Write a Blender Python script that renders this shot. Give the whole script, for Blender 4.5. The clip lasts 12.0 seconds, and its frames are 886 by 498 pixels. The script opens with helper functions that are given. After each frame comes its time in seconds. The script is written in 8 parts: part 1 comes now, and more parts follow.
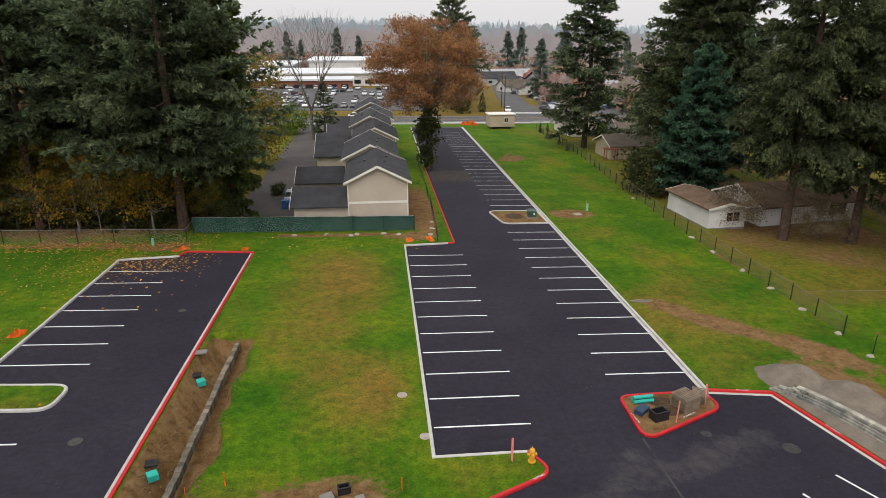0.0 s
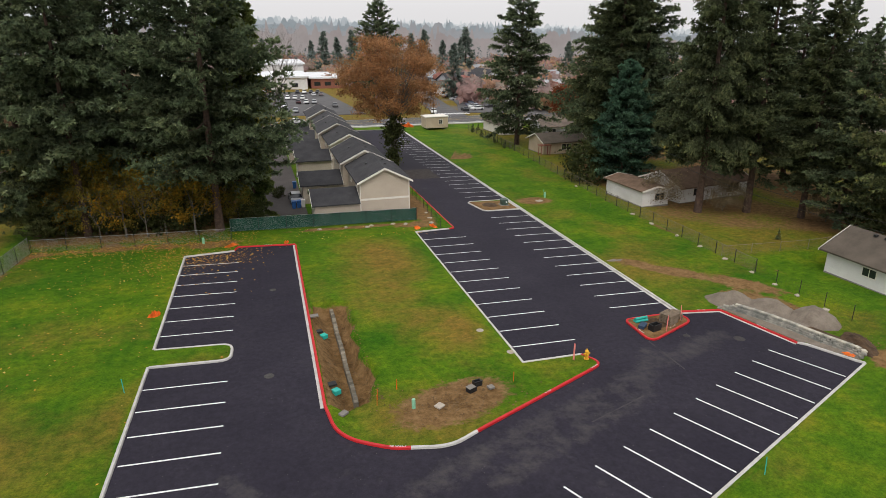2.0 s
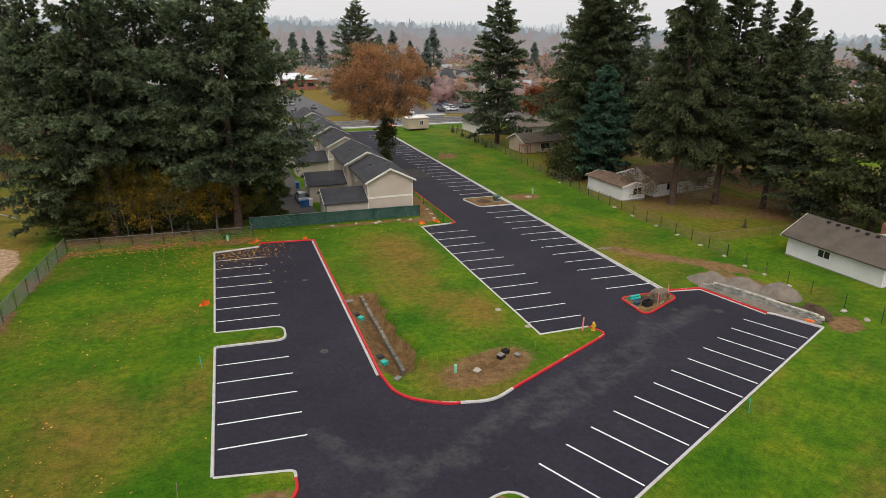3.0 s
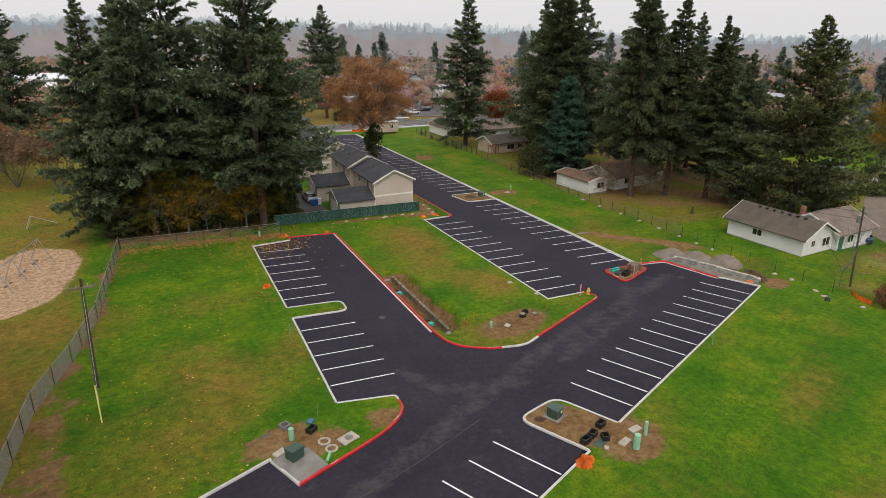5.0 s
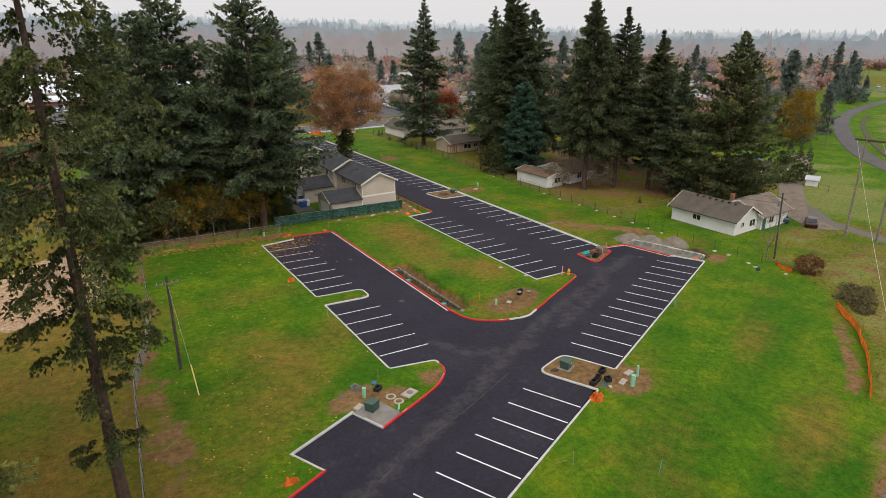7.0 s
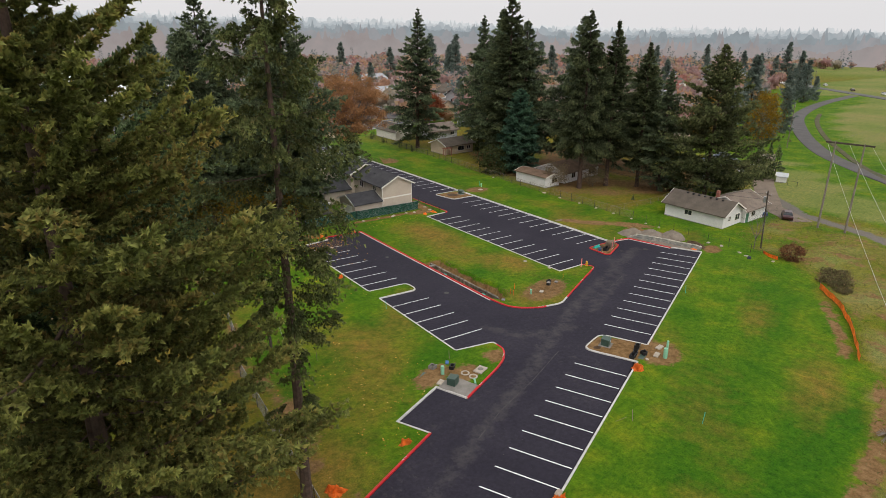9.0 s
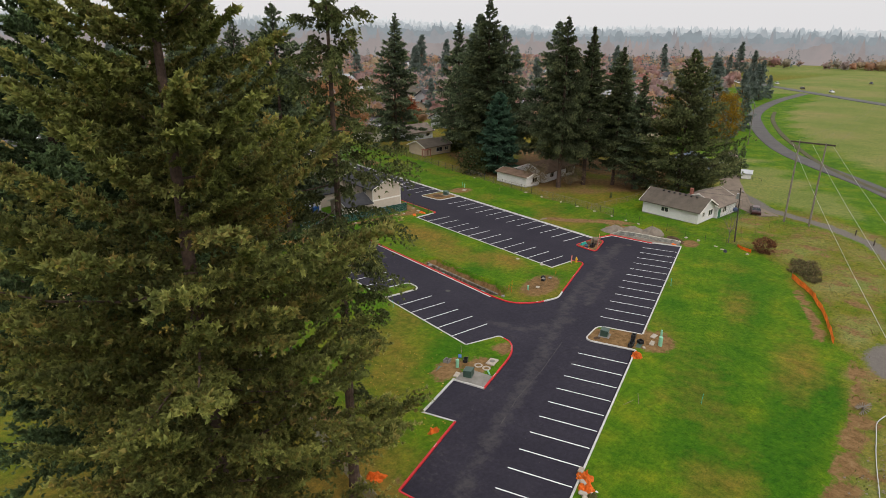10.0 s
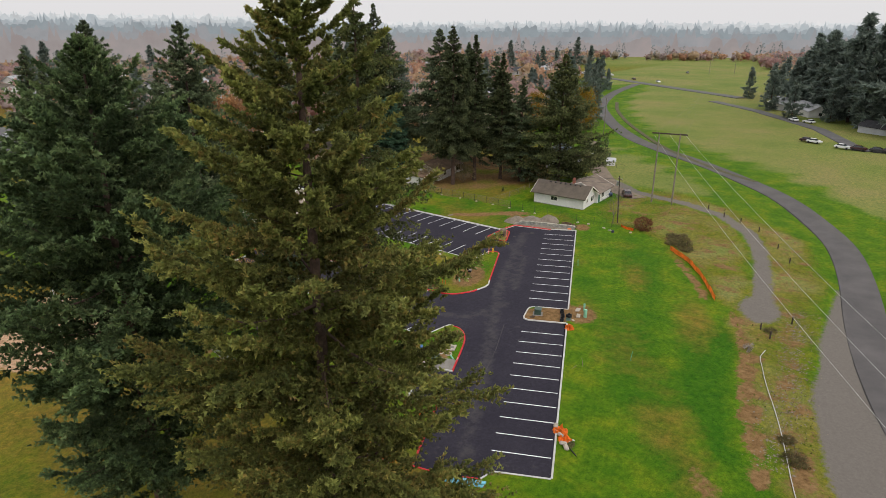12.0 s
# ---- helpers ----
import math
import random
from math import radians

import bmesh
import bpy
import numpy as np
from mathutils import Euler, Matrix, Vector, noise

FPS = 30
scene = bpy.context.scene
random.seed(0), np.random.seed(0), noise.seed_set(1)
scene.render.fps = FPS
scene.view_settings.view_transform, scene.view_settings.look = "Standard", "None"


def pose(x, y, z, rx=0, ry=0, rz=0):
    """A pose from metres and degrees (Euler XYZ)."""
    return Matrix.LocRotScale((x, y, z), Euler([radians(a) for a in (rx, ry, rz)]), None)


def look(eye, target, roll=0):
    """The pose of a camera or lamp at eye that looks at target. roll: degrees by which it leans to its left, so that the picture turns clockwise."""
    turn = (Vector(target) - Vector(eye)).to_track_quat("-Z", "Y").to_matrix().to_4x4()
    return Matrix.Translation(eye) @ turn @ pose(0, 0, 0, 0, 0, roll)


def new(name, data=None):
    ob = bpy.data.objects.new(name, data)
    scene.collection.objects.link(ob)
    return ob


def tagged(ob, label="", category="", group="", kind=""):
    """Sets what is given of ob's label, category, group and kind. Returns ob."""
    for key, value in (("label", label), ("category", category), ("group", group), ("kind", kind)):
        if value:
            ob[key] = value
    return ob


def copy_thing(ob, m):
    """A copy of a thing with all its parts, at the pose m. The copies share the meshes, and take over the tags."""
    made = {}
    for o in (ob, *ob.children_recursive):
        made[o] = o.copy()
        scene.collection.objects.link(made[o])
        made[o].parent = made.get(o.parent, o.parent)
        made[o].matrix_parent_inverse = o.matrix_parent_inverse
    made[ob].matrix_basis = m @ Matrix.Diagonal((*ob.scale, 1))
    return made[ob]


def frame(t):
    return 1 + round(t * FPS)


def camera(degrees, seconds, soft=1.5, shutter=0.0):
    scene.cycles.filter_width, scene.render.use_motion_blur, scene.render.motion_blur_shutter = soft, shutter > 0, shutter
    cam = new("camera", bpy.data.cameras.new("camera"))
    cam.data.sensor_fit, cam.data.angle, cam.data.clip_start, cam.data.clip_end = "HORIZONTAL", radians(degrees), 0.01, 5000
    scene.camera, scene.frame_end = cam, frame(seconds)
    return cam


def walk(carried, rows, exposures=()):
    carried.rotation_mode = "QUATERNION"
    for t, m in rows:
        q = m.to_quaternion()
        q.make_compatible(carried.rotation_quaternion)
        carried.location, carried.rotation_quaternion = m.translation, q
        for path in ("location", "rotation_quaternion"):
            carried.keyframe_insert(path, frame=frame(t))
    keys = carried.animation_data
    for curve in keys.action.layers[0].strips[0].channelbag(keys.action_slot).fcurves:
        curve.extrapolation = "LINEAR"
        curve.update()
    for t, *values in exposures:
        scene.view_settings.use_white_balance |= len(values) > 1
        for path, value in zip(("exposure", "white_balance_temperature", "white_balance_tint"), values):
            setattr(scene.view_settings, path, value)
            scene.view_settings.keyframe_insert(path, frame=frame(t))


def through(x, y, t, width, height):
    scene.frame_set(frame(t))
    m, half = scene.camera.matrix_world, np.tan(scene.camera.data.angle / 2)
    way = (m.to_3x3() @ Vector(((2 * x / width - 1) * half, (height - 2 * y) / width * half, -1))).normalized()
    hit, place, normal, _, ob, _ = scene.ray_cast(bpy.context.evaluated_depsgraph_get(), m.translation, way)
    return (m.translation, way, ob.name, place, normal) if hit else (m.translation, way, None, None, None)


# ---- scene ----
cam = camera(69.66, 12.0, soft=0.4)
# seconds, x, y, z, yaw, pitch, roll
ROWS = [
    (0.0, 0.00, -0.00, 19.67, -6.32, -19.20, 0.11),
    (0.5, -3.65, -3.23, 20.56, -9.51, -19.28, 0.05),
    (1.0, -7.35, -6.28, 21.37, -12.07, -19.32, -0.01),
    (1.5, -11.03, -9.19, 22.26, -14.19, -19.42, -0.02),
    (2.0, -14.69, -11.97, 23.10, -16.07, -19.47, -0.12),
    (2.5, -18.28, -14.63, 23.96, -17.93, -19.56, -0.14),
    (3.0, -21.83, -17.22, 24.86, -19.52, -19.62, -0.08),
    (5.0, -34.81, -26.31, 27.98, -25.09, -19.67, 0.02),
    (5.5, -37.89, -28.15, 28.83, -26.97, -19.77, 0.04),
    (6.0, -41.05, -29.73, 29.69, -28.82, -19.85, 0.10),
    (6.5, -44.29, -30.93, 30.52, -30.47, -19.96, 0.07),
    (7.0, -47.58, -31.86, 31.44, -31.67, -20.10, -0.05),
    (9.0, -60.89, -33.34, 34.59, -35.52, -20.36, 0.07),
    (9.5, -64.08, -33.22, 35.38, -36.98, -20.47, 0.20),
    (10.0, -67.26, -33.00, 36.15, -39.16, -20.50, 0.17),
    (10.5, -70.37, -32.60, 36.90, -41.48, -20.47, 0.02),
    (11.0, -73.46, -31.90, 37.68, -44.56, -20.49, -0.14),
    (11.5, -76.56, -31.02, 38.51, -48.36, -20.63, -0.18),
    (12.0, -79.68, -30.11, 39.38, -52.59, -20.90, -0.09),
]
walk(cam, [(t, pose(x, y, z, 90 + p, 0, yaw) @ pose(0, 0, 0, 0, 0, r)) for t, x, y, z, yaw, p, r in ROWS])

# ---------------------------------------------------------------- light
world = bpy.data.worlds.new("overcast_sky")
scene.world = world
world.use_nodes = True
wn, wl = world.node_tree.nodes, world.node_tree.links
wn.clear()
w_out, w_bg = wn.new("ShaderNodeOutputWorld"), wn.new("ShaderNodeBackground")
w_sky, w_hsv, w_mix = wn.new("ShaderNodeTexSky"), wn.new("ShaderNodeHueSaturation"), wn.new("ShaderNodeMixRGB")
w_sky.sky_type, w_sky.sun_disc = "NISHITA", False
w_sky.sun_elevation, w_sky.sun_rotation = radians(42), radians(200)
w_sky.dust_density, w_sky.air_density = 4.0, 1.0
w_hsv.inputs["Saturation"].default_value = 0.12
w_mix.inputs["Fac"].default_value = 0.72
w_mix.inputs["Color2"].default_value = (8.45, 8.45, 8.6, 1)
wl.new(w_sky.outputs[0], w_hsv.inputs["Color"])
wl.new(w_hsv.outputs[0], w_mix.inputs["Color1"])
# an overcast sky is darker towards the horizon
w_dir, w_sep, w_rise, w_mul = wn.new("ShaderNodeTexCoord"), wn.new("ShaderNodeSeparateXYZ"), wn.new("ShaderNodeValToRGB"), wn.new("ShaderNodeMixRGB")
w_rise.color_ramp.elements[0].position, w_rise.color_ramp.elements[0].color = 0.02, (0.85, 0.835, 0.83, 1)
w_rise.color_ramp.elements[1].position, w_rise.color_ramp.elements[1].color = 0.65, (1.06, 1.06, 1.06, 1)
w_mul.blend_type = "MULTIPLY"
w_mul.inputs["Fac"].default_value = 1.0
wl.new(w_dir.outputs["Generated"], w_sep.inputs[0])
wl.new(w_sep.outputs["Z"], w_rise.inputs["Fac"])
wl.new(w_mix.outputs[0], w_mul.inputs["Color1"])
wl.new(w_rise.outputs["Color"], w_mul.inputs["Color2"])
wl.new(w_mul.outputs[0], w_bg.inputs["Color"])
w_bg.inputs["Strength"].default_value = 0.134
wl.new(w_bg.outputs[0], w_out.inputs["Surface"])
sun_data = bpy.data.lights.new("sun", "SUN")
sun_data.energy, sun_data.angle, sun_data.color = 1.5, radians(40), (1.0, 0.96, 0.90)
sun = new("sun", sun_data)
sun.matrix_world = look((0, 0, 200), (60, 120, 0))
scene.view_settings.exposure = 0.1

# ---------------------------------------------------------------- the lie of the land
GX, GY = -0.01772, -0.02018


def gz(x, y):
    """Height of the bare ground: one gentle fall to the north-east, levelling out far away."""
    u = GX * x + GY * y
    return u if abs(u) < 6 else math.copysign(6 + 28 * math.tanh((abs(u) - 6) / 28), u)


def gza(x, y):
    u = GX * x + GY * y
    return np.where(np.abs(u) < 6, u, np.sign(u) * (6 + 28 * np.tanh((np.abs(u) - 6) / 28)))


COS, SIN = math.cos(radians(24.6)), math.sin(radians(24.6))


def east(s, d):
    """East lot: s metres down its south-east kerb from the east corner, d metres in from it."""
    return (27.4 - COS * s - SIN * d, 19.75 - SIN * s + COS * d)


def main(x, y):
    """Main lot and west lot, which lean a little from the north."""
    return (x + 0.011 * (y - 30), y)


# ---------------------------------------------------------------- materials
def material(name, rough=0.8, metal=0.0, spec=0.3):
    m = bpy.data.materials.new(name)
    m.use_nodes = True
    b = m.node_tree.nodes["Principled BSDF"]
    b.inputs["Roughness"].default_value = rough
    b.inputs["Metallic"].default_value = metal
    b.inputs["Specular IOR Level"].default_value = spec
    return m, m.node_tree.nodes, m.node_tree.links, b


def tex(nodes, links, scale, detail=5.0, rough=0.6, coord="Position", distort=0.0):
    g = nodes.new("ShaderNodeNewGeometry") if coord == "Position" else nodes.new("ShaderNodeTexCoord")
    n = nodes.new("ShaderNodeTexNoise")
    n.inputs["Scale"].default_value, n.inputs["Detail"].default_value = scale, detail
    n.inputs["Roughness"].default_value, n.inputs["Distortion"].default_value = rough, distort
    links.new(g.outputs[coord], n.inputs["Vector"])
    return n.outputs["Fac"]


def ramp(nodes, links, fac, stops):
    r = nodes.new("ShaderNodeValToRGB")
    e = r.color_ramp.elements
    while len(e) < len(stops):
        e.new(0.5)
    for k, (pos, col) in enumerate(stops):
        e[k].position, e[k].color = pos, (*col, 1)
    links.new(fac, r.inputs["Fac"])
    return r.outputs["Color"]


def mix(nodes, links, fac, a, b, kind="MIX"):
    m = nodes.new("ShaderNodeMixRGB")
    m.blend_type = kind
    for socket, v in (("Fac", fac), ("Color1", a), ("Color2", b)):
        if isinstance(v, (int, float)):
            m.inputs[socket].default_value = v
        elif isinstance(v, tuple):
            m.inputs[socket].default_value = (*v, 1)
        else:
            links.new(v, m.inputs[socket])
    return m.outputs["Color"]


def bump(nodes, links, b, fac, strength=0.4, distance=0.02):
    n = nodes.new("ShaderNodeBump")
    n.inputs["Strength"].default_value, n.inputs["Distance"].default_value = strength, distance
    links.new(fac, n.inputs["Height"])
    links.new(n.outputs["Normal"], b.inputs["Normal"])


def surface(name, dark, light, scale=3.0, rough=0.8, metal=0.0, bumps=0.3, depth=0.01, spec=0.3, fine=40.0):
    """Two tones blended by a coarse and a fine noise, with fine relief."""
    m, n, l, b = material(name, rough, metal, spec)
    coarse = ramp(n, l, tex(n, l, scale), [(0.3, dark), (0.7, light)])
    grain = tex(n, l, fine, 3.0)
    tone = ramp(n, l, grain, [(0.25, (0.72, 0.72, 0.72)), (0.75, (1.0, 1.0, 1.0))])
    l.new(mix(n, l, 1.0, coarse, tone, "MULTIPLY"), b.inputs["Base Color"])
    if bumps:
        bump(n, l, b, grain, bumps, depth)
    return m


def varied(name, tones, rough=0.7, through=0.0, island=True, spec=0.2, shoots=False):
    """Foliage and other pieces: each island takes its own tone."""
    m, n, l, b = material(name, rough, 0.0, spec)
    g = n.new("ShaderNodeNewGeometry")
    info = n.new("ShaderNodeObjectInfo")
    own = g.outputs["Random Per Island"] if island else info.outputs["Random"]
    if shoots:
        tuft_tone = n.new("ShaderNodeAttribute")
        tuft_tone.attribute_name = "tone"
        own = tuft_tone.outputs["Fac"]
    col = ramp(n, l, own, [(k / (len(tones) - 1), c) for k, c in enumerate(tones)])
    patch = ramp(n, l, tex(n, l, 0.35, 3.0), [(0.3, (0.6, 0.62, 0.6)), (0.7, (1.15, 1.1, 1.0))])
    col = mix(n, l, 1.0, col, patch, "MULTIPLY")
    col = mix(n, l, 1.0, col, ramp(n, l, tex(n, l, 1.6, 3.0), [(0.32, (0.62, 0.64, 0.62)), (0.68, (1.3, 1.26, 1.16))]), "MULTIPLY")
    # shade of the inner crown painted into the colour, with paler new-growth tips
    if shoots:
        crown_shade = n.new("ShaderNodeAttribute")
        crown_shade.attribute_name = "tip_inner_shade"
        col = mix(n, l, 1.0, col, ramp(n, l, crown_shade.outputs["Fac"], [(0.0, (0.24, 0.22, 0.19)), (0.5, (0.80, 0.80, 0.74)), (1.0, (1.60, 1.60, 1.45))]), "MULTIPLY")
    l.new(col, b.inputs["Base Color"])
    if through:
        t = n.new("ShaderNodeBsdfTranslucent")
        l.new(col, t.inputs["Color"])
        s = n.new("ShaderNodeMixShader")
        s.inputs["Fac"].default_value = through
        l.new(b.outputs[0], s.inputs[1])
        l.new(t.outputs[0], s.inputs[2])
        l.new(s.outputs[0], n["Material Output"].inputs["Surface"])
    return m


def asphalt_material():
    m, n, l, b = material("fresh_asphalt", 0.82, 0.0, 0.22)
    base = ramp(n, l, tex(n, l, 0.12, 6.0, 0.7), [(0.35, (0.0150, 0.0127, 0.0215)), (0.62, (0.0222, 0.0192, 0.0292)), (0.8, (0.031, 0.0275, 0.0365))])
    scuff = ramp(n, l, tex(n, l, 0.9, 8.0, 0.75), [(0.56, (0.0, 0.0, 0.0)), (0.75, (1.0, 1.0, 1.0))])
    far = ramp(n, l, tex(n, l, 0.06, 2.0), [(0.45, (0.0, 0.0, 0.0)), (0.65, (0.55, 0.55, 0.55))])
    patchy = ramp(n, l, tex(n, l, 2.6, 7.0, 0.8), [(0.34, (0.66, 0.66, 0.66)), (0.66, (1.32, 1.31, 1.28))])
    base = mix(n, l, 1.0, base, patchy, "MULTIPLY")
    speck = ramp(n, l, tex(n, l, 6.5, 2.0, 0.4), [(0.735, (0, 0, 0)), (0.80, (0.6, 0.6, 0.6))])
    base = mix(n, l, speck, base, (0.11, 0.10, 0.09))
    dust = mix(n, l, 1.0, scuff, far, "MULTIPLY")
    col = mix(n, l, dust, base, (0.085, 0.078, 0.072))
    at = n.new("ShaderNodeAttribute")
    at.attribute_name = "worn"
    worn = n.new("ShaderNodeMath")
    worn.operation = "MULTIPLY"
    l.new(at.outputs["Fac"], worn.inputs[0])
    l.new(tex(n, l, 0.8, 10.0, 0.75), worn.inputs[1])
    cut = ramp(n, l, worn.outputs[0], [(0.38, (0, 0, 0)), (0.62, (0.72, 0.72, 0.72))])
    col = mix(n, l, cut, col, (0.062, 0.056, 0.056))
    l.new(col, b.inputs["Base Color"])
    grit = tex(n, l, 90.0, 2.0)
    bump(n, l, b, grit, 0.35, 0.006)
    return m


def ground_material():
    m, n, l, b = material("ground_cover", 0.95, 0.0, 0.1)

    def attr(name):
        a = n.new("ShaderNodeAttribute")
        a.attribute_name = name
        return a.outputs["Fac"]

    def edge(name, lo=0.42, hi=0.62, scale=2.2):
        """A mask with a ragged edge."""
        s = n.new("ShaderNodeMath")
        s.operation = "MULTIPLY_ADD"
        l.new(tex(n, l, scale, 7.0, 0.7), s.inputs[0])
        s.inputs[1].default_value = 0.9
        l.new(attr(name), s.inputs[2])
        t = n.new("ShaderNodeMath")
        t.operation = "SUBTRACT"
        l.new(s.outputs[0], t.inputs[0])
        t.inputs[1].default_value = 0.45
        return ramp(n, l, t.outputs[0], [(lo, (0, 0, 0)), (hi, (1, 1, 1))])

    lush = ramp(n, l, tex(n, l, 0.22, 6.0, 0.65), [(0.30, (0.030, 0.094, 0.003)), (0.5, (0.066, 0.132, 0.005)), (0.70, (0.125, 0.154, 0.008))])
    tuft = ramp(n, l, tex(n, l, 7.0, 6.0, 0.75), [(0.28, (0.50, 0.55, 0.46)), (0.5, (0.97, 0.97, 0.92)), (0.74, (1.42, 1.32, 1.16))])
    mottle = ramp(n, l, tex(n, l, 1.7, 5.0, 0.7), [(0.34, (0.62, 0.72, 0.62)), (0.52, (1.0, 1.0, 1.0)), (0.68, (1.36, 1.18, 1.06))])
    tuft = mix(n, l, 1.0, tuft, mottle, "MULTIPLY")
    grass = mix(n, l, 1.0, lush, tuft, "MULTIPLY")
    olive = ramp(n, l, tex(n, l, 0.5, 7.0, 0.7), [(0.3, (0.122, 0.088, 0.015)), (0.55, (0.178, 0.120, 0.024)), (0.75, (0.140, 0.118, 0.018))])
    olive = mix(n, l, 1.0, olive, tuft, "MULTIPLY")
    deep = ramp(n, l, tex(n, l, 0.5, 6.0, 0.65), [(0.3, (0.020, 0.080, 0.003)), (0.7, (0.040, 0.112, 0.004))])
    deep = mix(n, l, 1.0, deep, tuft, "MULTIPLY")
    grass = mix(n, l, edge("rich", 0.25, 0.95, 0.9), grass, deep)
    grass = mix(n, l, edge("dry", 0.25, 0.95, 0.6), grass, olive)
    field = ramp(n, l, tex(n, l, 0.03, 7.0, 0.65), [(0.3, (0.098, 0.142, 0.028)), (0.5, (0.150, 0.168, 0.046)), (0.7, (0.195, 0.172, 0.070))])
    field = mix(n, l, 1.0, field, tuft, "MULTIPLY")
    grass = mix(n, l, edge("field", 0.3, 0.7, 0.3), grass, field)
    soil = ramp(n, l, tex(n, l, 1.5, 8.0, 0.75), [(0.3, (0.070, 0.038, 0.014)), (0.5, (0.165, 0.096, 0.040)), (0.72, (0.245, 0.155, 0.076))])
    col = mix(n, l, edge("dirt"), grass, soil)
    grit = ramp(n, l, tex(n, l, 3.0, 9.0, 0.8), [(0.3, (0.112, 0.098, 0.086)), (0.7, (0.158, 0.140, 0.124))])
    col = mix(n, l, edge("gravel"), col, grit)
    chips = ramp(n, l, tex(n, l, 2.0, 9.0, 0.8), [(0.36, (0.17, 0.10, 0.055)), (0.5, (0.35, 0.225, 0.135)), (0.66, (0.50, 0.37, 0.25))])
    col = mix(n, l, edge("bark"), col, chips)
    l.new(col, b.inputs["Base Color"])
    bump(n, l, b, tex(n, l, 9.0, 7.0, 0.8), 0.7, 0.08)
    return m


M_ASPHALT = asphalt_material()
M_GROUND = ground_material()
M_COVER = surface("dusty_cover", (0.026, 0.023, 0.028), (0.06, 0.055, 0.052), 2.5, 0.85)
M_STREET = surface("old_asphalt", (0.075, 0.072, 0.075), (0.12, 0.115, 0.115), 0.3, 0.85)
M_PATH = surface("path_asphalt", (0.072, 0.066, 0.066), (0.11, 0.10, 0.098), 0.25, 0.85)
M_KERB = surface("kerb_concrete", (0.42, 0.40, 0.37), (0.58, 0.56, 0.53), 1.2, 0.85, bumps=0.2)
M_RED = surface("red_kerb_paint", (0.42, 0.009, 0.013), (0.56, 0.015, 0.020), 1.8, 0.55, bumps=0.15, spec=0.4)
M_WHITE = surface("white_line_paint", (0.66, 0.66, 0.66), (0.82, 0.82, 0.82), 2.0, 0.65, bumps=0.1)
M_CONCRETE = surface("pad_concrete", (0.155, 0.142, 0.125), (0.26, 0.24, 0.215), 0.8, 0.9)
M_SIDING = surface("beige_siding", (0.46, 0.385, 0.31), (0.52, 0.44, 0.36), 0.5, 0.75, bumps=0.1)
M_TRIM = surface("cream_trim", (0.70, 0.65, 0.58), (0.80, 0.76, 0.70), 0.8, 0.6, bumps=0.1)
M_SHINGLE = surface("charcoal_shingles", (0.030, 0.030, 0.034), (0.058, 0.056, 0.060), 0.6, 0.9, fine=14.0, bumps=0.5, depth=0.03)
M_BROWNROOF = surface("weathered_brown_shingles", (0.13, 0.10, 0.08), (0.22, 0.175, 0.14), 0.5, 0.9, fine=14.0, bumps=0.5, depth=0.03)
M_MOSSROOF = surface("mossy_grey_shingles", (0.072, 0.058, 0.045), (0.125, 0.102, 0.080), 0.5, 0.9, fine=14.0, bumps=0.5, depth=0.03)
M_RUSTROOF = surface("rusty_needle_strewn_roof", (0.105, 0.066, 0.042), (0.19, 0.125, 0.085), 0.8, 0.9, fine=10.0, bumps=0.5, depth=0.03)
M_WHITEWALL = surface("white_painted_siding", (0.62, 0.60, 0.58), (0.75, 0.73, 0.71), 0.5, 0.7, bumps=0.1)
M_TANWALL = surface("tan_painted_siding", (0.42, 0.33, 0.24), (0.52, 0.42, 0.31), 0.5, 0.75, bumps=0.1)
M_GREYWALL = surface("pale_grey_siding", (0.40, 0.41, 0.43), (0.50, 0.51, 0.53), 0.5, 0.75, bumps=0.1)
M_BRICK = surface("red_brick", (0.22, 0.085, 0.06), (0.32, 0.13, 0.09), 2.0, 0.85)
M_WOOD = surface("weathered_timber", (0.16, 0.12, 0.085), (0.27, 0.21, 0.15), 3.0, 0.85)
M_POLE = surface("creosoted_pole", (0.040, 0.030, 0.024), (0.085, 0.066, 0.052), 2.0, 0.9)
M_GREYPOLE = surface("weathered_grey_pole", (0.15, 0.125, 0.10), (0.24, 0.205, 0.17), 2.0, 0.9)
M_BARK = surface("conifer_bark", (0.050, 0.032, 0.024), (0.125, 0.080, 0.060), 2.5, 0.95, bumps=0.8, depth=0.05, fine=9.0)
M_GREYBARK = surface("grey_bark", (0.10, 0.088, 0.075), (0.19, 0.17, 0.15), 3.0, 0.95, bumps=0.6, depth=0.03, fine=12.0)
M_BLACKMETAL = surface("black_coated_steel", (0.012, 0.012, 0.013), (0.022, 0.022, 0.024), 4.0, 0.5, bumps=0.0, spec=0.5)
M_STEEL = surface("galvanised_steel", (0.36, 0.37, 0.38), (0.48, 0.49, 0.50), 4.0, 0.45, 0.7, bumps=0.0)
M_SCREEN = surface("green_privacy_fabric", (0.008, 0.048, 0.034), (0.016, 0.080, 0.056), 0.8, 0.8, bumps=0.3, depth=0.02, fine=8.0)
M_ORANGE = varied("orange_plastic_fabric", [(0.80, 0.15, 0.02), (0.88, 0.22, 0.04)], 0.6, 0.35, False)
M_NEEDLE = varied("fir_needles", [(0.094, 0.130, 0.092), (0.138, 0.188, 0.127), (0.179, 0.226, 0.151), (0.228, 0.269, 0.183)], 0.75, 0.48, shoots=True)
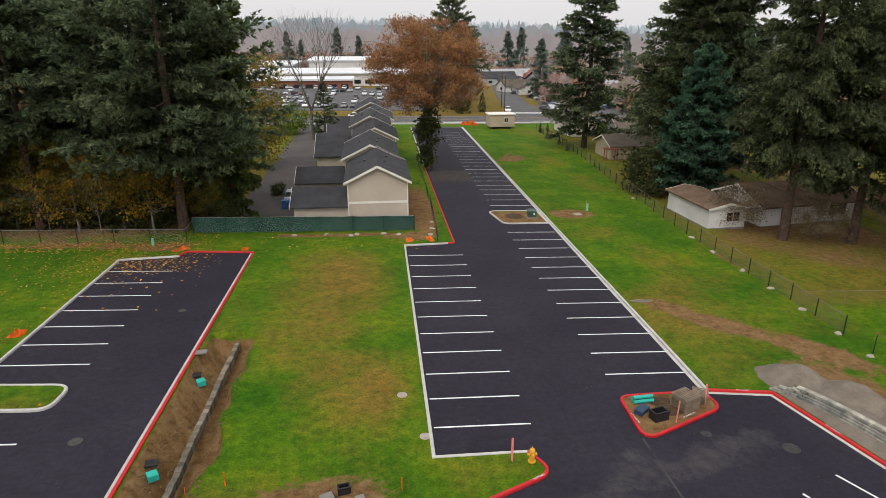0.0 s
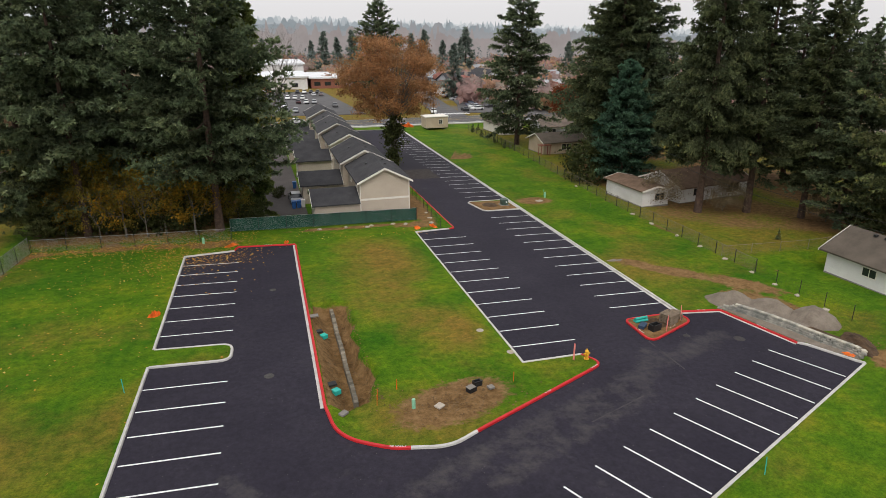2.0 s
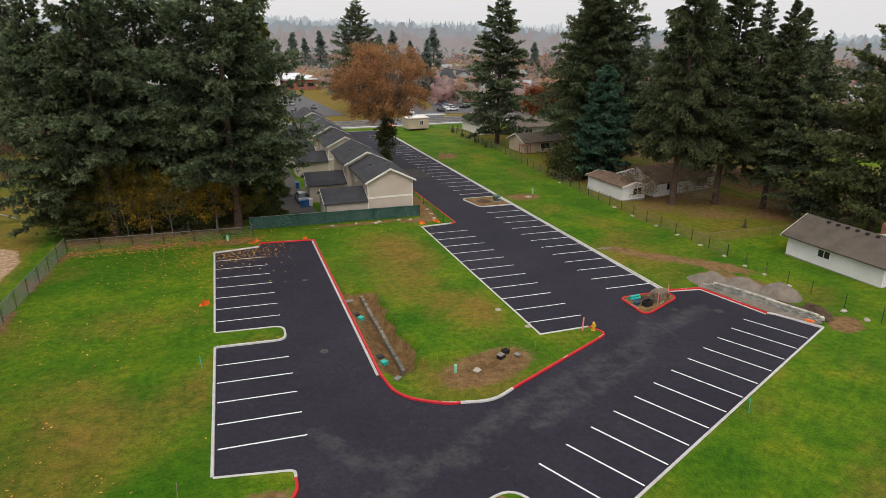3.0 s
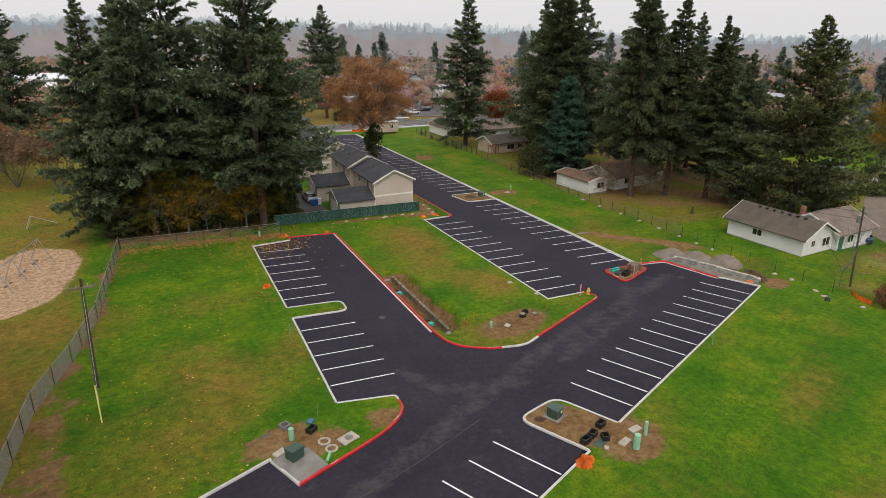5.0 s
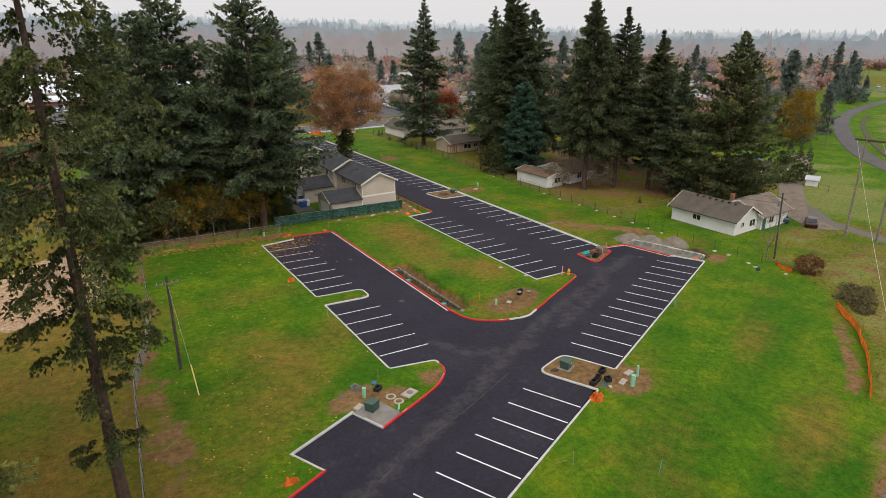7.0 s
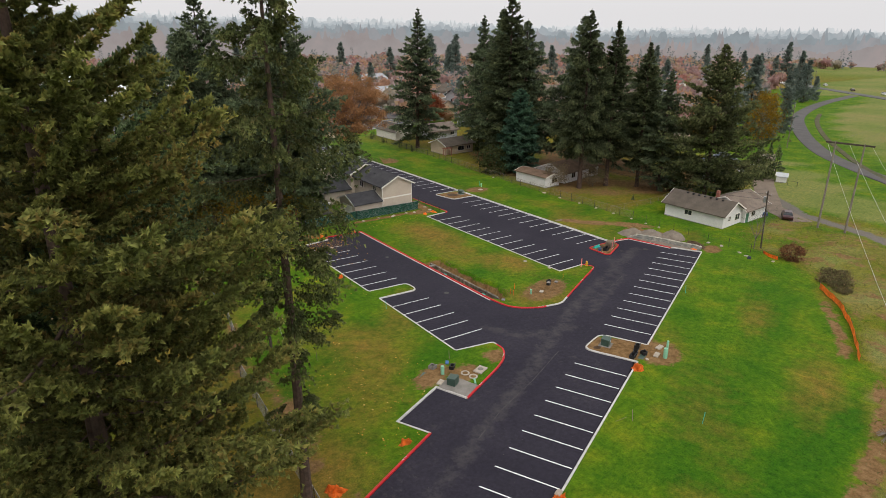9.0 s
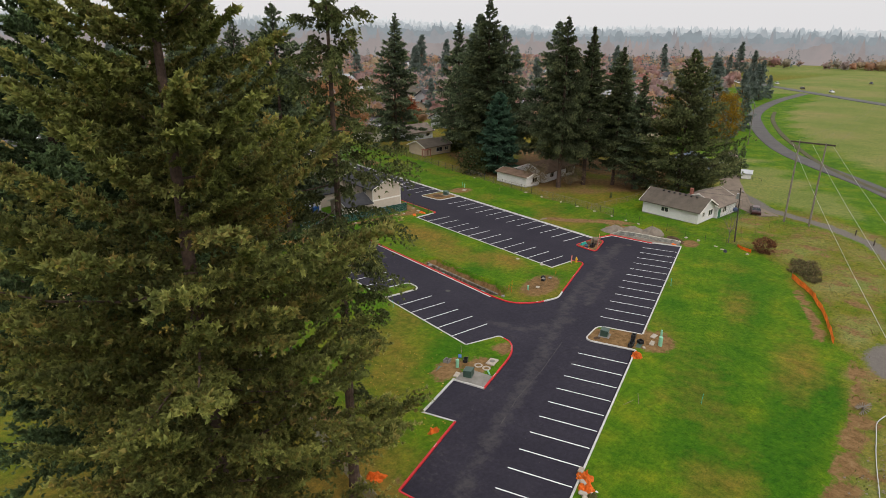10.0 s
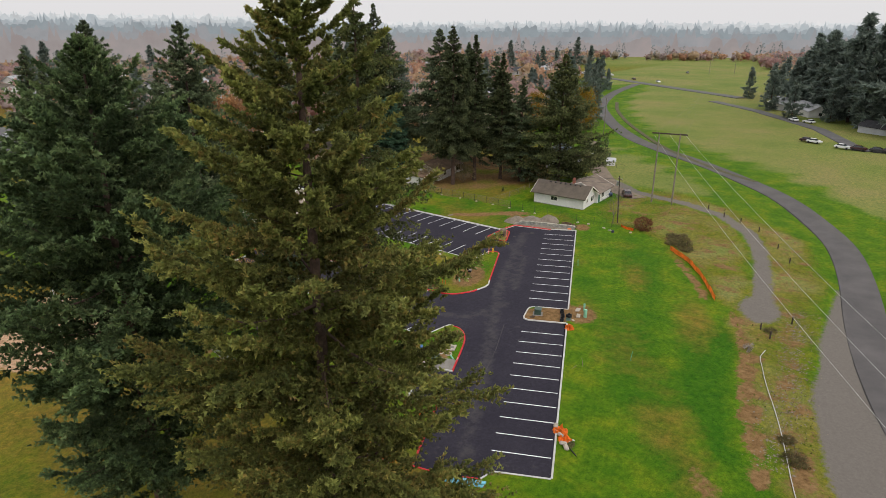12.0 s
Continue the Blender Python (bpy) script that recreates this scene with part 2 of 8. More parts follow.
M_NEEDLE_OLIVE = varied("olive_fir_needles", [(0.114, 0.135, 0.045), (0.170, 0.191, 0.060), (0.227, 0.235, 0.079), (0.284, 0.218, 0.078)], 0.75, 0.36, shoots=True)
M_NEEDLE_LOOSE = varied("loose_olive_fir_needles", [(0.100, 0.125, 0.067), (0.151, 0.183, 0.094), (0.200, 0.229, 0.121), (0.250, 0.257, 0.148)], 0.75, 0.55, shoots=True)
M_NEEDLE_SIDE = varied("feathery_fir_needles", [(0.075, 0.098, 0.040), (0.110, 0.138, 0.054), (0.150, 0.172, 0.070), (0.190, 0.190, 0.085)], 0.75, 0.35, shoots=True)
M_OLIVELEAF = varied("olive_yellow_leaves", [(0.179, 0.159, 0.030), (0.262, 0.215, 0.040), (0.344, 0.260, 0.055)], 0.8, 0.5)
M_PARKTWIG = varied("brown_park_twigs", [(0.16, 0.105, 0.075), (0.22, 0.145, 0.100), (0.27, 0.17, 0.11)], 0.9, 0.45)
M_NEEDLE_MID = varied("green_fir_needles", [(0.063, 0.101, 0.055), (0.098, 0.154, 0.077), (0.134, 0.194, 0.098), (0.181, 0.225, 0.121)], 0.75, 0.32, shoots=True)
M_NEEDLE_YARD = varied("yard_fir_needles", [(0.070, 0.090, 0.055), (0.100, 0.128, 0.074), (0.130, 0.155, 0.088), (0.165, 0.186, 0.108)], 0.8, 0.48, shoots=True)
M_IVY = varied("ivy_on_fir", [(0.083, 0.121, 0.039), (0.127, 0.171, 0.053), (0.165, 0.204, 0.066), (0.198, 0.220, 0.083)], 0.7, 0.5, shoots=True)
M_BRIGHTBUSH = varied("bright_green_leaves", [(0.10, 0.17, 0.03), (0.15, 0.23, 0.04), (0.20, 0.28, 0.06)], 0.8, 0.5)
M_CEDAR = varied("cedar_sprays", [(0.075, 0.159, 0.125), (0.104, 0.197, 0.158), (0.135, 0.237, 0.187)], 0.75, 0.5, shoots=True)
M_OAKLEAF = varied("russet_oak_leaves", [(0.30, 0.145, 0.072), (0.38, 0.195, 0.100), (0.45, 0.245, 0.128), (0.34, 0.205, 0.125)], 0.8, 0.45)
M_YELLOWLEAF = varied("yellow_maple_leaves", [(0.174, 0.127, 0.017), (0.306, 0.184, 0.020), (0.388, 0.214, 0.023), (0.174, 0.174, 0.030)], 0.8, 0.5)
M_REDLEAF = varied("red_maple_leaves", [(0.20, 0.060, 0.030), (0.28, 0.082, 0.040), (0.24, 0.100, 0.05)], 0.8, 0.45)
M_TWIG = varied("bare_twigs", [(0.18, 0.145, 0.10), (0.25, 0.20, 0.14), (0.31, 0.25, 0.17)], 0.9, 0.4)
M_SHRUB = varied("shrub_leaves", [(0.038, 0.052, 0.020), (0.066, 0.082, 0.030), (0.098, 0.108, 0.042)], 0.8, 0.4)
M_RUSTTWIG = varied("rusty_twigs", [(0.13, 0.062, 0.036), (0.19, 0.090, 0.050), (0.24, 0.125, 0.070)], 0.9, 0.4)
M_BROWNWEED = varied("dead_bramble", [(0.13, 0.10, 0.055), (0.19, 0.15, 0.085), (0.15, 0.16, 0.065), (0.26, 0.21, 0.13)], 0.9, 0.5)


def glass_material():
    m, n, l, b = material("dark_window_glass", 0.05, 0.0, 0.6)
    b.inputs["Base Color"].default_value = (0.02, 0.024, 0.028, 1)
    return m


M_GLASS = glass_material()


# ---------------------------------------------------------------- building blocks
def part(name, data, mat, parent=None, label="", at=None, kind=""):
    """Link a bmesh, or (vertices, faces), as one mesh object."""
    me = bpy.data.meshes.new(name)
    if isinstance(data, tuple):
        me.from_pydata([tuple(v) for v in data[0]], [], [tuple(f) for f in data[1]])
    else:
        data.to_mesh(me)
        data.free()
    if mat:
        me.materials.append(mat)
    ob = new(name, me)
    if parent:
        ob.parent = parent
    if at is not None:
        ob.matrix_basis = at
    return tagged(ob, label=label, kind=kind)


def thing(name, x, y, label, category, group="", turn=0.0, lift=0.0):
    """The Empty at the base of a thing."""
    e = new(name)
    e.empty_display_size = 0.2
    e.matrix_basis = pose(x, y, gz(x, y) + lift, 0, 0, turn)
    return tagged(e, label=label, category=category, group=group)


def arrays(name, verts, faces, mat, parent=None, label="", kind="", smooth=False):
    """A mesh from numpy arrays: faces all with the same number of corners."""
    verts, faces = np.asarray(verts, np.float32), np.asarray(faces, np.int32)
    me = bpy.data.meshes.new(name)
    me.vertices.add(len(verts))
    me.vertices.foreach_set("co", verts.ravel())
    k = faces.shape[1]
    me.loops.add(faces.size)
    me.loops.foreach_set("vertex_index", faces.ravel())
    me.polygons.add(len(faces))
    me.polygons.foreach_set("loop_start", np.arange(0, faces.size, k, dtype=np.int32))
    if smooth:
        me.polygons.foreach_set("use_smooth", np.ones(len(faces), bool))
    me.update(calc_edges=True)
    me.materials.append(mat)
    ob = new(name, me)
    if parent:
        ob.parent = parent
    return tagged(ob, label=label, kind=kind)


def box(bm, x0, x1, y0, y1, z0, z1, bevel=0.0):
    got = bmesh.ops.create_cube(bm, size=1, matrix=Matrix.Translation(((x0 + x1) / 2, (y0 + y1) / 2, (z0 + z1) / 2)) @ Matrix.Diagonal((x1 - x0, y1 - y0, z1 - z0, 1)))
    if bevel:
        edges = list({e for v in got["verts"] for e in v.link_edges})
        bmesh.ops.bevel(bm, geom=edges, offset=bevel, segments=1, affect="EDGES")
    return bm


def boxed(x0, x1, y0, y1, z0, z1, bevel=0.0):
    return box(bmesh.new(), x0, x1, y0, y1, z0, z1, bevel)


def rod(bm, a, b, r0, r1=None, sides=8):
    a, b = Vector(a), Vector(b)
    d = b - a
    m = Matrix.Translation((a + b) / 2) @ d.to_track_quat("Z", "Y").to_matrix().to_4x4()
    bmesh.ops.create_cone(bm, cap_ends=True, segments=sides, radius1=r0, radius2=r0 if r1 is None else r1, depth=d.length, matrix=m)
    return bm


def rodded(a, b, r0, r1=None, sides=8):
    return rod(bmesh.new(), a, b, r0, r1, sides)


def prism(outline, z0, z1):
    """Verts and faces of an upright prism over a plan outline (counter-clockwise)."""
    k = len(outline)
    v = [(x, y, z0) for x, y in outline] + [(x, y, z1) for x, y in outline]
    f = [tuple(range(k - 1, -1, -1)), tuple(range(k, 2 * k))] + [(i, (i + 1) % k, k + (i + 1) % k, k + i) for i in range(k)]
    return v, f


def rounded(points, radii, steps=5):
    """A polyline with its corners rounded."""
    out = []
    for i, (p, r) in enumerate(zip(points, radii)):
        if r <= 0 or i in (0, len(points) - 1):
            out.append(p)
            continue
        p, a, b = Vector(p), Vector(points[i - 1]), Vector(points[i + 1])
        da, db = (a - p), (b - p)
        ra, rb = min(r, da.length * 0.49), min(r, db.length * 0.49)
        s, e = p + da.normalized() * ra, p + db.normalized() * rb
        for k in range(steps + 1):
            t = k / steps
            q = s * (1 - t) ** 2 + p * 2 * t * (1 - t) + e * t * t
            out.append((q.x, q.y))
    return out


def inside(px, py, poly):
    px, py = np.asarray(px, float), np.asarray(py, float)
    hit = np.zeros(px.shape, bool)
    for (x0, y0), (x1, y1) in zip(poly, poly[1:] + poly[:1]):
        if y0 == y1:
            continue
        c = ((y0 > py) != (y1 > py)) & (px < (x1 - x0) * (py - y0) / (y1 - y0) + x0)
        hit ^= c
    return hit


def along(px, py, line):
    """Distance of points to a polyline."""
    best = np.full(np.shape(px), 1e9)
    for (x0, y0), (x1, y1) in zip(line, line[1:]):
        dx, dy = x1 - x0, y1 - y0
        t = np.clip(((px - x0) * dx + (py - y0) * dy) / (dx * dx + dy * dy + 1e-9), 0, 1)
        best = np.minimum(best, np.hypot(px - x0 - t * dx, py - y0 - t * dy))
    return best


def soft_in(px, py, poly, feather):
    d = along(px, py, poly + poly[:1])
    return np.clip(0.5 + np.where(inside(px, py, poly), d, -d) / (2 * feather), 0, 1)


def blob(px, py, cx, cy, rx, ry, turn=0.0):
    c, s = math.cos(radians(turn)), math.sin(radians(turn))
    u, v = ((px - cx) * c + (py - cy) * s) / rx, (-(px - cx) * s + (py - cy) * c) / ry
    return np.clip(1.4 - np.hypot(u, v), 0, 1)

# ---------------------------------------------------------------- paved outline
WEST_X, WEST_IN = -23.9, -12.2
runs = []  # every kerb run: points, red or not
KERB_E = [main(20.6, 156), main(19.4, 31.4)]
EAST_TOP = [main(19.4, 31.4), (23.25, 30.8)]
EAST_SIDE = [(23.25, 30.8), (24.85, 23.65)]
EAST_END = rounded([(24.85, 23.65), (25.3, 23.3), (26.85, 19.95), east(0.3, 0), east(1.5, 0)], [0, 0.2, 0.3, 0.2, 0])
SE_A = [east(1.5, 0), east(36.9, 0)]
ISLAND_S = rounded([east(36.9, 0), east(36.9, 5.35), east(41.4, 5.9), east(41.4, 0)], [0, 1.2, 1.2, 0])
SE_B = [east(41.4, 0), east(72.6, 0)]
SOUTH_A = rounded([east(72.6, 0), (-40.83, -5.8), (-42.3, -5.5)], [0, 0.4, 0])
SOUTH_B = rounded([(-42.3, -5.5), (-43.6, -3.0), (-44.5, 0.25)], [0, 0.3, 0])
SOUTH_C = [(-44.5, 0.25), (-35.0, 4.65)]
SOUTH_D = [(-35.0, 4.65), (-36.43, 7.75), (-30.35, 10.5), (-29.1, 7.2)]
SOUTH_E = rounded([(-29.1, 7.2), (-21.6, 10.6), (-19.75, 12.6), (-19.7, 14.0)], [0, 2.5, 1.5, 0])
SOUTH_F = rounded([(-19.7, 14.0), (-19.65, 14.75), (-24.25, 15.55)], [0, 0.5, 0])
WEST_A = [(-24.25, 15.55), main(WEST_X, 32.6)]
ISLAND_W = rounded([main(WEST_X, 32.6), (-18.2, 32.3), (-18.1, 35.1), main(WEST_X, 35.5)], [0, 1.0, 1.0, 0])
WEST_B = [main(WEST_X, 35.5), main(WEST_X, 58.1), (-18.5, 58.9)]
WEST_C = rounded([(-18.5, 58.9), (-18.2, 60.3), (-11.85, 59.7)], [0, 0.4, 0])
WEST_D = [(-11.85, 59.7), main(WEST_IN, 24.1)]
LAWN_A = rounded([main(WEST_IN, 24.1), (-11.9, 20.6), (-9.0, 18.6), (-7.9, 18.4)], [0, 3.2, 2.0, 0], 8)
LAWN_B = rounded([(-7.9, 18.4), (-5.6, 17.9), (-3.6, 18.95)], [0, 2.0, 0], 6)
LAWN_C = rounded([(-3.6, 18.95), (8.25, 24.7), (7.3, 26.45)], [0, 1.1, 0], 6)
LAWN_D = [(7.3, 26.45), (2.55, 26.4), main(2.6, 61.1), (7.3, 61.55)]
DRIVE_A = rounded([(7.3, 61.55), (8.1, 61.7), main(7.7, 63.5), main(7.6, 105)], [0, 0.5, 1.0, 0])
DRIVE_B = [main(7.6, 105), main(8.0, 156)]
SIDES = [(KERB_E, 3), (EAST_TOP, 2), (EAST_SIDE, 2), (EAST_END, 0), (SE_A, 0), (ISLAND_S, 0), (SE_B, 0), (SOUTH_A, 0), (SOUTH_B, 1), (SOUTH_C, 1), (SOUTH_D, 0),
         (SOUTH_E, 1), (SOUTH_F, 0), (WEST_A, 0), (ISLAND_W, 0), (WEST_B, 0), (WEST_C, 1), (WEST_D, 2), (LAWN_A, 1), (LAWN_B, 0), (LAWN_C, 1), (LAWN_D, 0), (DRIVE_A, 1), (DRIVE_B, 0)]
PAVED = []
for run, _ in SIDES:
    for q in run:
        if not PAVED or math.dist(PAVED[-1], q) > 0.02:
            PAVED.append(tuple(q))
ISLAND_TRI = rounded([(16.5, 31.2), (13.95, 31.1), (13.75, 26.95), (19.25, 29.55), (19.05, 31.2), (16.5, 31.2)], [0, 0.6, 1.0, 0.7, 0.3, 0])
ISLAND_N = rounded([(17, 74.3), (13.9, 74.3), (14.7, 68.8), (19.75, 68.8), (19.75, 74.3), (17, 74.3)], [0, 0.8, 0.8, 0.1, 0.1, 0])
TRENCH = [(-11.75, 41.2), (-9.9, 41.5), (-8.6, 41.0), (-8.9, 38.2), (-8.5, 36.6), (-9.2, 35.0), (-8.7, 33.0), (-9.1, 31.4), (-8.5, 29.4), (-8.3, 27.8), (-9.0, 26.2), (-9.4, 24.4), (-11.0, 23.6), (-11.9, 24.6)]

# ---------------------------------------------------------------- the ground, one sheet to the horizon
PATH_BIKE = [(334, 128), (306, 123.5), (280, 119), (250, 111), (223, 102), (204, 94), (181, 81.4), (158, 68), (132, 50), (118, 35.5), (103, 17.5), (90, 5.0), (76, -7.5), (55.7, -18.1), (43.2, -23.2), (25.6, -27), (9.9, -29.3), (-1.5, -31.8), (-14, -35.5), (-40, -46), (-90, -70)]
GRAVEL_TRACK = [(72, 33), (62, 21), (58.9, 9), (53.8, 0), (44.2, -7.4), (36, -11), (27, -13.4), (15.4, -16), (8, -17.2), (6, -17.6)]
GRAVEL_APRON = [(27, -24.2), (3, -24.9), (-3, -25.9), (-10.4, -26.1), (-24.5, -29.6), (-40, -36.5), (-40, -48), (-14, -36), (10, -29)]
DITCH = [(231, 97.5), (203, 86), (167, 66.2), (142, 49.8), (122, 36), (108, 23.5), (94.5, 9.5), (88.9, 1.3)]
PLAY = [(-55, 63), (-50.4, 69), (-45.5, 66), (-44.0, 61), (-44.8, 54), (-45.8, 48), (-49.5, 43.8), (-55, 43), (-60, 48), (-60, 58)]
SITE = [(-46.5, 8), (-42, 36), (-39.8, 63.5), (-19, 63.2), (-15, 66), (6, 66.5), (8.5, 108), (9.5, 157), (39, 157), (39.5, 130), (37, 100), (34.5, 76), (33.8, 54), (35.5, 40), (38.3, 28), (35, 15), (28, 3), (22.5, -4), (13, -9.5), (4, -13), (-12, -17), (-40, -26), (-47, -8)]
YARDS = [(39, 157), (39.5, 130), (37, 100), (34.5, 76), (33.8, 54), (33.4, 43), (62, 42), (80, 36), (98, 50), (110, 90), (90, 157)]
WEEDS = [(35, 14), (56, 16), (58, 9), (52, -1), (43, -7), (27, -12.5), (12, -15), (4, -14), (-12, -20), (-40, -30), (-40, -36), (-16, -29), (0, -25), (26, -23), (45, -17), (60, 0), (68, 14), (62, 24), (40, 22)]

BANK = [(34.5, 13), (27, 1.5), (22.5, -3.3), (17, -7), (9, -11.3), (7, -14.5), (15, -14), (27, -11.5), (36, -9.5), (44, -6), (52, 0.5), (57, 9), (55, 16), (45, 17), (36, 17)]


def grid(x0, x1, y0, y1, step):
    gx, gy = np.meshgrid(np.arange(x0, x1 + step / 2, step), np.arange(y0, y1 + step / 2, step))
    return np.stack([gx.ravel(), gy.ravel()], 1)


rng = np.random.default_rng(4)
near = grid(-70, 76, -50, 110, 1.25)
near = near + rng.uniform(-0.3, 0.3, near.shape)
middle = grid(-330, 420, -230, 420, 10.0)
middle = middle[~((middle[:, 0] > -74) & (middle[:, 0] < 80) & (middle[:, 1] > -54) & (middle[:, 1] < 114))]
far_ring = np.array([(r * math.cos(a), r * math.sin(a)) for r in (700, 1100, 1750, 2300) for a in np.linspace(0, 2 * math.pi, 49)[:-1]])
trench_pts = grid(-13.0, -7.4, 22.4, 42.4, 0.3)
trench_pts = trench_pts[~inside(trench_pts[:, 0], trench_pts[:, 1], PAVED)]
pts = np.concatenate([near, middle, far_ring, trench_pts])
pts = pts[along(pts[:, 0], pts[:, 1], PAVED + PAVED[:1]) > 0.3]
keep_in = inside(pts[:, 0], pts[:, 1], PAVED) & ~inside(pts[:, 0], pts[:, 1], ISLAND_TRI) & ~inside(pts[:, 0], pts[:, 1], ISLAND_N)
pts = pts[~keep_in]
loops = [PAVED, ISLAND_TRI[:-1], ISLAND_N[:-1]]
coords, edges = [], []
for loop in loops:
    k = len(coords)
    coords += [Vector(q) for q in loop]
    edges += [(k + i, k + (i + 1) % len(loop)) for i in range(len(loop))]
coords += [Vector(q) for q in pts]
from mathutils import geometry
v2, _, f2, *_ = geometry.delaunay_2d_cdt(coords, edges, [], 0, 1e-5)
v2 = np.array([(q.x, q.y) for q in v2])
f2 = np.array([tuple(f) for f in f2 if len(f) == 3])
mid = v2[f2].mean(1)
road = inside(mid[:, 0], mid[:, 1], PAVED) & ~inside(mid[:, 0], mid[:, 1], ISLAND_TRI) & ~inside(mid[:, 0], mid[:, 1], ISLAND_N)
gx, gy = v2[:, 0], v2[:, 1]
near_kerb = np.clip(np.minimum(along(gx, gy, PAVED + PAVED[:1]), np.minimum(along(gx, gy, ISLAND_TRI), along(gx, gy, ISLAND_N))) / 1.5, 0, 1)
wobble = np.array([noise.noise((x * 0.35, y * 0.35, 3.0)) * 0.07 + noise.noise((x * 0.06, y * 0.06, 7.0)) * 0.16 for x, y in v2])
weedy = np.maximum(soft_in(gx, gy, WEEDS, 2.0), soft_in(gx, gy, BANK, 1.5))
rough_bumps = np.array([noise.noise((x * 0.5, y * 0.5, 11.0)) for x, y in v2])
height = gza(gx, gy) + 0.10 + wobble * near_kerb + weedy * rough_bumps * 0.25
dig = soft_in(gx, gy, TRENCH, 0.22)
floor_side = np.clip((gx - main(WEST_IN, 32)[0] - 0.1) / 1.5, 0.1, 1)
height -= dig * floor_side * (1.45 + 0.5 * rough_bumps)
ground = arrays("ground", np.column_stack([gx, gy, height]), f2[~road], M_GROUND, label="green lawn with bare soil patches, field and verges", kind="structure", smooth=True)
tagged(ground, category="ground")

fleck = np.array([noise.noise((x * 0.11, y * 0.11, 21.0)) for x, y in v2])
site, play = soft_in(gx, gy, SITE, 2.0), soft_in(gx, gy, PLAY, 0.9)
west_park = np.clip((-42 - gx) / 3, 0, 1) * np.clip((gy + 30) / 8, 0, 1)
forest = soft_in(gx, gy, [(-42, 64), (-19, 64), (-19, 70), (-12, 74), (-14, 92), (-44, 96)], 2.0)
yards = soft_in(gx, gy, YARDS, 2.5)
far_field = np.clip((gx - 62) / 12, 0, 1) * np.clip((40 + 0.42 * (gx - 60) - gy) / 14, 0, 1)
along_e = along(gx, gy, [(35, 15), (38.0, 27), (35.6, 40), (33.9, 54), (34.6, 76), (37.2, 100)])
dirt = np.zeros(len(v2))
for spot in ((-4.0, 22.6, 5.0, 2.6, 20), (-21.8, 12.1, 2.0, 1.2, 20), (-29.5, 12.4, 3.2, 1.6, 20), (-6.8, 2.3, 3.2, 2.6, 20), (23.8, 72.5, 3.2, 2.2, 0), (28.3, 31.0, 4.5, 2.0, -55),
             (25.2, 40.0, 4.2, 1.5, -45), (29.6, 35.6, 5.0, 1.6, -52), (-21.0, 62.0, 4.0, 1.2, 0), (-30, 63.2, 8, 0.7, 0), (-5, 65.2, 9, 0.7, 0), (3.5, 64.2, 3.0, 1.2, 0), (5.6, 76, 2.0, 15, 0), (4.6, 75, 1.6, 9, 0), (22.6, 43.6, 2.6, 1.2, -50),
             (-26.4, 10.9, 2.2, 1.5, 20), (29.6, 19.4, 2.6, 1.6, 30), (-42.0, -2.5, 1.6, 5.0, 25), (24, 110, 3, 2, 0)):
    dirt = np.maximum(dirt, blob(gx, gy, *spot))
dirt = np.maximum(dirt, np.clip(dig * 1.5, 0, 1))
dirt = np.maximum(dirt, inside(gx, gy, ISLAND_S + [east(36.9, 0)]) * 1.0)
dirt = np.maximum(dirt, np.maximum(inside(gx, gy, ISLAND_TRI) | (along(gx, gy, ISLAND_TRI) < 0.12), inside(gx, gy, ISLAND_N)) * 1.0)
dirt = np.maximum(dirt, np.clip(1.15 - along(gx, gy, [(6, -14.2), (-1, -17), (-15, -20.2), (-29, -24.6)]) / 1.1, 0, 1) * (0.6 + 0.4 * fleck))
dirt = np.maximum(dirt, np.clip(1.2 - along(gx, gy, [(8.5, -9.6), (12.5, -7.8), (17, -4.8), (22, -1.4)]) / 1.1, 0, 1) * (0.75 + 0.4 * fleck))
dirt = np.maximum(dirt, np.clip(1.0 - along(gx, gy, DITCH) / 2.2, 0, 1) * 0.5)
dirt = np.maximum(dirt, forest * (0.55 + 0.3 * fleck))
dirt = np.maximum(dirt, np.clip(1 - along_e / 1.0, 0, 1) * (0.45 + 0.6 * fleck))
dirt = np.maximum(dirt, soft_in(gx, gy, [(39, 52), (60, 44), (80, 40), (80, 110), (50, 112), (37, 86), (36.5, 62)], 3) * (0.62 + 0.5 * fleck))
fleck_fine = np.array([noise.noise((x * 0.45, y * 0.45, 51.0)) + 0.5 * noise.noise((x * 0.9, y * 0.9, 55.0)) for x, y in v2])
by_fence = np.clip(1.2 - along(gx, gy, [(-40.5, 62), (-42.0, 40), (-43.4, 31), (-44.6, 20), (-44.5, 6)]) / np.where(gy < 30, 3.4, 2.0), 0, 1)
dirt = np.maximum(dirt, by_fence * np.clip(0.56 + 0.85 * fleck_fine, 0, 0.95) * (gx > -47))
fleck2 = np.array([noise.noise(((x * COS + y * SIN) * 0.035, (y * COS - x * SIN) * 0.16, 31.0)) for x, y in v2])
dry = np.clip(0.14 + 0.8 * fleck + 0.6 * fleck2, 0, 0.8) * site * np.where(gx - 2.2 * gy > -5, 0.6, np.where(gx < -25, 0.9, 1.0))
dry *= 1 - 0.9 * soft_in(gx, gy, [(-4, -9.8), (1, -13), (0, -16.5), (-15.4, -19.2), (-28, -23.5), (-27, -20), (-20, -15.5), (-11.4, -12.5)], 0.7)
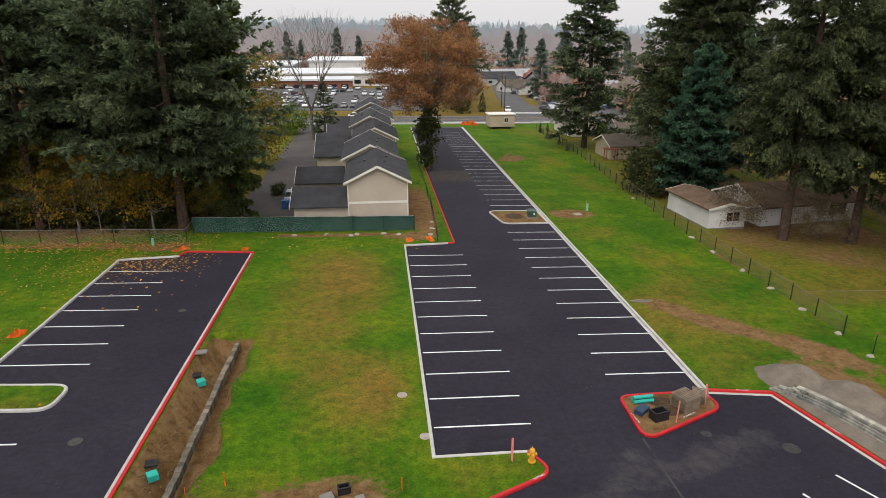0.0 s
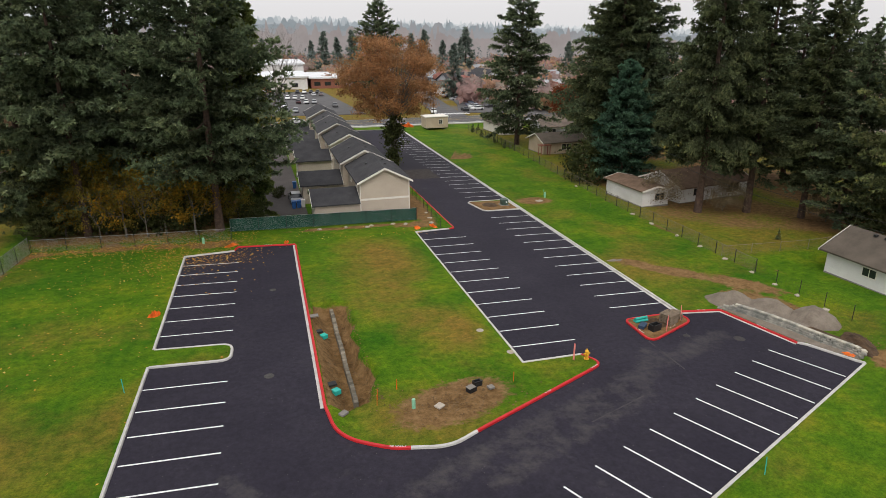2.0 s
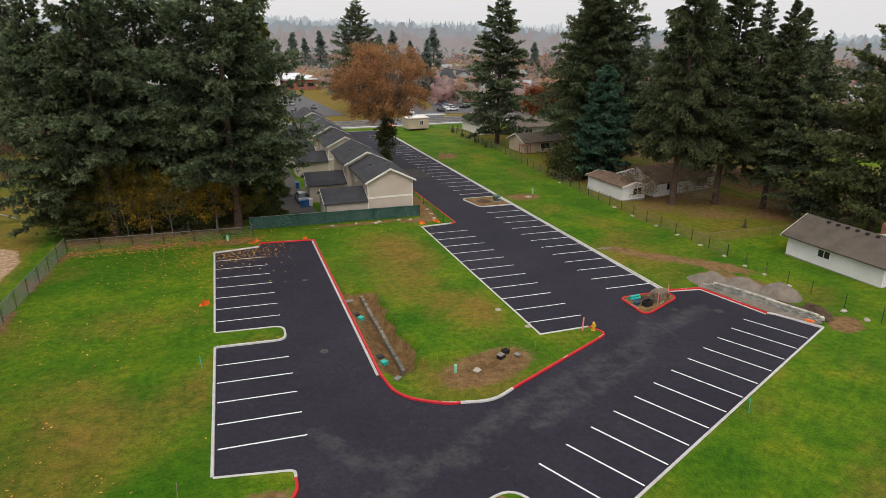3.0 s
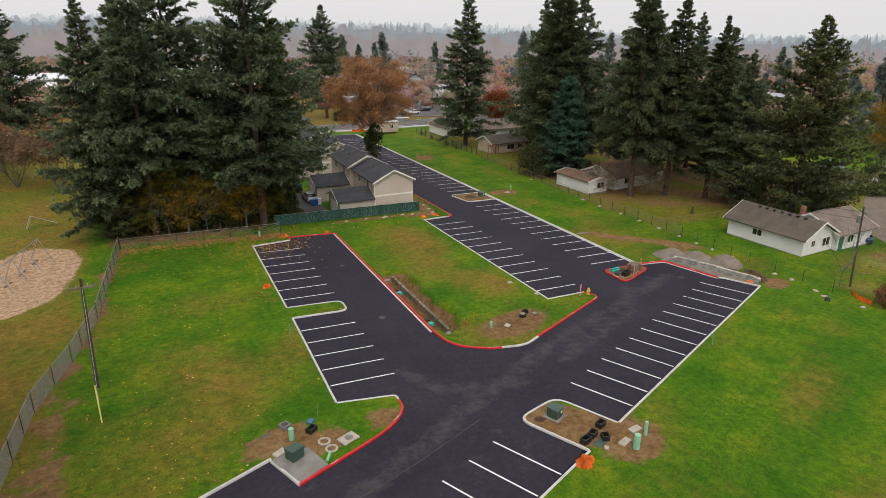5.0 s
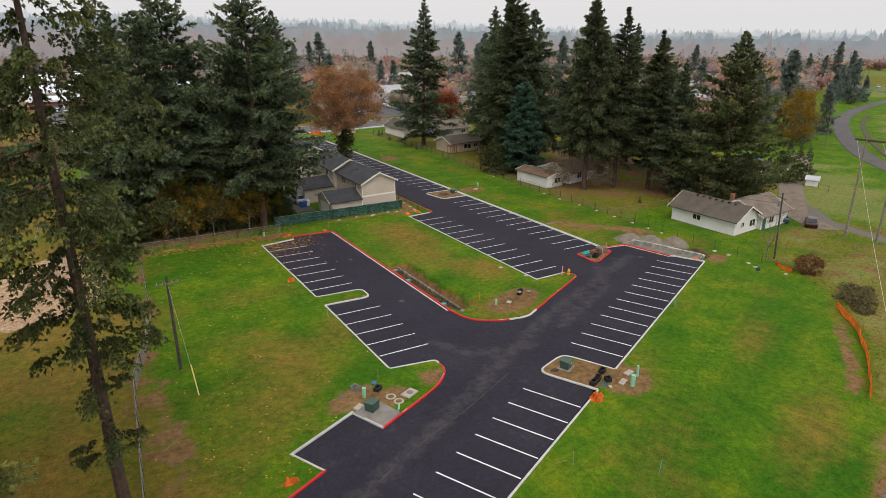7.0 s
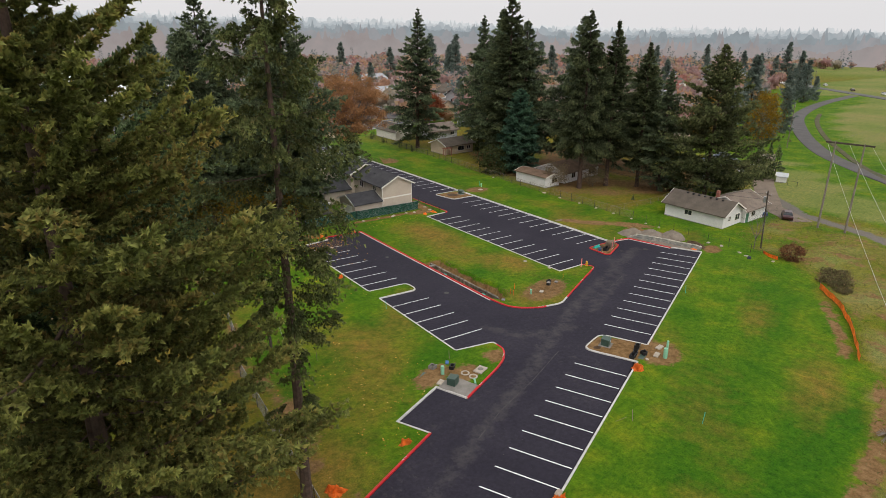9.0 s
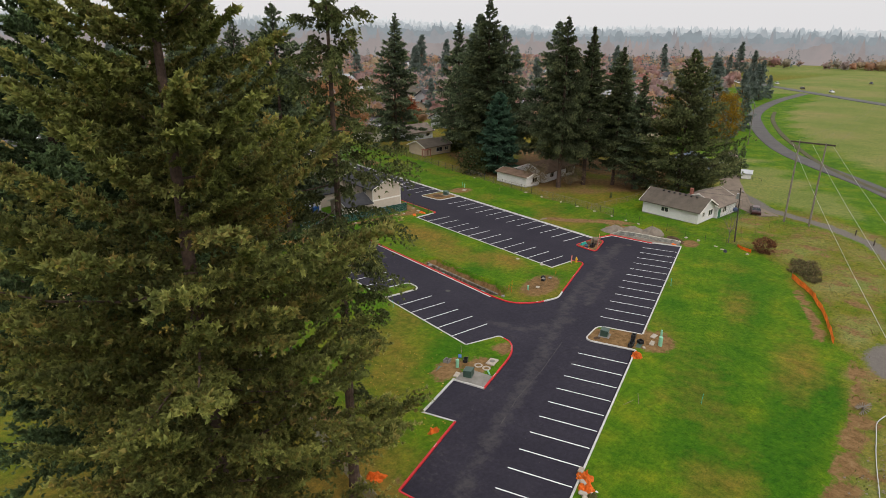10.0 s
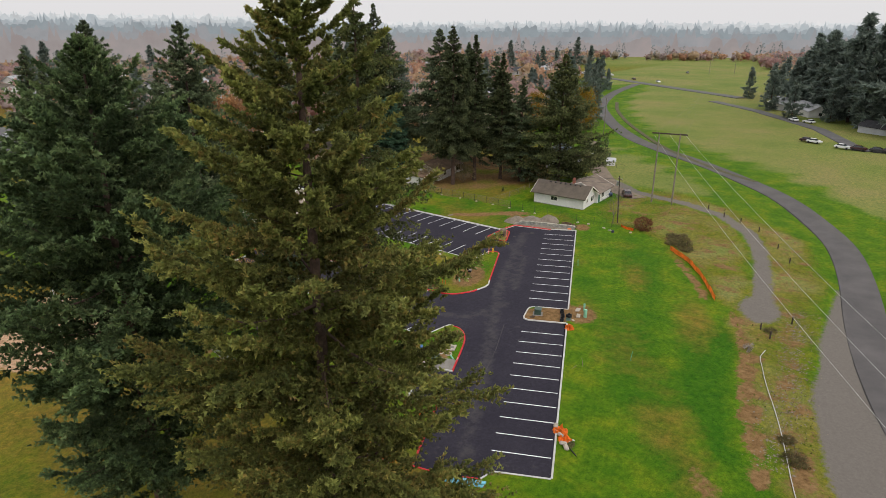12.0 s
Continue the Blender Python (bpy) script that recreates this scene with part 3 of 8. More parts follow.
for spot in ((-20, -13.2, 8, 2.2, 20), (-31, -20.5, 5.5, 2.5, 20), (-3.0, 36, 3.5, 12, 8), (-33, 25, 6, 10, 30), (-38, 15, 8, 9, 0), (27, 57, 3, 6, 0), (-1.5, 47, 3, 5, 0), (1, -10, 12, 3.0, 22), (-24, -15, 9, 4, 25), (12, 2, 9, 2.5, 30), (18, -8.5, 10, 2.2, 33), (25, -0.5, 5, 2.0, 45), (-3.5, 40, 5.5, 16, 8), (-4, 50, 6, 8, 0)):
    dry = np.maximum(dry, (0.60 + 0.45 * fleck + 0.25 * fleck_fine) * blob(gx, gy, *spot))
dry = np.maximum(dry, np.clip(1.15 - along(gx, gy, [(-42.5, 40), (-43.4, 31), (-44.6, 20), (-44.5, 6)]) / 8, 0, 1) * (0.55 + 0.6 * fleck) * (gx > -47))
dry = np.maximum(dry, west_park * (0.78 + 0.5 * fleck + 0.25 * np.clip((20 - gy) / 40, 0, 1)))
dry = np.maximum(dry, yards * (0.75 + 0.4 * fleck))
dry = np.maximum(dry, weedy * (0.7 + 0.5 * fleck))
for spot in ((-19, 92, 5, 22, 0), (-20, 125, 6, 25, 0), (-19, 155, 8, 14, 0)):
    dry = np.maximum(dry, blob(gx, gy, *spot) * (0.85 + 0.4 * fleck))
    dirt = np.maximum(dirt, blob(gx, gy, *spot) * (0.45 + 0.4 * fleck))
town = np.clip((gy - 168) / 10, 0, 1) * (1 - far_field) * np.clip((gx + 400) / 40, 0, 1)
town = np.maximum(town, np.clip((gx - 84) / 8, 0, 1) * np.clip((gy - 62 - 0.42 * (gx - 60)) / 10, 0, 1))
dry = np.maximum(dry, town * 0.9)
dirt = np.maximum(dirt, town * (0.42 + 0.3 * fleck))
for spot in ((-3.6, 40, 4.2, 13, 8), (-2.5, 52, 4.5, 8, 0), (-0.5, 33, 2.5, 5, 0)):
    dry = np.maximum(dry, (0.80 + 0.5 * fleck + 0.3 * fleck_fine) * blob(gx, gy, *spot))
smooth_bike = [((a[0] + b[0]) / 2, (a[1] + b[1]) / 2) for a, b in zip(PATH_BIKE, PATH_BIKE[1:])]
rich = np.maximum(0.9 * soft_in(gx, gy, [(-4, -9.8), (1, -13), (0, -16.5), (-15.4, -19.2), (-28, -23.5), (-27, -20), (-20, -15.5), (-11.4, -12.5)], 0.7), np.clip(0.25 + 1.1 * fleck2 - 0.5 * fleck, 0, 0.75) * site)
verge = np.clip((along(gx, gy, smooth_bike) - 10) / 6, 0, 1)
far_field = far_field * verge
field = np.maximum(far_field, weedy * (0.42 + 0.5 * fleck))
dirt = np.maximum(dirt, weedy * np.clip(0.40 + 0.5 * fleck_fine, 0, 0.8))
dirt = np.maximum(dirt, np.clip(1.3 - along(gx, gy, [(13, -19.3), (4, -21.6), (-3.4, -23.4), (-12, -24.6), (-22, -27.2), (-30, -30.5)]) / 2.0, 0, 1) * (0.52 + 0.5 * fleck_fine))
dirt = np.maximum(dirt, np.clip(1.3 - along(gx, gy, [(-2, -17.6), (-8.1, -19.4), (-16.3, -21.9), (-24, -23.9), (-31, -26)]) / 0.7, 0, 1) * 0.95)
dirt = np.maximum(dirt, blob(gx, gy, -31.5, -21.2, 3.2, 1.8, 25) * (0.62 + 0.5 * fleck_fine))
dirt = np.maximum(dirt, np.clip(1.2 - along(gx, gy, [(-39.5, 62.6), (-19, 62.2)]) / 1.6, 0, 1) * (0.62 + 0.4 * fleck_fine))
paved_town = np.clip((gy - 176) / 8, 0, 1) * np.clip((gx - 40) / 10, 0, 1) * np.clip((430 - gy) / 60, 0, 1) * np.clip((260 - gx) / 60, 0, 1) * (1 - far_field)
gravel = np.maximum(soft_in(gx, gy, GRAVEL_APRON, 1.2), np.clip(1.0 - (along(gx, gy, GRAVEL_TRACK) - 0.8) / 1.6, 0, 1) * 0.8)
gravel = np.maximum(gravel, blob(gx, gy, 9.5, -16.8, 5.0, 3.0, 15))
gravel = np.maximum(gravel, blob(gx, gy, 61, 24, 2, 5, -40))
gravel = np.maximum(gravel, paved_town * (0.5 + 0.5 * fleck))
for name, values in (("dirt", dirt), ("dry", dry), ("field", field), ("gravel", gravel), ("bark", play), ("rich", rich)):
    a = ground.data.attributes.new(name, "FLOAT", "POINT")
    a.data.foreach_set("value", np.clip(values, 0, 1).astype(np.float32))

# ---------------------------------------------------------------- asphalt, kerbs, painted lines
worn_lines = ([east(4, 9.5), east(30, 10.5), east(50, 9.0), east(72, 8.0)], [(12.5, 25.5), (9.0, 20.0), (-4, 14.5)], [(-18, 18), (-16, 14), (-9, 12)])
fine = np.concatenate([grid(-46, 30, -12, 62, 0.8), grid(7, 22, 62, 158, 2.0)])
fine = fine[inside(fine[:, 0], fine[:, 1], PAVED)]
fine = fine[along(fine[:, 0], fine[:, 1], PAVED + PAVED[:1]) > 0.2]
coords = [Vector(q) for q in PAVED]
edges = [(i, (i + 1) % len(PAVED)) for i in range(len(PAVED))]
v3, _, f3, *_ = geometry.delaunay_2d_cdt(coords + [Vector(q) for q in fine], edges, [], 0, 1e-5)
v3 = np.array([(q.x, q.y) for q in v3])
f3 = np.array([tuple(f) for f in f3 if len(f) == 3])
mid = v3[f3].mean(1)
f3 = f3[inside(mid[:, 0], mid[:, 1], PAVED)]
lot = arrays("parking_lot", np.column_stack([v3, gza(v3[:, 0], v3[:, 1])]), f3, M_ASPHALT, label="freshly laid black asphalt parking lot", kind="structure")
tagged(lot, category="parking lot")
worn = np.zeros(len(v3))
for line, wide in zip(worn_lines, (3.0, 2.5, 2.5)):
    worn = np.maximum(worn, np.clip(1.1 - along(v3[:, 0], v3[:, 1], line) / wide, 0, 1))
a = lot.data.attributes.new("worn", "FLOAT", "POINT")
a.data.foreach_set("value", worn.astype(np.float32))


def sweep(run, profile, closed=False):
    """Verts and faces of a profile (offset to the right, height) drawn along a plan line, on the ground."""
    pts = [Vector(q) for q in run]
    k, w = len(pts), len(profile)
    v, f = [], []
    for i, p in enumerate(pts):
        a = pts[i - 1] if i else (pts[-2] if closed else pts[0])
        b = pts[i + 1] if i < k - 1 else (pts[1] if closed else pts[-1])
        d0, d1 = (p - a), (b - p)
        d0 = d0.normalized() if d0.length > 1e-6 else d1.normalized()
        d1 = d1.normalized() if d1.length > 1e-6 else d0
        t = (d0 + d1).normalized()
        stretch = 1 / max(0.5, t.dot(d1))
        side = Vector((t.y, -t.x)) * stretch
        for off, h in profile:
            q = p + side * off
            v.append((q.x, q.y, gz(q.x, q.y) + h))
    for i in range(k - 1):
        for j in range(w - 1):
            f.append((i * w + j, i * w + j + 1, (i + 1) * w + j + 1, (i + 1) * w + j))
    f += [tuple(range(w)), tuple((k - 1) * w + j for j in range(w - 1, -1, -1))]
    return v, f


def divided(run, step=3.0):
    out = [run[0]]
    for a, b in zip(run, run[1:]):
        n = max(1, int(math.dist(a, b) / step))
        out += [(a[0] + (b[0] - a[0]) * k / n, a[1] + (b[1] - a[1]) * k / n) for k in range(1, n + 1)]
    return out


KERB = [(-0.16, -0.05), (-0.16, 0.125), (-0.13, 0.15), (0.0, 0.15), (0.03, 0.12), (0.05, -0.05)]
GUTTER = [(0.02, -0.05), (0.02, 0.012), (0.27, 0.010), (0.27, -0.05)]


def kerb(run, red, flip=1):
    prof = KERB if flip > 0 else [(-o, h) for o, h in KERB][::-1]
    ob = part("kerb", sweep(divided(run), prof), M_RED if red == 1 else M_KERB, None, kind="structure")
    return tagged(ob, label="red painted fire lane kerb of concrete" if red == 1 else "pale new concrete kerb along the lot", category="kerb")


for run, red in SIDES:
    if red == 2:
        kerb([(x - 0.02, y) for x, y in run], 1, 1)
        g = part("gutter", sweep(divided(run), GUTTER), M_KERB, None, kind="structure")
        tagged(g, label="pale concrete gutter beside the red kerb", category="gutter")
    else:
        kerb(run, red % 3, 1)
    if red == 3:
        g = part("gutter", sweep(divided(run), [(0.055, -0.05), (0.055, 0.012), (0.28, 0.010), (0.28, -0.05)]), M_KERB, None, kind="structure")
        tagged(g, label="pale concrete gutter along the kerb", category="gutter")
kerb(ISLAND_TRI, 1, -1)
kerb(ISLAND_N, 0, -1)

def stall(a, b, width=0.125):
    a, b = Vector(a), Vector(b)
    d = (b - a).normalized()
    s = Vector((-d.y, d.x)) * width / 2
    q = [a - s, b - s, b + s, a + s]
    part("stall_line", ([(p.x, p.y, gz(p.x, p.y) + 0.006) for p in q], [(0, 1, 2, 3)]), M_WHITE, lot)


for k in range(11):
    stall(main(2.75, 29.0 + 2.9 * k), main(8.05, 28.95 + 2.9 * k))
for k in range(12):
    stall(main(14.0, 33.9 + 2.865 * k), main(19.3, 33.75 + 2.865 * k))
for k in range(24):
    stall(main(14.1, 77.45 + 3.03 * k), main(19.4, 77.35 + 3.03 * k))
for k in range(12):
    stall(east(3.55 + 2.765 * k, 0.2), east(3.55 + 2.765 * k, 5.62))
for k in range(10):
    stall(east(44.77 + 2.77 * k, 0.2), east(44.77 + 2.77 * k, 5.64))
for k in range(5):
    stall(main(WEST_X + 0.05, 18.35 + 2.79 * k), main(WEST_X + 5.5, 18.15 + 2.79 * k))
for k in range(7):
    stall(main(WEST_X + 0.05, 37.95 + 2.87 * k), main(WEST_X + 5.6, 37.75 + 2.87 * k))


def seam(points, width):
    """A pale joint between two asphalt lanes."""
    z = part("paving_seam", sweep(divided(points, 2.0), [(-width / 2, 0.0035), (width / 2, 0.0035)]), M_SEAM, lot)
    return z


M_SEAM = surface("paving_joint", (0.024, 0.021, 0.028), (0.075, 0.068, 0.068), 0.9, 0.9, fine=12.0)
seam([(13.63, 27.1), (13.57, 22.4)], 0.12)
seam([(8.6, 20.0), (3.66, 18.1)], 0.1)
seam([(-32.2, 1.7), (-27.8, 3.9), (-21.6, 6.2), (-15.1, 9.1)], 0.1)

# ---------------------------------------------------------------- trees
def kites(p, d, length, width, rng, flat=0.0):
    """Leaf sprays: a kite at each place p along d, tilted at random. flat: how level they lie."""
    n = len(p)
    d = d / np.linalg.norm(d, axis=1, keepdims=True)
    r = rng.normal(size=(n, 3))
    r[:, 2] *= 1 - flat
    side = np.cross(d, r * (1 - flat) + np.array([0, 0, 1.0]) * flat * 1.5)
    side /= np.linalg.norm(side, axis=1, keepdims=True) + 1e-9
    l, w = length[:, None], width[:, None]
    v = np.stack([p, p + d * l * 0.45 + side * w, p + d * l + np.array([0, 0, -0.12]) * l, p + d * l * 0.45 - side * w], 1).reshape(-1, 3)
    f = np.arange(4 * n).reshape(n, 4)
    return v, f


def tube(path, radii, sides=6):
    """Verts and quads of a tapering tube along a 3D path."""
    path = [Vector(q) for q in path]
    v, f = [], []
    for i, p in enumerate(path):
        t = (path[min(i + 1, len(path) - 1)] - path[max(i - 1, 0)]).normalized()
        a = t.orthogonal().normalized()
        b = t.cross(a)
        for k in range(sides):
            ang = 2 * math.pi * k / sides
            v.append(p + (a * math.cos(ang) + b * math.sin(ang)) * radii[i])
    for i in range(len(path) - 1):
        for k in range(sides):
            f.append((i * sides + k, i * sides + (k + 1) % sides, (i + 1) * sides + (k + 1) % sides, (i + 1) * sides + k))
    return [tuple(q) for q in v], f


def gather(pieces):
    v, f, k = [], [], 0
    for a, b in pieces:
        v += list(a)
        f += [tuple(i + k for i in q) for q in b]
        k += len(a)
    return v, f


def conifer(name, seed, h, r, clear, boughs, fingers, per, size, mat, label, droop=0.25, shape=0.85, bark=None, up=0.1, group="conifers", irregular=0.25, tuft=0.34, slim=0.22, limb_step=14, flat=0.75, hang=0.15, girth=0.0125, sparse=(0.0, 1.0), full=1.0, burst=0.38, crowd=0.9):
    """A fir, spruce or cedar: tapered trunk, layered boughs, side shoots along each bough and needle sprays feathering each shoot. full: the share of the crown, from the top, over which it widens."""
    rng = np.random.default_rng(seed)
    e = new(name)
    e.empty_display_size = 0.2
    tagged(e, label=label, category="tree", group=group)
    lean = rng.normal(0, 0.004, 2) * h
    zs = np.linspace(0, 1, 9)
    trunk = tube([(lean[0] * z, lean[1] * z, h * z - 0.3 * (z == 0)) for z in zs], [girth * h * (1 - z) ** 0.8 + 0.02 + (0.1 if z == 0 else 0) for z in zs], 9)
    part("trunk", trunk, bark or M_BARK, e)
    s = np.sort(rng.random(boughs) ** crowd)
    prof = np.clip((1 - s) / full, 0, 1) ** shape * np.clip(0.6 + 2.4 * s, 0, 1)
    length = r * prof * rng.uniform(1 - irregular * 1.7, 1 + irregular * 0.7, boughs) + 0.12
    length = np.where(s < sparse[0], length * sparse[1], length)
    az = np.arange(boughs) * 2.39996 + rng.normal(0, 0.5, boughs)
    z0 = h * (clear + (1 - clear) * s * 0.985)
    dz = -droop * (1 - s) ** 0.8 + (up * 0.6 + 0.12) * s ** 1.8 + rng.normal(0, 0.08, boughs)
    lift = (0.10 + up * 0.6) * rng.uniform(0.5, 1.5, boughs)
    out = np.stack([np.cos(az), np.sin(az)], 1)

    def place(k, t):
        """Points along bough k: outward, sagging, lifting again at the tip."""
        L = length[k]
        return np.column_stack([out[k] * (L * t)[:, None] + lean[None, :] * (z0[k] / h)[:, None], z0[k] + dz[k] * L * t + lift[k] * L * (t ** 2.4)])

    cnt = np.maximum(6, (fingers * (0.25 + 0.75 * length / r)).astype(int))
    k = np.repeat(np.arange(boughs), cnt)
    t = 0.12 + 0.88 * rng.random(len(k)) ** 0.65
    base = place(k, t)
    swing = np.where(rng.random(len(k)) < 0.5, -1, 1) * rng.uniform(0.2, 1.25, len(k)) * (1.05 - 0.6 * t)
    o, sd = out[k], np.stack([-out[k][:, 1], out[k][:, 0]], 1)
    shoot = np.column_stack([o * np.cos(swing)[:, None] + sd * np.sin(swing)[:, None], dz[k] * 0.6 + lift[k] * 1.6 * t - hang + rng.normal(0, 0.14, len(k))])
    shoot /= np.linalg.norm(shoot, axis=1, keepdims=True)
    span = np.clip(length[k] * tuft * (1.25 - 0.65 * t), 0.12, 2.2) * rng.uniform(0.6, 1.25, len(k))
    # tufts along each shoot, blades bursting from each tuft
    heads = max(2, per // 6)
    j = np.repeat(np.arange(len(k)), heads)
    uh = (np.tile(np.arange(heads), len(k)) + rng.uniform(0.45, 1.0, len(j))) / heads
    centre = base[j] + shoot[j] * (span[j] * uh)[:, None] + rng.normal(0, 0.16 * size, (len(j), 3))
    centre[:, 2] -= 0.12 * span[j] * uh ** 2
    aim = shoot[j] + rng.normal(0, 0.35, (len(j), 3)) + np.array([0, 0, 0.18 - hang])
    aim /= np.linalg.norm(aim, axis=1, keepdims=True)
    tone = 0.5 + rng.normal(0, 0.13, boughs)[k][j] + rng.normal(0, 0.20, len(j))
    q = np.repeat(np.arange(len(j)), max(4, per // heads))
    n = len(q)
    d = aim[q] * 0.9 + rng.normal(0, burst, (n, 3))
    d /= np.linalg.norm(d, axis=1, keepdims=True)
    p = centre[q] + rng.normal(0, 0.06 * size, (n, 3))
    l = size * rng.uniform(0.6, 1.35, n) * (0.5 + 0.5 * np.clip(length[k][j][q] / (0.5 * r), 0, 1))
    face = np.array([0.0, 0.0, 1.0]) * flat + rng.normal(0, 0.55, (n, 3))
    side = np.cross(d, face)
    side /= np.linalg.norm(side, axis=1, keepdims=True) + 1e-9
    w = (l * slim * rng.uniform(0.7, 1.3, n))[:, None]
    v = np.stack([p - side * w, p + side * w, p + d * l[:, None]], 1).reshape(-1, 3)
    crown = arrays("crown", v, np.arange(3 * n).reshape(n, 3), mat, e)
    # 0 deep in the crown, painted shaded; 1 at the new-growth tips
    tip_inner_shade = np.clip(0.55 * t[j] + 0.45 * uh, 0, 1)[q] ** 1.4
    tip_inner_shade = np.stack([tip_inner_shade * 0.62, tip_inner_shade * 0.62, tip_inner_shade * 0.68 + 0.32], 1).ravel()
    crown.data.attributes.new("tip_inner_shade", "FLOAT", "POINT").data.foreach_set("value", tip_inner_shade.astype(np.float32))
    crown.data.attributes.new("tone", "FLOAT", "POINT").data.foreach_set("value", np.repeat(np.clip(tone[q], 0, 1), 3).astype(np.float32))
    for q in range(boughs):
        if length[q] > 0.4 * r and q % limb_step == 0:
            path = place(np.array([q, q, q, q]), np.array([0.0, 0.35, 0.65, 0.92]))
            w = 0.018 * length[q] ** 0.7
            part("limb", tube([tuple(c) for c in path], [w, w * 0.75, w * 0.5, 0.008], 4), bark or M_BARK, e)
    return e


def broadleaf(name, seed, h, spread, trunk_r, mat, label, leaves=6000, leaf=0.35, levels=4, fork=0.3, group="broadleaf trees", bark=None, cluster=0.8, upward=0.45, stems=1, category="tree", keep=1.0):
    """A broad tree or bush: forking limbs with leaf clumps at their ends."""
    rng = np.random.default_rng(seed)
    e = new(name)
    e.empty_display_size = 0.2
    tagged(e, label=label, category=category, group=group)
    trunk, limbs, tips = [], [], []

    def grow(p, d, length, radius, level):
        bend = Vector(rng.normal(0, 0.13, 3))
        q = p + d * length * 0.5 + bend * length * 0.25
        e2 = p + d * length + bend * length * 0.2
        (trunk if level == 0 else limbs).append(tube([p, q, e2], [radius, radius * 0.8, radius * 0.62], 7 if level < 2 else 4))
        if level >= 2:
            tips.append((q, e2))
        if level >= levels:
            return
        n = int(rng.integers(2, 4)) + (level == 0) + (level == 1)
        a0 = rng.random() * 6.283
        for k in range(n):
            a = a0 + k * 6.283 / n + rng.normal(0, 0.3)
            tilt = rng.uniform(0.5, 1.0) * spread
            side = d.orthogonal().normalized()
            side = (Matrix.Rotation(a, 3, d) @ side)
            nd = (d * (1 - 0.45 * tilt) + side * tilt + Vector((0, 0, upward * 0.3))).normalized()
            grow(e2, nd, length * rng.uniform(0.62, 0.85) * (1.25 if level == 0 else 1), radius * 0.62 * rng.uniform(0.75, 1.0), level + 1)

    for k in range(stems):
        a = 6.283 * k / stems + rng.random()
        d0 = Vector((0, 0, 1)) if stems == 1 else Vector((math.cos(a) * 0.5, math.sin(a) * 0.5, 1)).normalized()
        grow(Vector((0, 0, -0.2)), d0, h * fork, trunk_r, 0)
    v, f = gather(trunk)
    top = max(q[1].z for q in tips)
    scale_z = h / top
    part("trunk", ([(x, y, z * scale_z) for x, y, z in v], f), bark or M_GREYBARK, e)
    v, f = gather(limbs)
    part("branchwork", ([(x, y, z * scale_z) for x, y, z in v], f), bark or M_GREYBARK, e)
    if leaves:
        tp = np.array([[*a, *b] for a, b in tips])
        if keep < 1:
            tp = tp[rng.random(len(tp)) < keep]
        k = rng.integers(0, len(tp), leaves)
        t = rng.random((leaves, 1)) * 1.2
        p = tp[k, :3] * (1 - t) + tp[k, 3:] * t + rng.normal(0, cluster, (leaves, 3)) * np.array([1, 1, 0.7])
        p[:, 2] *= scale_z
        d = rng.normal(size=(leaves, 3))
        l = leaf * rng.uniform(0.6, 1.4, leaves)
        v, f = kites(p, d, l, l * 0.42, rng)
        arrays("crown", v, f, mat, e)
    return e


def put(proto, x, y, size=1.0, turn=0.0, tall=1.0, label=""):
    c = copy_thing(proto, pose(x, y, gz(x, y), 0, 0, turn))
    c.scale = (size, size, size * tall)
    return tagged(c, label=label)


def round_tree(name, seed, h, rx, clear, trunk_r, mat, label, leaves=9000, leaf=0.4, clumps=160, group="broadleaf trees", bark=None, category="tree", density=1.0, limb_step=3):
    """A broad round tree: trunk, forking limbs that reach into a dome of leaf clumps, with gaps between them."""
    rng = np.random.default_rng(seed)
    e = new(name)
    e.empty_display_size = 0.2
    tagged(e, label=label, category=category, group=group)
    c = np.array([0, 0, h * (clear + (1 - clear) * 0.46)])
    rz = h * (1 - clear) * 0.54
    q = rng.normal(size=(clumps, 3))
    q /= np.linalg.norm(q, axis=1, keepdims=True)
    q *= (0.35 + 0.65 * rng.random((clumps, 1)) ** 0.5) * rng.uniform(0.86, 1.08, (clumps, 1))
    heads = c + q * np.array([rx, rx, rz])
    fork_z = h * clear * 0.9
    part("trunk", tube([(0, 0, -0.3), (0.1, 0.05, fork_z * 0.5), (0.0, 0.1, fork_z), (0.1, 0, fork_z + rz * 0.5)], [trunk_r * 1.25, trunk_r, trunk_r * 0.85, trunk_r * 0.4], 9), bark or M_GREYBARK, e)
    for k in range(clumps):
        if k % limb_step:
            continue
        b = heads[k]
        start = np.array([0, 0, fork_z + rng.random() * rz * 0.5])
        knee = start + (b - start) * 0.5 + np.array([0, 0, -0.08 * np.linalg.norm(b - start)]) + rng.normal(0, 0.25, 3)
        w = trunk_r * (0.34 if k % (2 * limb_step) == 0 else 0.18)
        part("limb", tube([tuple(start), tuple(knee), tuple(b)], [w, w * 0.6, 0.02], 4), bark or M_GREYBARK, e)
    j = rng.integers(0, clumps, leaves)
    spread = 0.16 * (rx + rz) / 2 * density
    p = heads[j] + rng.normal(0, 1, (leaves, 3)) * np.array([1, 1, 0.65]) * spread * rng.uniform(0.6, 1.2, (leaves, 1))
    p[:, 2] = np.maximum(p[:, 2], h * clear * 0.8)
    d = rng.normal(size=(leaves, 3))
    l = leaf * rng.uniform(0.6, 1.4, leaves)
    v, f = kites(p, d, l, l * 0.42, rng)
    arrays("crown", v, f, mat, e)
    return e


def stand(proto, x, y):
    proto.matrix_basis = pose(x, y, gz(x, y))
    return proto


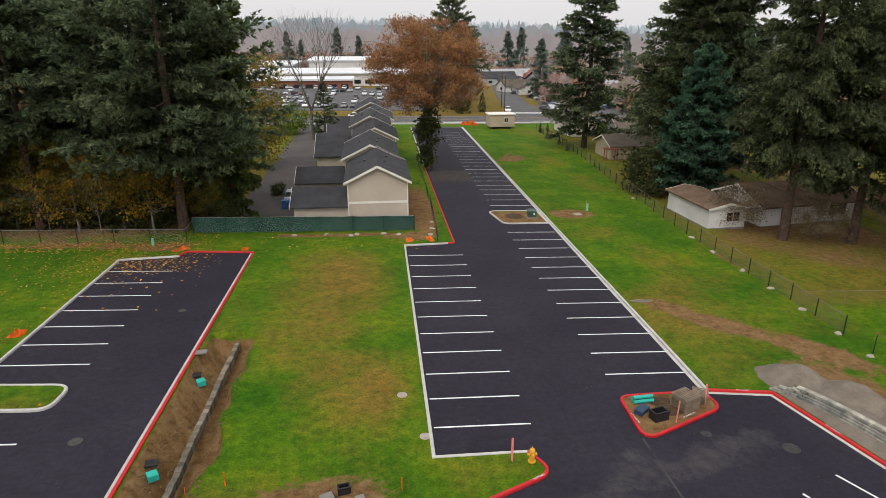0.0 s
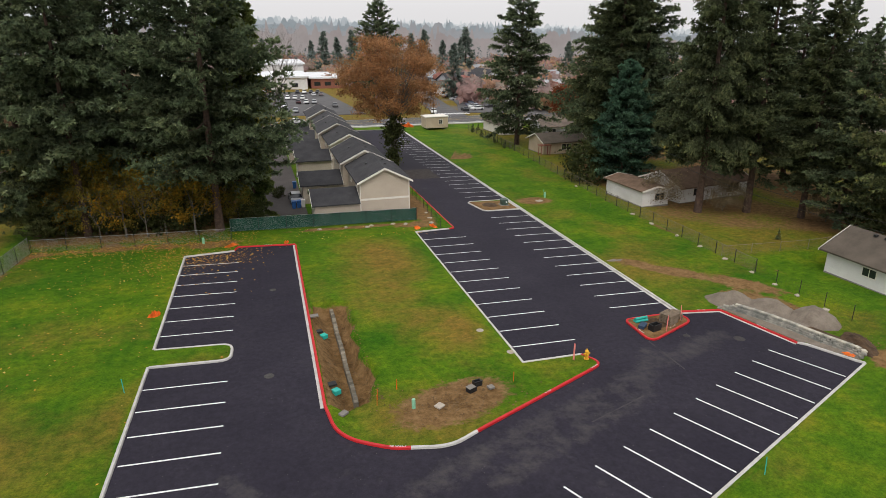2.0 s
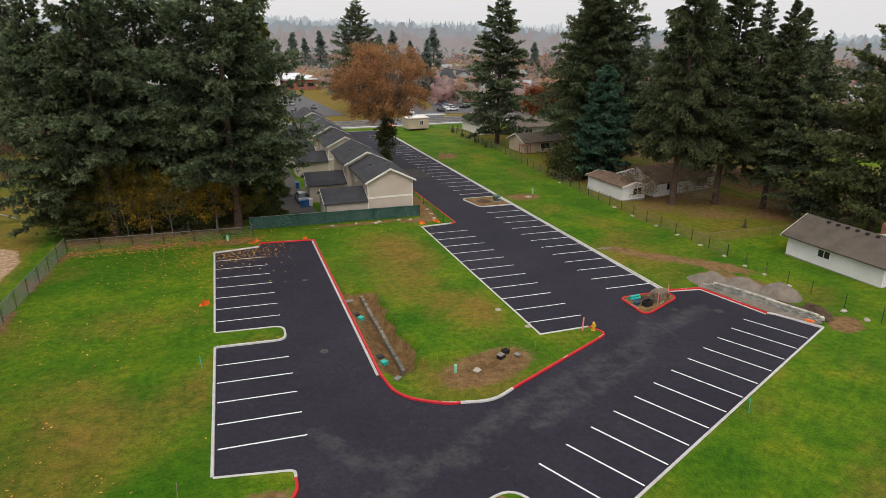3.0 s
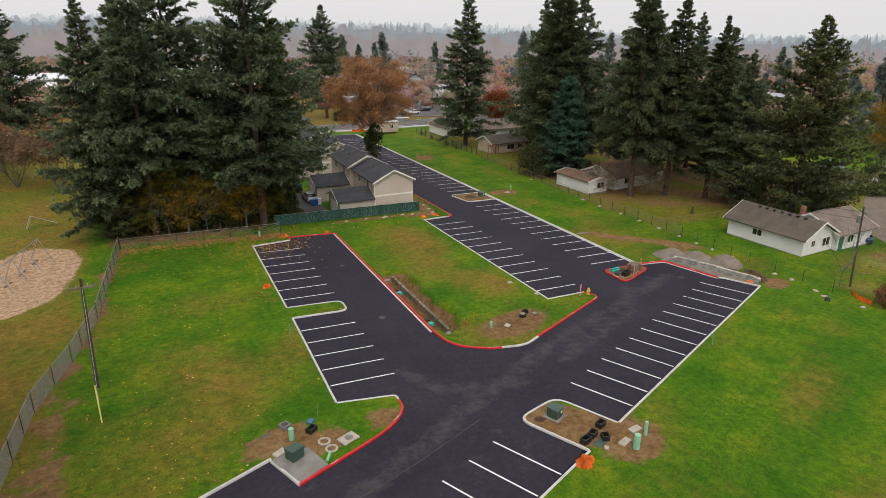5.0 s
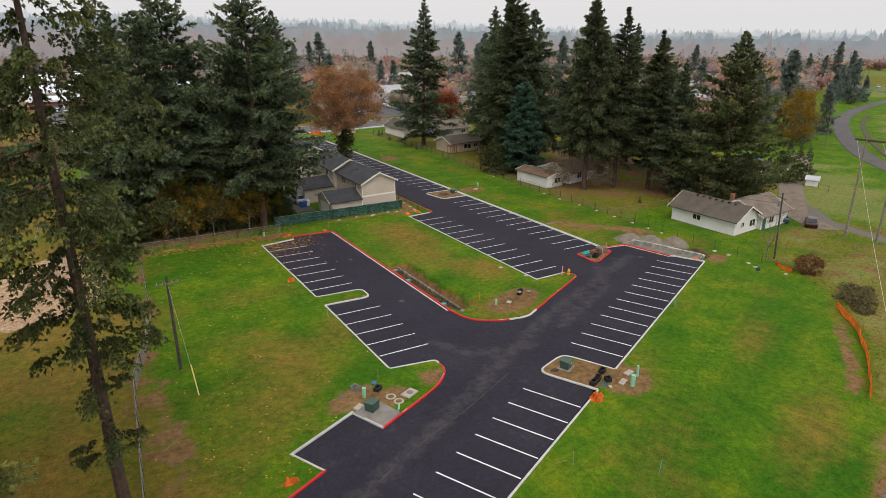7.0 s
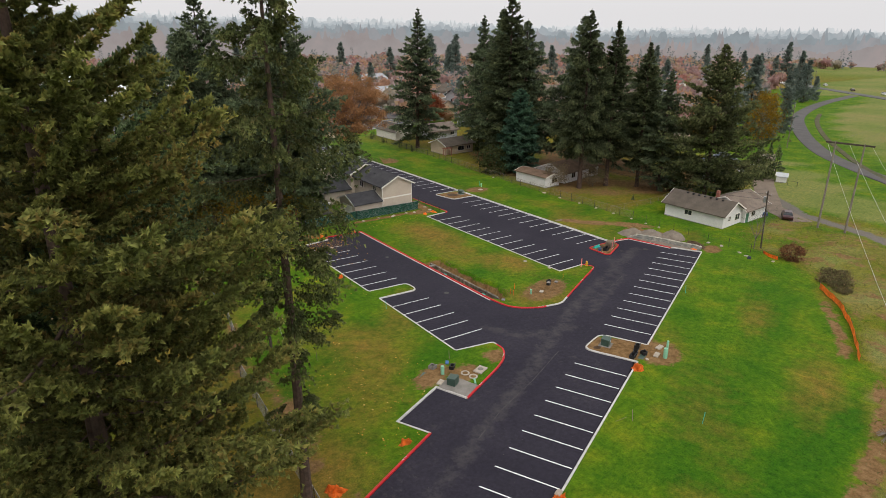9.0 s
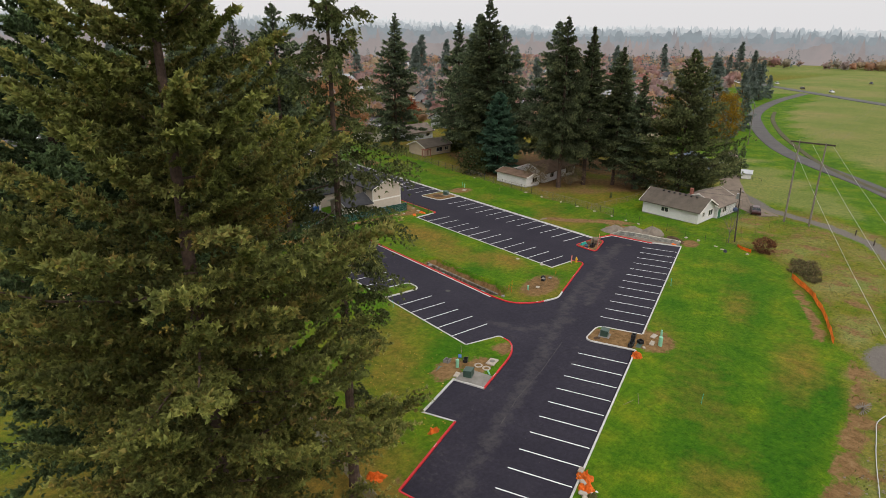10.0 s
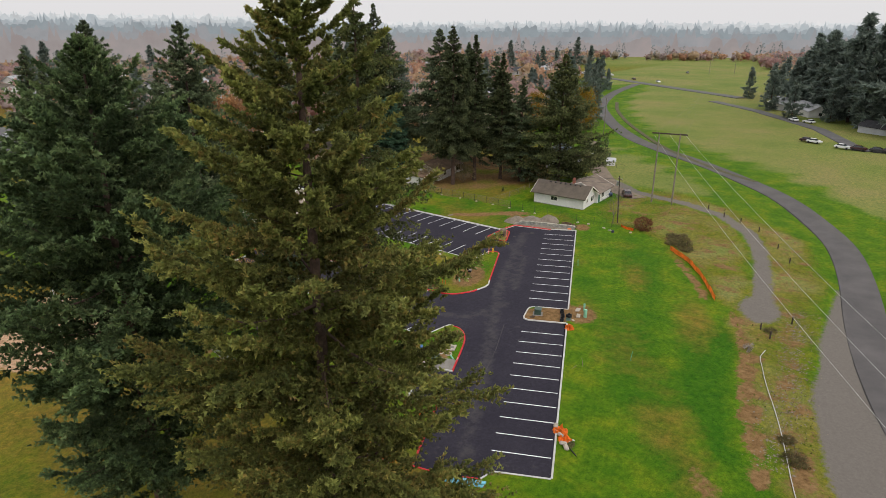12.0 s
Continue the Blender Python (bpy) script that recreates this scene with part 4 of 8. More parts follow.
FIR = "tall dark green fir with drooping boughs"
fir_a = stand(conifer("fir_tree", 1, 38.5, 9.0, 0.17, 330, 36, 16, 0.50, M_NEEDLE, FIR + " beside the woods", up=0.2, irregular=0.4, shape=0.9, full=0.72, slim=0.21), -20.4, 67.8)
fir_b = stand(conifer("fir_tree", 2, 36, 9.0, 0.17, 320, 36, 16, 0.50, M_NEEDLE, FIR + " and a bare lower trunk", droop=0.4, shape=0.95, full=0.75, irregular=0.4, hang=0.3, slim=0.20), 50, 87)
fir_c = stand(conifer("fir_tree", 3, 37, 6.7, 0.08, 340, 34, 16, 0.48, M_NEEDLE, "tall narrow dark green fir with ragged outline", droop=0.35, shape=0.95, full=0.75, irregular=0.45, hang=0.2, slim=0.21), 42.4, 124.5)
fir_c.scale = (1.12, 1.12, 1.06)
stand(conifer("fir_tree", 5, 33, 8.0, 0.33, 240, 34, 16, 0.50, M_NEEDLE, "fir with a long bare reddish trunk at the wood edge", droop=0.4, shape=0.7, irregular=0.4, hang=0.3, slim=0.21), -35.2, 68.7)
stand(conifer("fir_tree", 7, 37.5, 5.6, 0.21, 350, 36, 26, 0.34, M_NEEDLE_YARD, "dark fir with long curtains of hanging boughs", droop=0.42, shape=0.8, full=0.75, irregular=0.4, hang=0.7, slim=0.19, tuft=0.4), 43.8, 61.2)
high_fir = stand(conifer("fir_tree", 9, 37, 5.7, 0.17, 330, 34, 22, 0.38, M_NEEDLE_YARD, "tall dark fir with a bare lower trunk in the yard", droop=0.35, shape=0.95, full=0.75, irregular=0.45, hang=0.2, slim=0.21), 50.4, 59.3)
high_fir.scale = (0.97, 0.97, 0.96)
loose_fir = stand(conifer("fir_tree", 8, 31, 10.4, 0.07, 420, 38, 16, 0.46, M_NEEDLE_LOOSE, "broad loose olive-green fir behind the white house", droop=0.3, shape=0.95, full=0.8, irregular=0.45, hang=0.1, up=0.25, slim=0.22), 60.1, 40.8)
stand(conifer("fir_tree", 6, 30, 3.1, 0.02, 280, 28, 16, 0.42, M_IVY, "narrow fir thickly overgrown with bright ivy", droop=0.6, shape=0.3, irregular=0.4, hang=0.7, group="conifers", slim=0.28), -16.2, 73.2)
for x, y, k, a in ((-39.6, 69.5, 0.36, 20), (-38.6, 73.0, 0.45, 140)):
    put(loose_fir, x, y, k, a, label="half-grown olive fir with low drooping boughs")
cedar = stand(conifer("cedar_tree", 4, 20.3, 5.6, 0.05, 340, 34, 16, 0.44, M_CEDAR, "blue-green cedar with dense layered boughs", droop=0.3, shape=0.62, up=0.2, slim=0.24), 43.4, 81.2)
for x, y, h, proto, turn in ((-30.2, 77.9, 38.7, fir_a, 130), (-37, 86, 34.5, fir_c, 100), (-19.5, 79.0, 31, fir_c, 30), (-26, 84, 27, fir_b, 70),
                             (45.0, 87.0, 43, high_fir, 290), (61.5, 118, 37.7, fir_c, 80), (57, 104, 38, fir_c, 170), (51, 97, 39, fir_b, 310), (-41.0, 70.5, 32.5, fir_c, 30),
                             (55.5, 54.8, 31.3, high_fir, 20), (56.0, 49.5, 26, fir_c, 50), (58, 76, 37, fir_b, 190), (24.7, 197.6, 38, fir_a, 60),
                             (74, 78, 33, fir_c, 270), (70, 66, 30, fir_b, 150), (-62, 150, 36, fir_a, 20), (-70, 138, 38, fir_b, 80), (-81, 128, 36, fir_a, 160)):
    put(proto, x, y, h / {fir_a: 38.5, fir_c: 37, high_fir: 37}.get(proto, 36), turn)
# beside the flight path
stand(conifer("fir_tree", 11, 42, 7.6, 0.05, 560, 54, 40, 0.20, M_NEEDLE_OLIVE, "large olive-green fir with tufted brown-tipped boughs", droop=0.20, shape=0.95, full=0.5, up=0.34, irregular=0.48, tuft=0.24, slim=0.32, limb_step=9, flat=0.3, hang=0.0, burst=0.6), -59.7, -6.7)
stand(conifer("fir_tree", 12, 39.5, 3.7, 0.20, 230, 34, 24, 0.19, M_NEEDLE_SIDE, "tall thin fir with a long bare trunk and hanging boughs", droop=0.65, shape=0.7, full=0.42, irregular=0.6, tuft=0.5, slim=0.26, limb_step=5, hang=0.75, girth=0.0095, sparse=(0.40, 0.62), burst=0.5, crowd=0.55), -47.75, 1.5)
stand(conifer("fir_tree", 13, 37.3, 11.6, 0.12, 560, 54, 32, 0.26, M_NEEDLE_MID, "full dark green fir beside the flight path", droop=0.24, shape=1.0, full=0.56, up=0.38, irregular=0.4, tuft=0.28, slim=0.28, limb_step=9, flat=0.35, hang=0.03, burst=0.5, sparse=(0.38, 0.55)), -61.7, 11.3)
oak = stand(round_tree("oak_tree", 21, 24, 9.4, 0.40, 0.62, M_OAKLEAF, "large round oak with russet autumn leaves", leaves=52000, leaf=0.23, clumps=240, density=0.5), 9.0, 102.6)
ivy = round_tree("ivy_clump", 22, 10.5, 1.55, 0.04, 0.1, M_SHRUB, "dark ivy grown up round an oak trunk", leaves=3500, leaf=0.35, clumps=40, category="climbing plant", group="shrubs")
stand(ivy, 8.7, 101.6)

# woods and yards: small trees and bushes
maple = stand(round_tree("maple_tree", 31, 9.5, 4.0, 0.22, 0.14, M_YELLOWLEAF, "small maple with thin yellow autumn leaves at the wood's edge", leaves=1500, leaf=0.24, clumps=30, density=0.7), -31.0, 67.6)
for x, y, k, a in ((-26.6, 68.2, 0.85, 70), (-23.0, 66.6, 0.95, 150), (-37.6, 69.0, 0.7, 220)):
    put(maple, x, y, k, a)
olive_maple = stand(round_tree("maple_tree", 42, 10.5, 4.2, 0.12, 0.13, M_OLIVELEAF, "small maple with dense olive-yellow leaves in the woods", leaves=5200, leaf=0.2, clumps=55, density=0.8), -30.2, 70.4)
for x, y, k, a in ((-33.4, 69.2, 0.95, 70), (-27.2, 69.4, 0.9, 190), (-24.6, 70.6, 0.8, 20), (-36.8, 71.0, 0.8, 310), (-18.2, 70.6, 0.55, 250)):
    put(olive_maple, x, y, k, a)
bush = stand(round_tree("bush", 32, 3.6, 2.3, 0.05, 0.05, M_SHRUB, "dull green evergreen bush on bare soil", leaves=2600, leaf=0.22, clumps=45, category="bush", group="shrubs", density=1.2, limb_step=12), -29.5, 70.5)
for x, y, k, a in ((-27.6, 69.6, 1.3, 300), (-24.0, 69.0, 1.1, 130), (-33.0, 69.4, 1.1, 250), (-34, 71.5, 1.2, 30), (-25, 71.5, 1.3, 90), (-38.4, 70.5, 1.3, 150), (-21.8, 73, 1.2, 10), (-16.3, 69.6, 0.9, 60), (-32, 78, 1.7, 45), (-26, 79, 1.7, 100), (-38, 79, 1.8, 200), (38.6, 84.0, 2.1, 10), (66.0, 38.5, 1.2, 77), (71.5, 44, 1.6, 140),
                   (58.5, 47.5, 1.2, 30), (-12.7, 84, 0.5, 20), (86, 44, 1.6, 80), (55, 112, 1.4, 40), (26.5, 188, 1.2, 0)):
    put(bush, x, y, k, a)
twiggy = stand(round_tree("bare_shrub", 33, 5.2, 3.0, 0.12, 0.07, M_TWIG, "grey leafless shrub with a haze of fine twigs", leaves=5200, leaf=0.15, clumps=60, category="bush", group="shrubs", density=1.3), 41.2, 66.3)
for x, y, k, a in ((47.5, 60.5, 0.95, 120), (57.2, 52.4, 0.9, 210), (62.5, 52, 0.8, 80)):
    put(twiggy, x, y, k, a)
stand(round_tree("red_shrub", 34, 2.6, 1.9, 0.05, 0.05, M_RUSTTWIG, "rusty brown shrub beside the site corner", leaves=3200, leaf=0.16, clumps=46, category="bush", group="shrubs"), 34.8, 9.6)
red_tree = stand(round_tree("maple_tree", 35, 10.5, 5.6, 0.18, 0.25, M_REDLEAF, "red-leaved maple behind the houses", leaves=7000, leaf=0.5, clumps=110), 75.0, 166.0)
put(red_tree, 83, 178, 0.9, 40)
put(oak, -62, 120, 0.5, 80, label="orange-leaved maple on the park edge")
bare_tree = stand(broadleaf("bare_tree", 36, 26.5, 0.5, 0.42, M_TWIG, "tall leafless tree with spreading grey branches", leaves=0, levels=6, fork=0.26, upward=0.9), -12.2, 134.0)
put(bare_tree, 74, 228, 0.3, 160)
park_tree = stand(broadleaf("bare_tree", 40, 12.5, 0.45, 0.16, M_PARKTWIG, "many-stemmed leafless brown tree on the park grass", leaves=5200, leaf=0.4, levels=5, fork=0.25, cluster=0.35, stems=5), -50.0, 105.3)
put(park_tree, -57.5, 112, 0.95, 70)
sapling = stand(broadleaf("bare_tree", 39, 8.5, 0.5, 0.09, M_TWIG, "thin leafless tree beside the yard fence", leaves=0, levels=5, fork=0.3, cluster=0.2), 35.2, 15.6)
put(sapling, 60.2, 51.5, 0.8, 40)
put(sapling, -28.5, 67.0, 0.95, 130)
put(sapling, -33.6, 67.2, 0.8, 230)
spruce_small = stand(conifer("spruce_tree", 37, 13, 3.2, 0.03, 110, 20, 9, 0.4, M_NEEDLE, "small dark spruce beside the alley", shape=0.9), -9.6, 133.0)
for x, y, k in ((44.5, 47.0, 0.12), (33.0, 192, 0.5), (37.6, 120, 0.14), (38.3, 128, 0.13), (38.6, 138, 0.17), (39.0, 146, 0.2), (41.5, 149, 0.16), (90.5, 42, 0.62), (92.5, 45, 0.6), (94.5, 48.5, 0.62)):
    put(spruce_small, x, y, k, x * 40)
bright = stand(round_tree("bush", 41, 6.5, 4.2, 0.05, 0.08, M_BRIGHTBUSH, "bright green rounded bush beside the alley", leaves=3200, leaf=0.35, clumps=50, category="bush", group="shrubs", density=1.2, limb_step=12), -17.6, 142.5)
stand(round_tree("yellow_tree", 38, 18.5, 4.2, 0.08, 0.25, M_OLIVELEAF, "tall yellow-green autumn tree", leaves=9000, leaf=0.3, clumps=90), -17.6, 104.0)
yellow_tree = stand(round_tree("yellow_tree", 43, 17, 5.0, 0.08, 0.25, M_YELLOWLEAF, "tall yellow and orange autumn tree behind the houses", leaves=7000, leaf=0.34, clumps=80), 133, 70)
put(yellow_tree, 124, 84, 0.9, 70)

# ---------------------------------------------------------------- townhouses
def gable_roof(name, x0, x1, y0, y1, eave, ridge, mat, parent, over=0.4, thick=0.16, axis="y", trim=M_TRIM, shift=0.0):
    """Two slopes with thickness over a plan rectangle, with rake boards. axis: the way the ridge runs."""
    if axis == "x":
        x0, x1, y0, y1 = y0, y1, x0, x1
    c = (x0 + x1) / 2 + shift
    slope = (ridge - eave) / ((x1 - x0) / 2)
    a, b, lo = x0 - over, x1 + over, eave - over * slope
    ya, yb = y0 - over, y1 + over
    sec = [(a, lo), (c, ridge), (b, lo), (b, lo + thick), (c, ridge + thick), (a, lo + thick)]
    v = [(x, ya, z) for x, z in sec] + [(x, yb, z) for x, z in sec]
    f = [(0, 1, 4, 5), (1, 2, 3, 4), (6, 11, 10, 7), (7, 10, 9, 8)] + [(i, 6 + i, 6 + (i + 1) % 6, (i + 1) % 6) for i in range(6)]
    if axis == "x":
        v = [(y, x, z) for x, y, z in v]
        f = [q[::-1] for q in f]
    roof = part(name, (v, f), mat, parent)
    for yy, s in ((ya, -1), (yb, 1)):
        for p, q in (((a, lo), (c, ridge)), ((c, ridge), (b, lo))):
            y2 = yy + s * 0.05
            v = [(p[0], yy, p[1] - 0.06), (q[0], yy, q[1] - 0.06), (q[0], yy, q[1] + thick + 0.03), (p[0], yy, p[1] + thick + 0.03)]
            v += [(x, y2, z) for x, _, z in v]
            f = [(0, 1, 2, 3), (7, 6, 5, 4), (0, 4, 5, 1), (1, 5, 6, 2), (2, 6, 7, 3), (3, 7, 4, 0)]
            if axis == "x":
                v = [(y, x, z) for x, y, z in v]
            part("rake_board", (v, f), trim, roof)
    return roof


def gable_wall(name, x0, x1, y0, y1, eave, ridge, mat, parent, axis="y"):
    if axis == "x":
        x0, x1, y0, y1 = y0, y1, x0, x1
    c = (x0 + x1) / 2
    sec = [(x0, -0.6), (x1, -0.6), (x1, eave), (c, ridge), (x0, eave)]
    v = [(x, y0, z) for x, z in sec] + [(x, y1, z) for x, z in sec]
    f = [(0, 1, 2, 3, 4), (9, 8, 7, 6, 5)] + [(i, 5 + i, 5 + (i + 1) % 5, (i + 1) % 5) for i in range(5)]
    if axis == "x":
        v = [(y, x, z) for x, y, z in v]
    return part(name, (v, f), mat, parent)


def window(parent, x, y, z, w, h, face="s", mat=M_TRIM):
    """A framed pane set proud of a wall. face: the side it looks to."""
    turn = {"s": 0, "e": 90, "n": 180, "w": 270}[face]
    m = pose(x, y, z, 0, 0, turn)
    bm = bmesh.new()
    for a, b, c, d in ((-w / 2 - 0.08, w / 2 + 0.08, h / 2, h / 2 + 0.08), (-w / 2 - 0.08, w / 2 + 0.08, -h / 2 - 0.08, -h / 2), (-w / 2 - 0.08, -w / 2, -h / 2, h / 2), (w / 2, w / 2 + 0.08, -h / 2, h / 2), (-0.03, 0.03, -h / 2, h / 2)):
        box(bm, a, b, -0.07, 0.02, c, d)
    win = part("window", bm, mat, parent, at=m)
    part("pane", boxed(-w / 2, w / 2, -0.03, -0.005, -h / 2, h / 2), M_GLASS, win)
    return win


def siding_lines(parent, x0, x1, y, z0, z1, mat, step=0.2, peak=None):
    """Lap boards on a south wall, each a thin wedge."""
    z = z0
    while z < z1 - 0.02:
        a, b = x0, x1
        if peak and z > peak[0]:
            k = (z - peak[0]) / (peak[1] - peak[0])
            c = (x0 + x1) / 2
            a, b = x0 + (c - x0) * k, x1 + (c - x1) * k
        v = [(a, y, z), (b, y, z), (b, y - 0.022, z), (a, y - 0.022, z), (a, y, z + step), (b, y, z + step)]
        part("siding_board", (v, [(0, 3, 2, 1), (3, 4, 5, 2), (0, 4, 3), (1, 2, 5)]), mat, parent)
        z += step


def townhouse(y0, units, label, x=0.0):
    e = thing("townhouse", x, y0, label, "house", "townhouses in a row")
    zz = 0.0
    for k in range(units):
        a, b = k * 11.2, k * 11.2 + 11.2
        dx, dz = -0.7 * (k % 2), 0.35 * (k % 2)
        wall = gable_wall("wall", -2.85 + dx, 3.6 + dx, a, b, 5.35 + dz, 6.95 + dz, M_SIDING, e)
        if k == 0:
            siding_lines(wall, -2.85, 3.6, a, -0.2, 2.9, M_SIDING)
            siding_lines(wall, -2.85, 3.6, a, 3.15, 6.9, M_SIDING, peak=(5.35, 6.95))
            part("belly_band", boxed(-2.9, 3.65, a - 0.05, a - 0.001, 2.9, 3.15), M_TRIM, wall)
            for cx in (-2.85, 3.6):
                part("corner_board", boxed(cx - 0.06, cx + 0.06, a - 0.045, a + 0.06, -0.3, 5.3), M_TRIM, wall)
        gable_roof("roof", -2.85 + dx, 3.6 + dx, a, b, 5.35 + dz, 6.95 + dz, M_SHINGLE, e, over=0.45)
        for wy in (a + 3, a + 8):
            window(wall, -2.85 + dx, wy, 4.3 + dz, 1.2, 1.1, "w")
            window(wall, 3.6 + dx, wy, 4.3 + dz, 1.2, 1.1, "e")
        garage = gable_wall("garage", -8.7 + dx, -2.87 + dx, a + 0.02, a + 6.2, 2.75, 4.0, M_SIDING, e, axis="x")
        gable_roof("garage_roof", -8.7 + dx, -3.3 + dx, a + 0.02, a + 6.2, 2.75, 4.0, M_SHINGLE, e, over=0.4, axis="x")
        part("garage_door", boxed(-8.76 + dx, -8.71 + dx, a + 1.2, a + 4.9, 0.0, 2.2), M_TRIM, garage)
        for vx, vy in ((1.2, a + 4), (1.5, a + 7.5), (-1.0, a + 6)):
            z = 6.95 + dz - abs(vx - 0.375) * 0.49
            part("roof_vent", boxed(vx - 0.14 + dx, vx + 0.14 + dx, vy - 0.14, vy + 0.14, z, z + 0.28), M_BLACKMETAL, e)
    return e


townhouse(67.6, 2, "beige lap-sided townhouse with charcoal shingle gable roof")
townhouse(99.5, 2, "beige townhouse with charcoal gable roof in the row", 0.0)
townhouse(125.5, 2, "beige townhouse far along the row", 0.2)

# ---------------------------------------------------------------- fences
def fence(run, high, label, wire=M_STEEL, strand=0.012, post=M_BLACKMETAL, gap=3.0, rail=True, mesh=True, screen=None, post_r=0.035, group="fences", cell=0.11, name="chain_link_fence"):
    x0, y0 = run[0]
    e = thing(name, x0, y0, label, "fence", group, lift=0.1)
    base = gz(x0, y0) + 0.1

    def rel(x, y, z):
        return (x - x0, y - y0, gz(x, y) + 0.1 + z - base)

    pts = divided(run, gap)
    post_data = None
    for x, y in pts:
        if post_data is None:
            ob = part("post", rodded((0, 0, -0.25), (0, 0, high + 0.06), post_r, sides=7), post, e)
            post_data = ob.data
        else:
            ob = new("post", post_data)
            ob.parent = e
        ob.matrix_basis = Matrix.Translation(rel(x, y, 0))
    if rail:
        for a, b in zip(pts, pts[1:]):
            part("rail", rodded(rel(*a, high - 0.02), rel(*b, high - 0.02), 0.022, sides=6), wire, e)
    if mesh:
        v, f = [], []
        for a, b in zip(pts, pts[1:]):
            n = int(math.dist(a, b) / cell)
            for k in range(n):
                for s in (-1, 1):
                    t0, t1 = k / n, min(1, max(0, (k + s * high / cell * 0.5) / n))
                    frac = abs(t1 - t0) * n * cell / (high * 0.5)
                    p, q = rel(a[0] + (b[0] - a[0]) * t0, a[1] + (b[1] - a[1]) * t0, 0.03), rel(a[0] + (b[0] - a[0]) * t1, a[1] + (b[1] - a[1]) * t1, 0.03 + (high - 0.06) * frac)
                    i = len(v)
                    v += [p, (p[0], p[1], p[2] + strand), (q[0], q[1], q[2] + strand), q]
                    f.append((i, i + 1, i + 2, i + 3))
        part("wire_mesh", (v, f), wire, e, "woven wire mesh", kind="stuff")
    if screen:
        for a, b in zip(pts, pts[1:]):
            v, f, n = [], [], 8
            for k in range(n + 1):
                t = k / n
                x, y = a[0] + (b[0] - a[0]) * t, a[1] + (b[1] - a[1]) * t
                for m in range(4):
                    z = 0.08 + (high - 0.14) * m / 3 - (0.05 * math.sin(math.pi * t) if m == 3 else 0)
                    bow = 0.05 * math.sin(3.1 * math.pi * t + m) * math.sin(math.pi * t)
                    q = rel(x, y, z)
                    v.append((q[0], q[1] + 0.11 + bow, q[2]))
            for k in range(n):
                for m in range(3):
                    i = k * 4 + m
                    f.append((i, i + 4, i + 5, i + 1))
            part("privacy_screen", (v, f), screen, e, "sagging green fabric panel")
    return e


fence([(-39.8, 63.6), (-18.9, 63.1), (-19.1, 66.4)], 1.45, "black chain-link fence with bare posts along the woods")
fence([(-19.1, 66.4), (4.2, 66.2)], 1.75, "chain-link fence hung with green privacy fabric", screen=M_SCREEN)
fence([(6.3, 61.9), (6.9, 75), (7.2, 92), (7.4, 104)], 1.3, "low black wire fence along the drive", gap=2.4, wire=M_BLACKMETAL)
fence([(-39.9, 63.4), (-41.6, 40), (-43.2, 31), (-45.2, 23.5), (-46.3, 11), (-47.5, -4), (-50, -14)], 1.8, "galvanised chain-link fence on dark posts beside the park", wire=surface("dull_zinc_wire", (0.26, 0.26, 0.27), (0.36, 0.36, 0.37), 2.0, 0.7), post=M_BLACKMETAL, cell=0.08, strand=0.055)
fence([(34.6, 9.5), (33.2, 15), (32.9, 26), (33.3, 38)], 1.35, "thin black wire fence on slim posts along the yard", wire=M_BLACKMETAL, rail=False, cell=0.2)
fence([(33.3, 38), (33.8, 54), (34.3, 70), (36.0, 90), (38.2, 113), (39.3, 134), (39.0, 150)], 1.5, "dark chain-link fence between lawn and back yards", wire=M_GREYPOLE, rail=True, strand=0.022, post_r=0.05)
fence([(33.6, 43.5), (45, 43), (60, 44.5)], 1.2, "weathered wire fence between two back yards", wire=M_GREYPOLE, post=M_GREYPOLE, cell=0.2)
fence([(85, 36), (84.5, 33.6)], 1.1, "short dark rail fence beside the lane", wire=M_BLACKMETAL, mesh=False, gap=2.4)

# orange silt fence on the bank
def silt_fence(run, label, high=0.95):
    x0, y0 = run[0]
    e = thing("silt_fence", x0, y0, label, "silt fence", "orange silt fences")
    pts = divided(run, 1.0)
    v, f = [], []
    for k, (x, y) in enumerate(pts):
        s = noise.noise((k * 0.7, 1.0, 5.0))
        for m in range(3):
            z = 0.1 + high * m / 2 * (0.85 + 0.3 * s)
            v.append((x - x0 + 0.16 * s * m + 0.1 * math.sin(k * 1.9), y - y0 + 0.15 * s * m, gz(x, y) - gz(x0, y0) + z))
    for k in range(len(pts) - 1):
        for m in range(2):
            i = k * 3 + m
            f.append((i, i + 3, i + 4, i + 1))
    part("fabric", (v, f), M_ORANGE, e, "slack orange woven fabric")
    for x, y in pts[::3]:
        part("stake", boxed(-0.02, 0.02, -0.02, 0.02, -0.1, high + 0.2), M_WOOD, e, at=Matrix.Translation((x - x0, y - y0, gz(x, y) - gz(x0, y0))))
    return e


silt_fence([(26.6, 1.4), (22.4, -3.0), (16.8, -6.8), (12, -9.4), (8.9, -11.0)], "slack orange silt fence on wooden stakes along the bank")
silt_fence([(34.4, 13.6), (33.4, 12.3), (33.2, 10.6)], "short torn orange silt fence at the site corner", 0.6)

